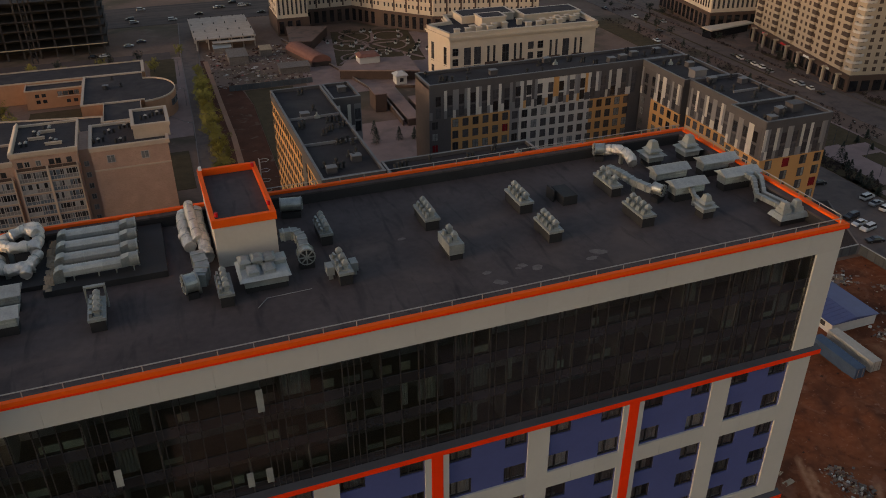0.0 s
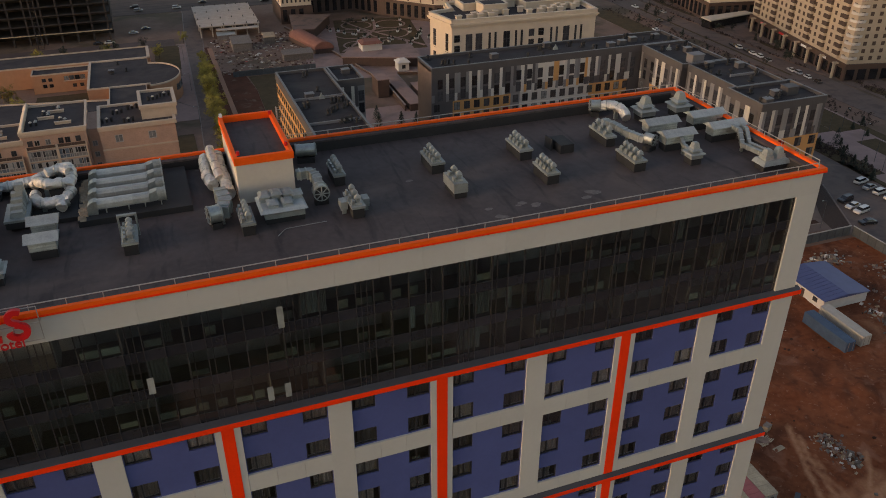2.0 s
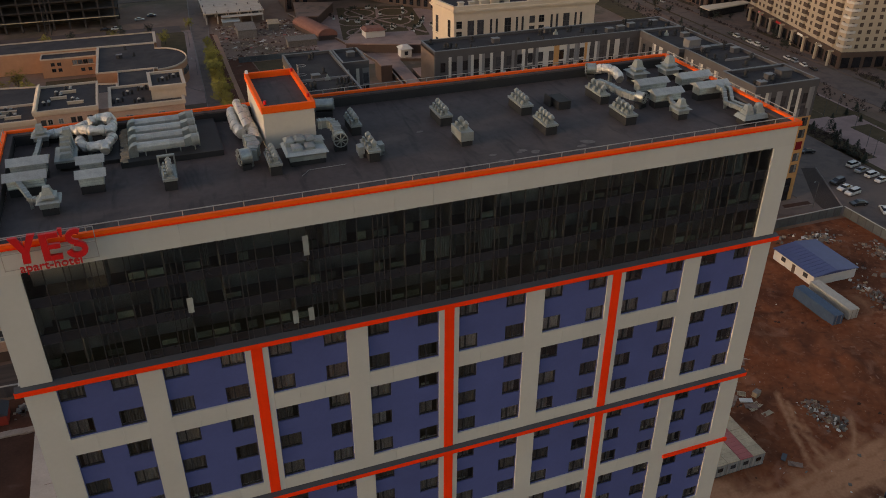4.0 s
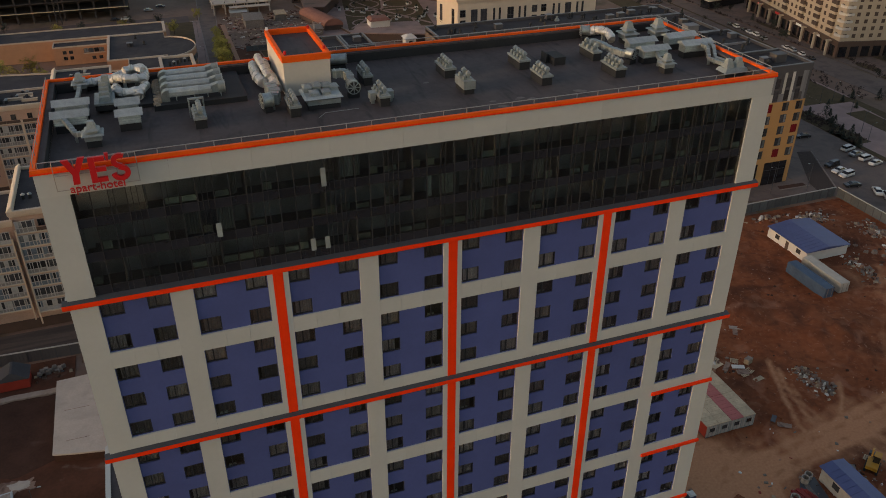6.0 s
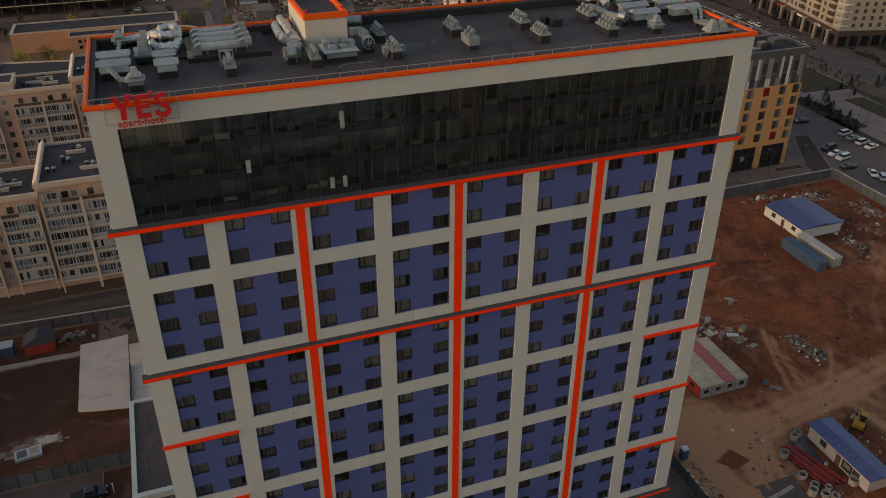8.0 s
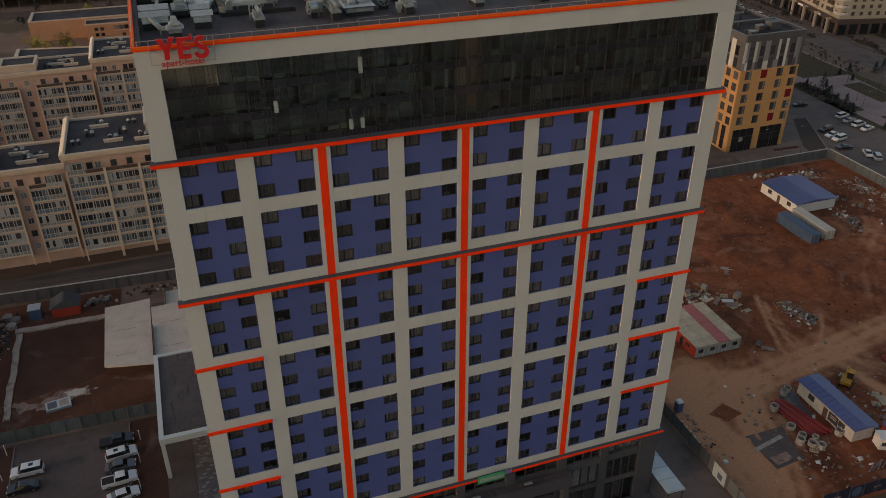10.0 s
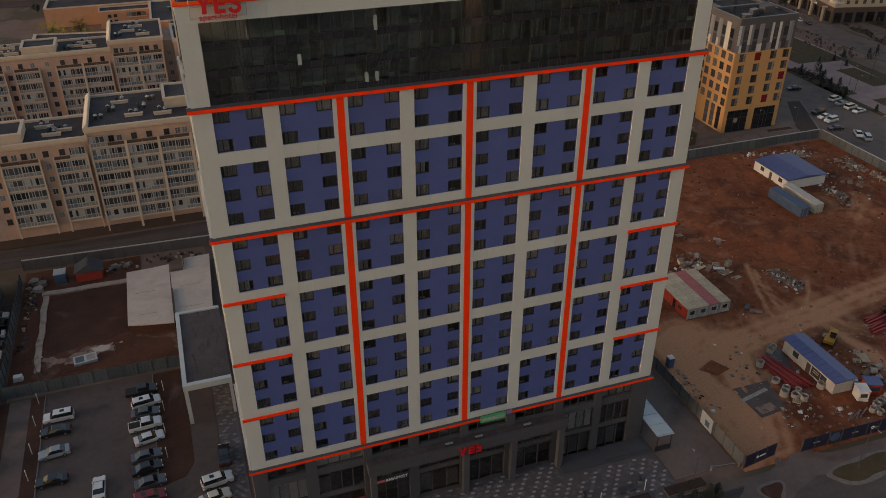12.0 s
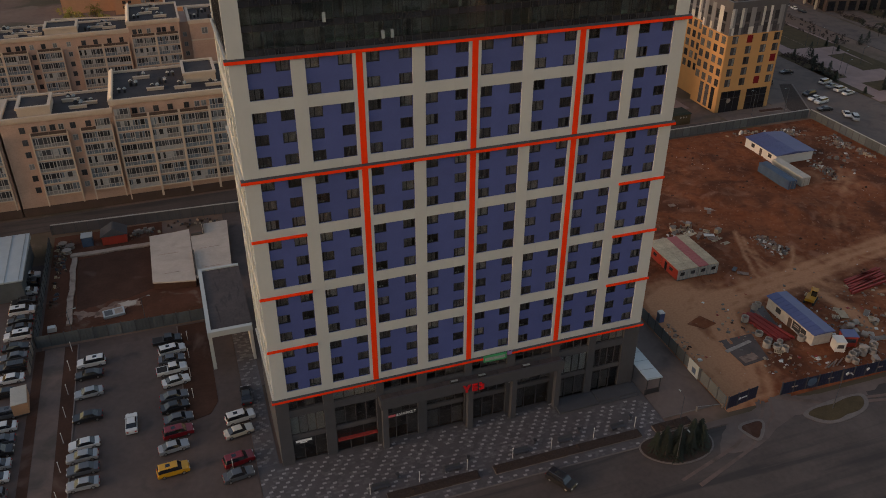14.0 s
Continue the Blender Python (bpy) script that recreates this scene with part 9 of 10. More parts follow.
for x, y, l in ((-6.45, 62.0, 5.0), (-3.7, 76.6, 2.3), (-5.2, 74.4, 0.3)):
    o = thing("slab_fin", "dark wall stub standing on the raw slab", "wall", "wall stubs", at=(x, y, 1.9 if l > 3 else 1.95))
    part("stub", Geo().box(-0.1 if l > 1 else -1.2, -l, 0.05, 0.1 if l > 1 else 1.2, l if l > 1 else -0.05, 0.6), M["darkconc"], o)
sheet("pit_floor", [(-33.5, 45), (-0.5, 45), (-0.5, 60), (-14.1, 60), (-13.8, 86.5), (-37, 86.5), (-37, 46)], M["pitsoil"], "bare soil of the small building plot", "ground", 0.004)
sheet("pit_bed", [(-31.6, 74.5), (-15.0, 78), (-14.6, 59), (-31.0, 52)], M["darksoil"], "dark wet soil of the pit", "ground", 0.03)
for b in ((-33.2, 50, -31.7, 75.5), (-33.2, 75.6, -14.5, 77.4)):
    o = thing("footing", "pale concrete footing round the pit", "slab", "footings")
    ln, up = max(b[2] - b[0], b[3] - b[1]), b[3] - b[1] > b[2] - b[0]
    wob = [(k / 14, 0.1 * math.sin(k * 2.1) + 0.14 * math.sin(k * 0.9 + 1)) for k in range(15)]
    ring_ = [(b[0] + 0.3 + w if up else b[0] + f * ln, b[1] + f * ln if up else b[1] + 0.3 + w) for f, w in wob]
    ring2 = [(b[2] - 0.1 + w * 0.6 if up else b[0] + f * ln, b[1] + f * ln if up else b[3] - 0.1 + w * 0.6) for f, w in reversed(wob)]
    part("strip", Geo().prism(ring_ + ring2, 0.004, 0.35), M["footing"], o)
sheet("spill", ragged([(-32.2, 54.8), (-28.0, 55.0), (-24.3, 56.4), (-20.0, 55.4), (-18.2, 53.4), (-21.0, 51.6), (-24.9, 48.6), (-30.0, 48.4), (-32.0, 49.6)], 5, 0.4, 9), M["pitsoil"], "churned spilt soil in the pit", "ground", 0.05)
sheet("spill_crust", ragged([(-31.6, 54.2), (-27.0, 53.2), (-24.0, 55.4), (-19.8, 55.0), (-19.0, 53.2), (-22.0, 52.6), (-25.4, 50.2), (-28.5, 52.0), (-30.6, 51.0)], 5, 0.5, 19), M["dirtyconc"], "pale spilt concrete crust in the pit", "ground", 0.07)
sheet("spill_crust", ragged([(-23.4, 54.8), (-20.2, 54.9), (-19.8, 53.4), (-22.6, 53.0)], 5, 0.3, 29), M["concrete"], "fresh pale concrete crust", "ground", 0.09)
o = thing("mixing_trough", "pale metal trough on spilt concrete", "trough", at=(-24.1, 51.2, 0.06), turn=8)
part("trough", Geo().box(-2, -1.2, -0.02, 2, 1.2, 0.5), M["steelroof"], o)
part("inside", Geo().box(-1.7, -0.9, 0.5, -0.2, 0.9, 0.52), M["bluefence"], o)
part("inside", Geo().box(0.2, -0.9, 0.5, 1.7, 0.9, 0.52), M["scrap"], o)
o = thing("bulk_bag", "white bulk bag by the fence", "sack", at=(-35.2, 49.2, 0))
part("bag", Geo().frustum(0, 0, 0, 0.8, 0.6, 0.9, 0.7, 0.5), M["panelwhite"], o)
o = thing("tool_shed", "red tool shed with a dark pitched roof", "shed", at=(-26.6, 79.4, 0))
part("body", Geo().box(0, 0, 0, 5.2, 3.6, 2.2), M["cabinred"], o)
part("roof", Geo().frustum(2.6, 1.8, 2.2, 2.9, 2.1, 3.8, 0.2, 1.9), M["darkgrey"], o)
o = thing("site_cabin", "small blue site cabin with a pale roof", "cabin", at=(-30.8, 80.0, 0))
part("body", Geo().box(0, 0, 0, 2.2, 2.2, 2.3), M["contblue"], o)
part("roof", Geo().box(-0.1, -0.1, 2.3, 2.3, 2.3, 2.45), M["steelroof"], o)
for x, y in ((-33.4, 80.6), (-35.0, 82.0), (-34.0, 78.6)):
    o = thing("cable_reel", "grey cable reel lying on its side", "reel", "cable reels", at=(x, y, 0))
    part("drum", Geo().tube([(0, 0, 0.1), (0, 0, 0.7)], 0.5, 12), M["scrap"], o)
    for z in (0.0, 0.7):
        part("flange", Geo().tube([(0, 0, z), (0, 0, z + 0.1)], 0.95, 16), M["scrap"], o)
for key, n in (("scrap", 70), ("timber", 36), ("dirtyconc", 70), ("darkgrey", 40)):
    g, rr = Geo(), random.Random(n)
    for k in range(n):
        cx, cy, sx, sy = rr.choice(((-35.2, 81, 0.8, 2.0), (-35.0, 74, 0.7, 3.0), (-19, 82.5, 3.0, 1.2), (-8, 83.5, 3.5, 1.0), (-35.6, 62, 0.5, 6)))
        x, y, s, w = rr.gauss(cx, sx), rr.gauss(cy, sy), rr.uniform(0.12, 0.42), rr.uniform(0.4, 1)
        if not (-36.6 < x < -1 and 47 < y < 86) or -32 < x < -20.8 and y > 77 or x > -14.2 and y < 81.6:
            continue
        g.frustum(x, y, 0.0, s, s * w, rr.uniform(0.15, 0.6), s * 0.7, s * w * 0.6)
    tagged(part("rubble", g, M[key]), "sacks and scraps lying round the small pit", "rubble", kind="stuff")
o = thing("rubbish_pile", "pile of pale sacks and boards", "pile", at=(-18, 82.5, 0))
for k in range(9):
    part("sack", Geo().frustum(-2 + k * 0.5, (k % 3) * 0.6, 0.0, 0.5, 0.4, 0.5 + 0.2 * (k % 2), 0.35, 0.3), M["scrap"], o)
wh = thing("warehouse", "pale blue-grey sheet metal warehouse", "warehouse", at=(-59, 62, 0))
part("body", Geo().box(0, 0, 0, 18.2, 17.5, 4.6), M["bluefence"], wh)
part("roof", Geo().hexa([(-0.4, -0.4, 4.6), (18.6, -0.4, 4.6), (18.6, 17.9, 4.6), (-0.4, 17.9, 4.6)], [(-0.4, -0.4, 4.9), (18.6, -0.4, 4.9), (18.6, 17.9, 5.6), (-0.4, 17.9, 5.6)]), M["steelroof"], wh)
for k in range(8):
    part("roof_seam", Geo().hexa([(-0.4 + k * 2.6, -0.4, 4.9), (-0.3 + k * 2.6, -0.4, 4.9), (-0.3 + k * 2.6, 17.9, 5.6), (-0.4 + k * 2.6, 17.9, 5.6)], [(-0.4 + k * 2.6, -0.4, 4.98), (-0.3 + k * 2.6, -0.4, 4.98), (-0.3 + k * 2.6, 17.9, 5.68), (-0.4 + k * 2.6, 17.9, 5.68)]), M["zincpale"], wh)
sheet("lot_walk", rect(-35.98, -12, -32.62, 43), M["walk"], "reddish-brown paved path between the parking rows", "pavement", 0.03)
sheet("lot_strip", rect(-32.6, -12, -30.4, 43), M["darksoil"], "dark earth strip between parking rows", "ground", 0.05)
sheet("lot_strip_left", rect(-37.6, -12, -36.0, 43), M["darksoil"], "dark earth strip between parking rows", "ground", 0.05)
sheet("lot_median", [(-11.4, 43), (-6.2, 43), (-6.0, 19), (-7.5, 16.2), (-10, 15.6), (-11.4, 17)], M["darksoil"], "dark earth median in the parking lot", "ground", 0.06)
for a in ((-11.6, 17, -11.4, 43), (-30.4, -12, -30.2, 43)):
    struct("kerb", Geo().box(a[0], a[1], -0.02, a[2], a[3], 0.14), M["kerb"], "pale stone kerb", "kerb")


def bollard_lamp(x, y, h=2.1):
    o = thing("bollard_lamp", "slim white bollard lamp", "lamp", "bollard lamps", at=(x, y, 0))
    part("post", Geo().tube([(0, 0, 0), (0, 0, h)], 0.055, 8), M["panelwhite"], o)
    part("head", Geo().tube([(0, 0, h), (0, 0, h + 0.12)], 0.08, 8), M["signwhite"], o)
    part("foot", Geo().frustum(0, 0, 0, 0.14, 0.14, 0.06, 0.12, 0.12), M["kerb"], o)


for x, y in ((19.9, -9.5), (27.6, -9.5), (35.2, -9.5), (41.8, -9.6), (49.3, -9.6), (56.9, -9.5), (12.2, -9.5), (-31.3, 41.3), (-31.4, 35.6), (-31.4, 28.9), (-31.5, 23.0), (-31.5, 16.7), (-31.6, 10.2), (-31.6, 4), (-11.0, 37.9), (-11.1, 32.5), (-11.2, 26.9), (-11.1, 21.1), (-6.5, 2.5)):
    bollard_lamp(x, y)


def street_lamp(x, y, h=8.0, turn=0.0, label="tall slim street lamp with one arm"):
    o = thing("street_lamp", label, "street lamp", "street lamps", at=(x, y, 0), turn=turn)
    part("pole", Geo().tube([(0, 0, 0), (0, 0, h)], 0.075, 8, 0.045), M["darkgrey"], o)
    part("arm", Geo().tube([(0, 0, h - 0.05), (0.6, 0, h + 0.25), (1.2, 0, h + 0.28)], 0.035, 6), M["darkgrey"], o)
    part("head", Geo().frustum(1.4, 0, h + 0.22, 0.3, 0.1, h + 0.31, 0.22, 0.07), M["zinc"], o)


for x, y, h, t in ((65.0, -10.4, 5.0, 90), (59.2, -18.3, 7.5, 270), (91.0, -16.5, 8.5, 270), (-17, 46, 6, 0), (-31.3, 46, 6, 0), (22, 230, 7, 180), (22, 270, 7, 180), (22, 310, 7, 180), (212, 118, 6, 0), (228, 128, 6, 0), (222, 150, 6, 0), (160, 98.8, 8, 180), (120, 89.5, 8, 90), (171, 97.5, 8, 180)):
    street_lamp(x, y, h, t)
for x in (36.9, 44.7, 54.2, 25.5, 14.0):
    o = thing("bench", "dark metal bench on the paved forecourt", "bench", "benches", at=(x, -8.9, 0))
    part("seat", Geo().box(-1.3, -0.3, 0.4, 1.3, 0.3, 0.48), M["darkgrey"], o)
    part("backrest", Geo().hexa([(-1.3, 0.28, 0.5), (1.3, 0.28, 0.5), (1.3, 0.34, 0.5), (-1.3, 0.34, 0.5)], [(-1.3, 0.4, 0.95), (1.3, 0.4, 0.95), (1.3, 0.46, 0.95), (-1.3, 0.46, 0.95)]), M["darkgrey"], o)
    for s in (-1.1, 1.1):
        part("leg", Geo().box(s - 0.06, -0.25, 0, s + 0.06, 0.25, 0.4), M["darkgrey"], o)
    o = thing("litter_bin", "small dark litter bin on the forecourt", "bin", "litter bins", at=(x + 3.0, -7.6, 0))
    part("drum", Geo().tube([(0, 0, 0), (0, 0, 0.8)], 0.25, 10, 0.3), M["darkgrey"], o)
    part("rim", Geo().tube([(0, 0, 0.8), (0, 0, 0.86)], 0.33, 10), M["frame"], o)
te = thing("terrace", "low dark terrace deck before the shop fronts", "terrace")
part("deck", Geo().box(46.8, -2.8, 0.004, 54.4, 0.38, 0.35), M["podium"], te)
part("deck", Geo().box(54.5, -2.4, 0.004, 61.8, 0.38, 0.45), M["podium"], te)
part("step", Geo().box(54.5, -2.9, 0.004, 61.8, -2.42, 0.22), M["podium"], te)
ca = thing("side_canopy", "pale metal canopy on dark posts beside the podium", "canopy")
part("roof", Geo().hexa([(62.45, -3.4, 3.55), (65.5, -3.4, 3.35), (65.5, 6.2, 3.35), (62.45, 6.2, 3.55)], [(62.45, -3.4, 3.7), (65.5, -3.4, 3.5), (65.5, 6.2, 3.5), (62.45, 6.2, 3.7)]), M["steelroof"], ca)
for i in range(4):
    part("seam", Geo().hexa([(62.45, -3.3 + i * 2.4, 3.71), (65.5, -3.3 + i * 2.4, 3.51), (65.5, -3.24 + i * 2.4, 3.51), (62.45, -3.24 + i * 2.4, 3.71)], [(62.45, -3.3 + i * 2.4, 3.75), (65.5, -3.3 + i * 2.4, 3.55), (65.5, -3.24 + i * 2.4, 3.55), (62.45, -3.24 + i * 2.4, 3.75)]), M["zincpale"], ca)
for x in (62.7, 65.2):
    for y in (-3.2, 1.4, 6.0):
        part("post", Geo().box(x, y, 0, x + 0.14, y + 0.14, 3.35), M["frame"], ca)
for y in (-3.1, 5.0):
    part("skirt", Geo().box(62.5, y, 0, 65.3, y + 0.05, 1.1), M["frame"], ca)


# ---- planting ----
def conifer(x, y, h, seed):
    rnd = random.Random(seed)
    o = thing("spruce", "dark young spruce in an earth bed", "tree", "spruces", at=(x, y, 0.0))
    part("trunk", Geo().tube([(0, 0, 0), (0, 0, h)], 0.09, 6, 0.02), M["bark"], o)
    g = Geo()
    for k in range(420):
        z = rnd.uniform(0.06, 0.98) ** 0.9 * h
        r = (1 - z / h) * h * 0.36 * rnd.uniform(0.45, 1.1) + 0.06
        a = rnd.uniform(0, 6.283)
        c = Vector((math.cos(a) * r, math.sin(a) * r, z - 0.15 * r))
        s = rnd.uniform(0.12, 0.3)
        t, q = Vector((math.cos(a), math.sin(a), -0.35)) * s, Vector((-math.sin(a), math.cos(a), rnd.uniform(-0.3, 0.3))) * s * 0.5
        g.add([c - t - q, c - t + q, c + t + q * 0.3, c + t - q * 0.3], [(0, 1, 2, 3)])
    part("crown", g, M["leafdark"], o)


for i, (x, y, h) in enumerate(((57.2, -15.4, 4.2), (58.3, -16.6, 4.6), (59.0, -15.2, 4.8), (60.6, -16.4, 5.0), (61.4, -15.2, 4.4), (62.2, -17.2, 4.6), (63.6, -15.6, 5.2), (64.6, -16.8, 4.8), (65.4, -15.2, 4.4), (59.6, -17.8, 3.6))):
    conifer(x, y, h, i)
for i in range(18):
    rnd = random.Random(2200 + i)
    conifer(*rnd.choice(((rnd.uniform(206.6, 208.4), rnd.uniform(100, 130)), (rnd.uniform(214, 226), rnd.uniform(104, 112)), (rnd.uniform(230, 237), rnd.uniform(100, 150)), (rnd.uniform(174, 184), rnd.uniform(121, 158)))), rnd.uniform(1.2, 3.0), 2300 + i)
for i, (x, y) in enumerate(((209, 126), (210.5, 131), (207.8, 121), (206.5, 116), (213, 136), (216.5, 141), (231, 110), (206, 160), (209, 170), (203, 176), (228, 104), (277, 160), (283, 166), (280, 172))):
    conifer(x, y, 3.6 + (i % 3), 50 + i)
TREE = {}


def tree(x, y, h, seed, leaf="leaf", label="young roadside tree with fresh yellow-green leaves"):
    key = (seed % 3, leaf)
    if key not in TREE:
        rnd = random.Random(seed)
        o = thing("tree", label, "tree", "roadside trees")
        tk = Geo().tube([(0, 0, 0), (0.02, 0.03, 0.35), (0.0, 0.0, 0.7)], 0.022, 6, 0.008)
        for k in range(6):
            a = k * 1.05 + rnd.uniform(0, 0.5)
            tk.tube([(0, 0, 0.3 + 0.05 * k), (math.cos(a) * 0.14, math.sin(a) * 0.14, 0.5 + 0.05 * k), (math.cos(a) * 0.25, math.sin(a) * 0.25, 0.66 + 0.04 * k)], 0.01, 5, 0.003)
        part("trunk", tk, M["bark"], o, "trunk with its limbs")
        g = Geo()
        clumps = [Vector((rnd.gauss(0, 0.16), rnd.gauss(0, 0.16), rnd.uniform(0.38, 0.95))) for _ in range(26)]
        for c in clumps:
            for _ in range(34):
                p = c + Vector((rnd.gauss(0, 0.055), rnd.gauss(0, 0.055), rnd.gauss(0, 0.05)))
                u = Vector((rnd.uniform(-1, 1), rnd.uniform(-1, 1), rnd.uniform(-0.5, 0.5))).normalized() * 0.028
                w = u.orthogonal().normalized() * 0.02
                g.add([p - u, p - w, p + u, p + w], [(0, 1, 2, 3)])
        part("crown", g, M[leaf], o)
        TREE[key] = o
        o.matrix_basis = pose(x, y, 0) @ Matrix.Scale(h, 4)
        return o
    t = copy_thing(TREE[key], pose(x, y, 0, 0, 0, seed * 77))
    t.matrix_basis = pose(x, y, 0, 0, 0, seed * 77) @ Matrix.Scale(h, 4)
    return t


for i, (x, y, h) in enumerate(((29.0, 278, 8), (29.5, 270, 7), (29.2, 262, 8), (28.8, 252, 7), (28.6, 240, 8), (28.4, 232, 9), (28.2, 224, 7), (28.0, 213, 8), (27.8, 204, 9), (27.6, 196, 7), (29.4, 290, 7), (29.8, 302, 7),
                             (-44, 268, 10), (-50, 262, 9), (-40, 258, 8), (-56, 270, 9), (-46, 212, 7), (-30, 205, 6), (-52, 200, 7), (12, 318, 7), (4, 322, 6), (-10, 325, 7), (-25, 322, 6), (-38, 326, 7), (24, 340, 6))):
    tree(x, y, h * 0.95, i)
for i in range(22):
    rnd = random.Random(900 + i)
    tree(29.0 + rnd.uniform(-1.2, 1.2), 196 + i * 4.6, rnd.uniform(5, 8), i)
for i in range(46):
    rnd = random.Random(500 + i)
    side = i % 4
    x, y = ((rnd.uniform(258.5, 262), rnd.uniform(150, 400)), (rnd.uniform(272, 282), rnd.uniform(185, 400)), (rnd.uniform(92, 136), rnd.uniform(298, 355)), (rnd.uniform(-90, 12), rnd.uniform(316, 350)))[side]
    tree(x, y, rnd.uniform(1.6, 2.8) if side == 2 else rnd.uniform(3.0, 5.5), i, "leafdark", "small dark tree, nearly bare")
rnd = random.Random(61)
for i in range(26):
    tree(rnd.uniform(68, 140), rnd.choice((113.5, 118, 158)) + rnd.uniform(-1, 1), rnd.uniform(2, 4), i, "leafdark")

# works-yard litter
for key, n, lab in (("timber", 90, "stacked timber"), ("scrap", 120, "grey materials"), ("panelwhite", 30, "pale bags"), ("cabinred", 16, "red barrels"), ("darksoil", 200, "heaps of dark earth"), ("dirtyconc", 160, "rubble")):
    g = Geo()
    for k in range(n):
        x, y, s = rnd.uniform(36, 76), rnd.uniform(284, 344), rnd.uniform(0.15, 0.95) ** 1.4
        a = rnd.uniform(0, 3.14)
        c, q = math.cos(a) * s, math.sin(a) * s
        w = rnd.uniform(0.3, 1)
        base = [(x + c + q * w, y + q - c * w), (x + c - q * w, y + q + c * w), (x - c - q * w, y - q + c * w), (x - c + q * w, y - q - c * w)]
        g.prism(base[::-1], 0, rnd.uniform(0.1, 0.4))
    tagged(part("yard_materials", g, M[key]), lab + " lying in the works yard", "materials", kind="stuff")
# setting-out grids: roof plant, podium front, ochre block, site, and the far district
def similar(cx, cy, scale, turn, dx, dy, sx=1.0, up=1.0):
    return Matrix.Translation((cx + dx, cy + dy, 0)) @ Matrix.Rotation(turn, 4, "Z") @ Matrix.Diagonal((scale * sx, scale, up, 1)) @ Matrix.Translation((-cx, -cy, 0))


FAR = similar(117.1, 288.7, 0.988, -0.0039, -0.15, -4.1, up=0.988) @ Matrix.Translation((5.2, 15.7, 0)) @ Matrix.Rotation(-0.0124, 4, "Z") @ Matrix.Scale(0.935, 4)
PLANT = similar(28.8, 10.3, 0.987, -0.0058, 0.02, -0.3, sx=0.997)
FRONT = Matrix.Translation((0.47, 0, 0)) @ Matrix.Diagonal((0.9856, 1, 1, 1))
OCHRE = similar(86.0, 161.4, 0.94, 0.0, 0.4, -4.1)
END = similar(149.5, 104.3, 1.0, 0.0, 1.0, -0.3, sx=0.94)
SITE = similar(123.9, 50.3, 0.996, -0.0023, -0.02, -0.17)
BEIGE = similar(-22.6, 120.6, 1.007, 0.0, -1.9, 0.3)
REAR = Matrix.Translation((0.5, 4.0, 0))
YARD = similar(-20.2, 44.7, 1.009, -0.0016, -0.15, 0.1)
ENTRY = Matrix.Translation((-1.2, 0, 0))
FRONT_THINGS = ("podium", "portico", "roof_unit", "shop_sign", "entrance_sign", "round_sign", "terrace")
FIXED = ("ground", "avenue", "avenue_side", "avenue_walk", "hotel_tower", "stair_head", "guard_rail", "roof_sign", "forecourt", "forecourt_side", "road_front", "camera", "sun")
bpy.context.view_layer.update()
for ob in [o for o in scene.collection.all_objects if o.parent is None and o.type in ("MESH", "EMPTY")]:
    pts = [(c.matrix_world @ Vector(b)) for c in [ob, *ob.children_recursive] if c.type == "MESH" for b in c.bound_box]
    kind = ob.name.split(".")[0]
    if not pts or kind in FIXED:
        continue
    x, y, z = (sum(p[k] for p in pts) / len(pts) for k in range(3))
    if kind in FRONT_THINGS:
        grid = FRONT
    elif z > 70:
        grid = PLANT
    elif y > 187:
        grid = FAR
    elif y > 100 and 140 < x < 172 and y < 118:
        grid = END
    elif y > 100 and 30 < x < 174:
        grid = OCHRE
    elif y > 95 and x < 30:
        grid = BEIGE if y < 155 else REAR
    elif x > 70:
        grid = SITE
    elif x < -2:
        grid = ENTRY @ YARD if x > -17 and y > 26 and kind not in ("car", "fence", "bollard_lamp") else YARD
    else:
        continue
    ob.matrix_basis = grid @ ob.matrix_basis

# beds, shrubs and small trees along the avenue
BEDS = ((268.6, 211, 271.6, 227), (267.8, 199, 271.2, 209), (267.8, 183, 270.6, 197), (265.6, 169.5, 270.4, 180.5), (279.5, 172, 288, 198), (263.2, 150, 266.6, 165), (268.8, 229, 271.6, 243), (268.6, 268, 271.4, 286), (268.6, 290, 271.4, 330), (276, 205, 279, 222))
for b in BEDS:
    sheet("planting_bed", rounded(rect(*b), 2), M["grass"], "dull grass bed beside the avenue", "lawn", 0.06)
rnd = random.Random(77)
g = Geo()
for b, n in [(b, 26) for b in BEDS] + [((234.5, 148, 246.5, 320), 330), ((206.8, 119, 213.4, 145), 120), ((288, 196, 291, 262), 60), ((262.3, 206, 263.3, 330), 90), ((248, 330, 262, 334), 30)]:
    for _ in range(n):
        x, y, r = rnd.uniform(b[0], b[2]), rnd.uniform(b[1], b[3]), rnd.uniform(0.25, 0.8)
        for _ in range(22):
            c = Vector((x + rnd.gauss(0, r * 0.45), y + rnd.gauss(0, r * 0.45), rnd.uniform(0.05, 1.5) * r))
            u = Vector((rnd.uniform(-1, 1), rnd.uniform(-1, 1), rnd.uniform(-0.6, 0.6))).normalized() * rnd.uniform(0.12, 0.26)
            w = u.orthogonal().normalized() * u.length * 0.6
            g.add([c - u, c - w, c + u, c + w], [(0, 1, 2, 3)])
tagged(part("shrubs", g, M["hedge"]), "dark bare shrubs in the beds along the avenue", "shrub", kind="stuff")
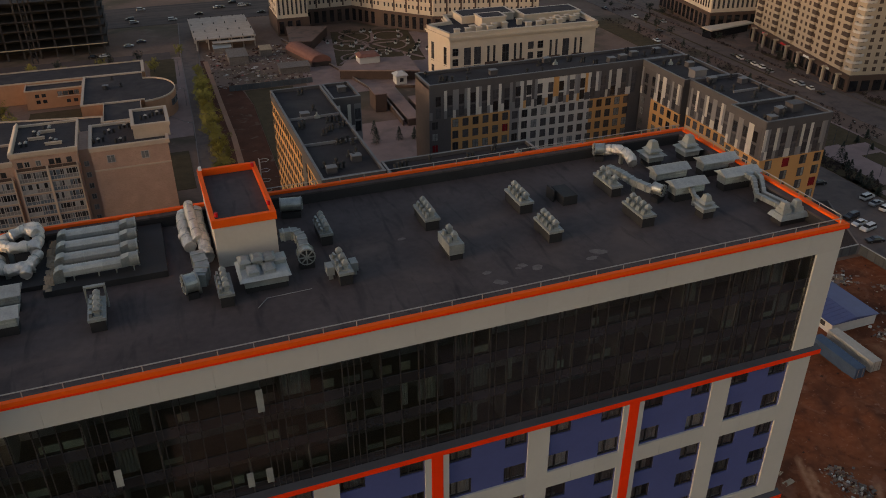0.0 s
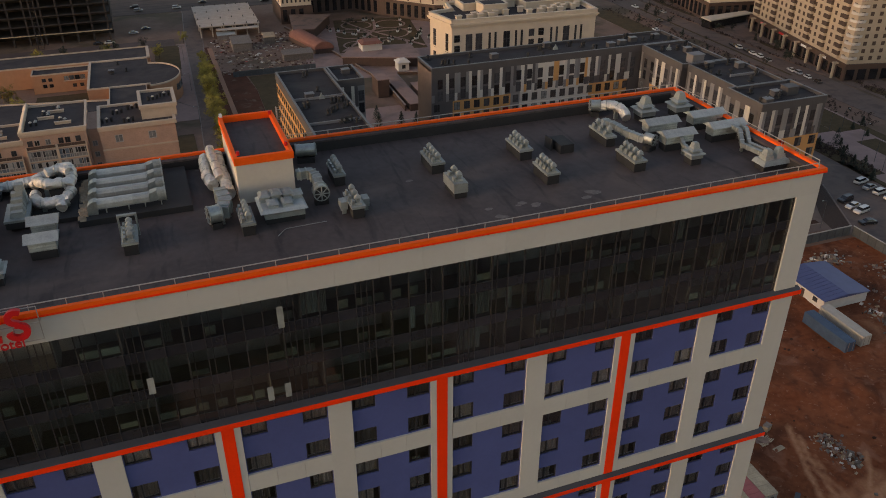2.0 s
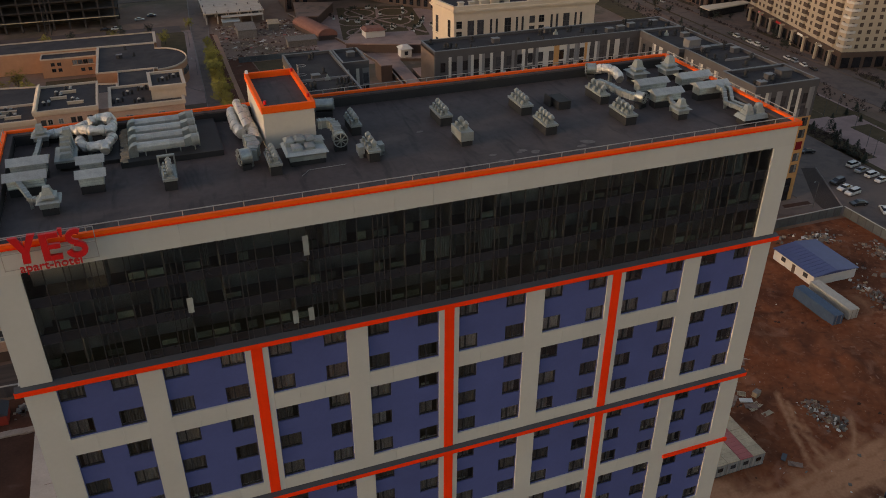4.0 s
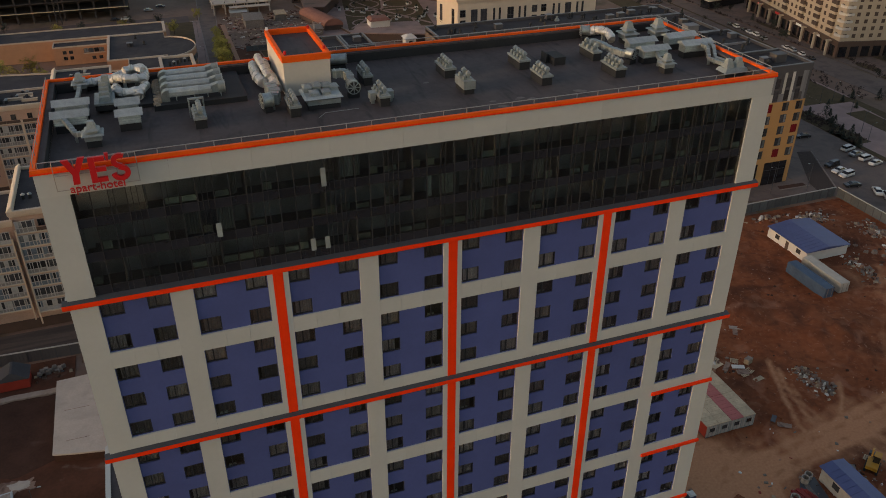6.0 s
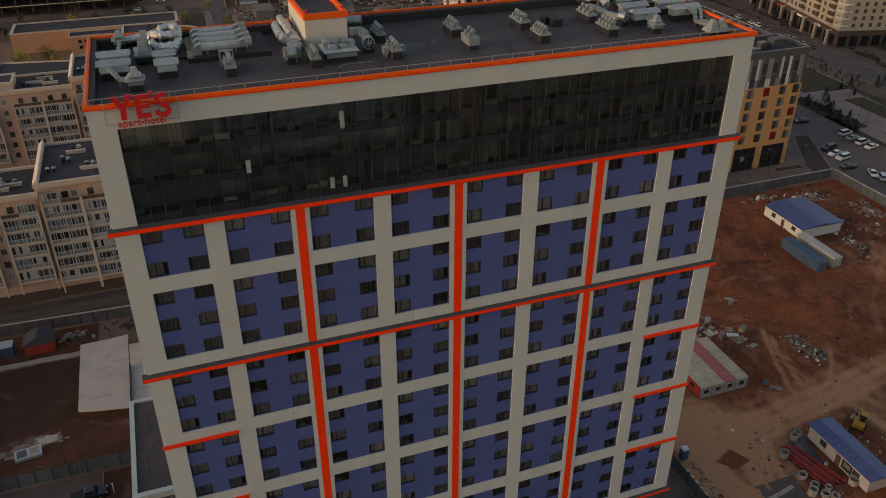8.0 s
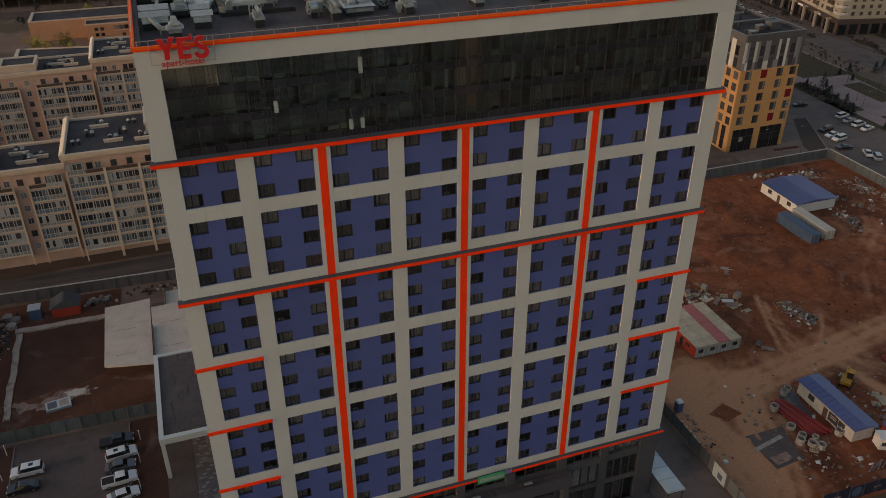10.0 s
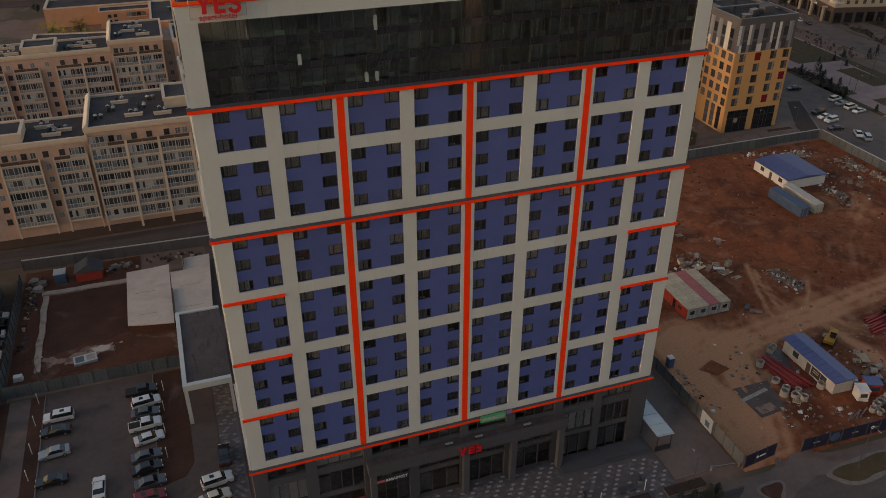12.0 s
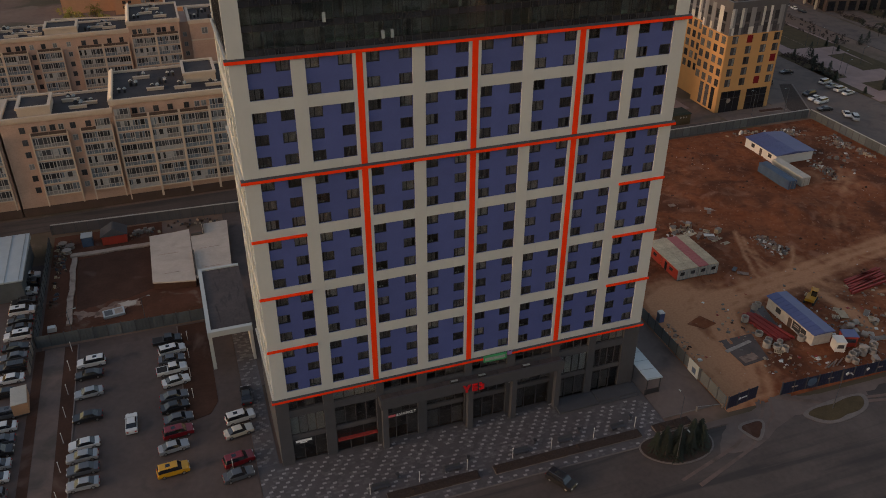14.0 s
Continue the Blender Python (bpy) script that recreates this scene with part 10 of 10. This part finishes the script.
for i, (x, y, h) in enumerate(((92.5, 205.0, 4.5), (97.5, 204.0, 4.0), (103.0, 203.0, 4.2), (86.0, 212.0, 5.0), (84.5, 204.0, 5.5), (244.4, 146, 4.2), (249.0, 147.2, 4.6), (236.5, 150, 3.2), (284, 188, 3.0), (281, 180, 3.4), (285, 176, 2.8), (210, 141, 3.4), (212, 133, 3.0), (286, 214, 4.2), (284.5, 226, 4.6), (282.5, 236, 4.0), (287, 204, 3.6), (270, 246, 3.2), (239, 212, 3.6), (237, 236, 4.2), (243, 262, 3.8), (238, 290, 4.4))):
    conifer(x, y, h, 300 + i)
for x, y in ((223.5, 137), (216.4, 124.7), (228, 150)):
    street_lamp(x, y, 6.5)

# ---- paving stones of the forecourt ----
SW, SL = 0.60, 0.38
geo_stone = lambda: Geo().frustum(0, 0, 0.0, SW / 2, SL / 2, 0.014, SW / 2 - 0.012, SL / 2 - 0.012)
STONE = {k: geo_stone().mesh("paving_stone", M[k]) for k in ("paver", "pavermid", "paverpale")}
fore = bpy.data.objects["forecourt"]


def pave(owner, x0, y0, x1, y1, keep, singles, seed):
    """Small stones in staggered rows: mostly dark, some grey, and pale ones sprinkled evenly."""
    rnd = random.Random(seed)
    rest = {k: Geo() for k in STONE}
    count = 0
    for j in range(int((y1 - y0) / 0.39)):
        y = y0 + 0.2 + j * 0.39
        for i in range(int((x1 - x0) / 0.61)):
            x = x0 + 0.31 + i * 0.61 + (0.305 if j % 2 else 0)
            if x > x1 - 0.3 or not keep(x, y):
                continue
            tone = "paverpale" if (i + 3 * j) % 7 == 0 and rnd.random() < 0.88 else ("pavermid" if rnd.random() < 0.22 else "paver")
            if singles and 27 < x < 41 and -8.2 < y < -5.6 and count < 300:
                place("paving_stone", STONE[tone], owner, Matrix.Translation((x, y, 0.002)))
                count += 1
            else:
                rest[tone].frustum(x, y, 0.002, SW / 2, SL / 2, 0.016, SW / 2 - 0.012, SL / 2 - 0.012)
    for k, gg in rest.items():
        if gg.v:
            tagged(part("paving_rest", gg, M[k], owner, "joined paving stones"), kind="stuff")


pave(fore, -3.0, -13.5, 62.3, 0.38, lambda x, y: not ((46.3 < x and y > -3.2) or (-12.2 < y < -9.9 and (14.2 < x < 29.3 or 31 < x < 57.5 or x > 59))), True, 12)
pave(bpy.data.objects["forecourt_side"], -3.0, 1.3, 0.3, 43.5, lambda x, y: True, False, 13)
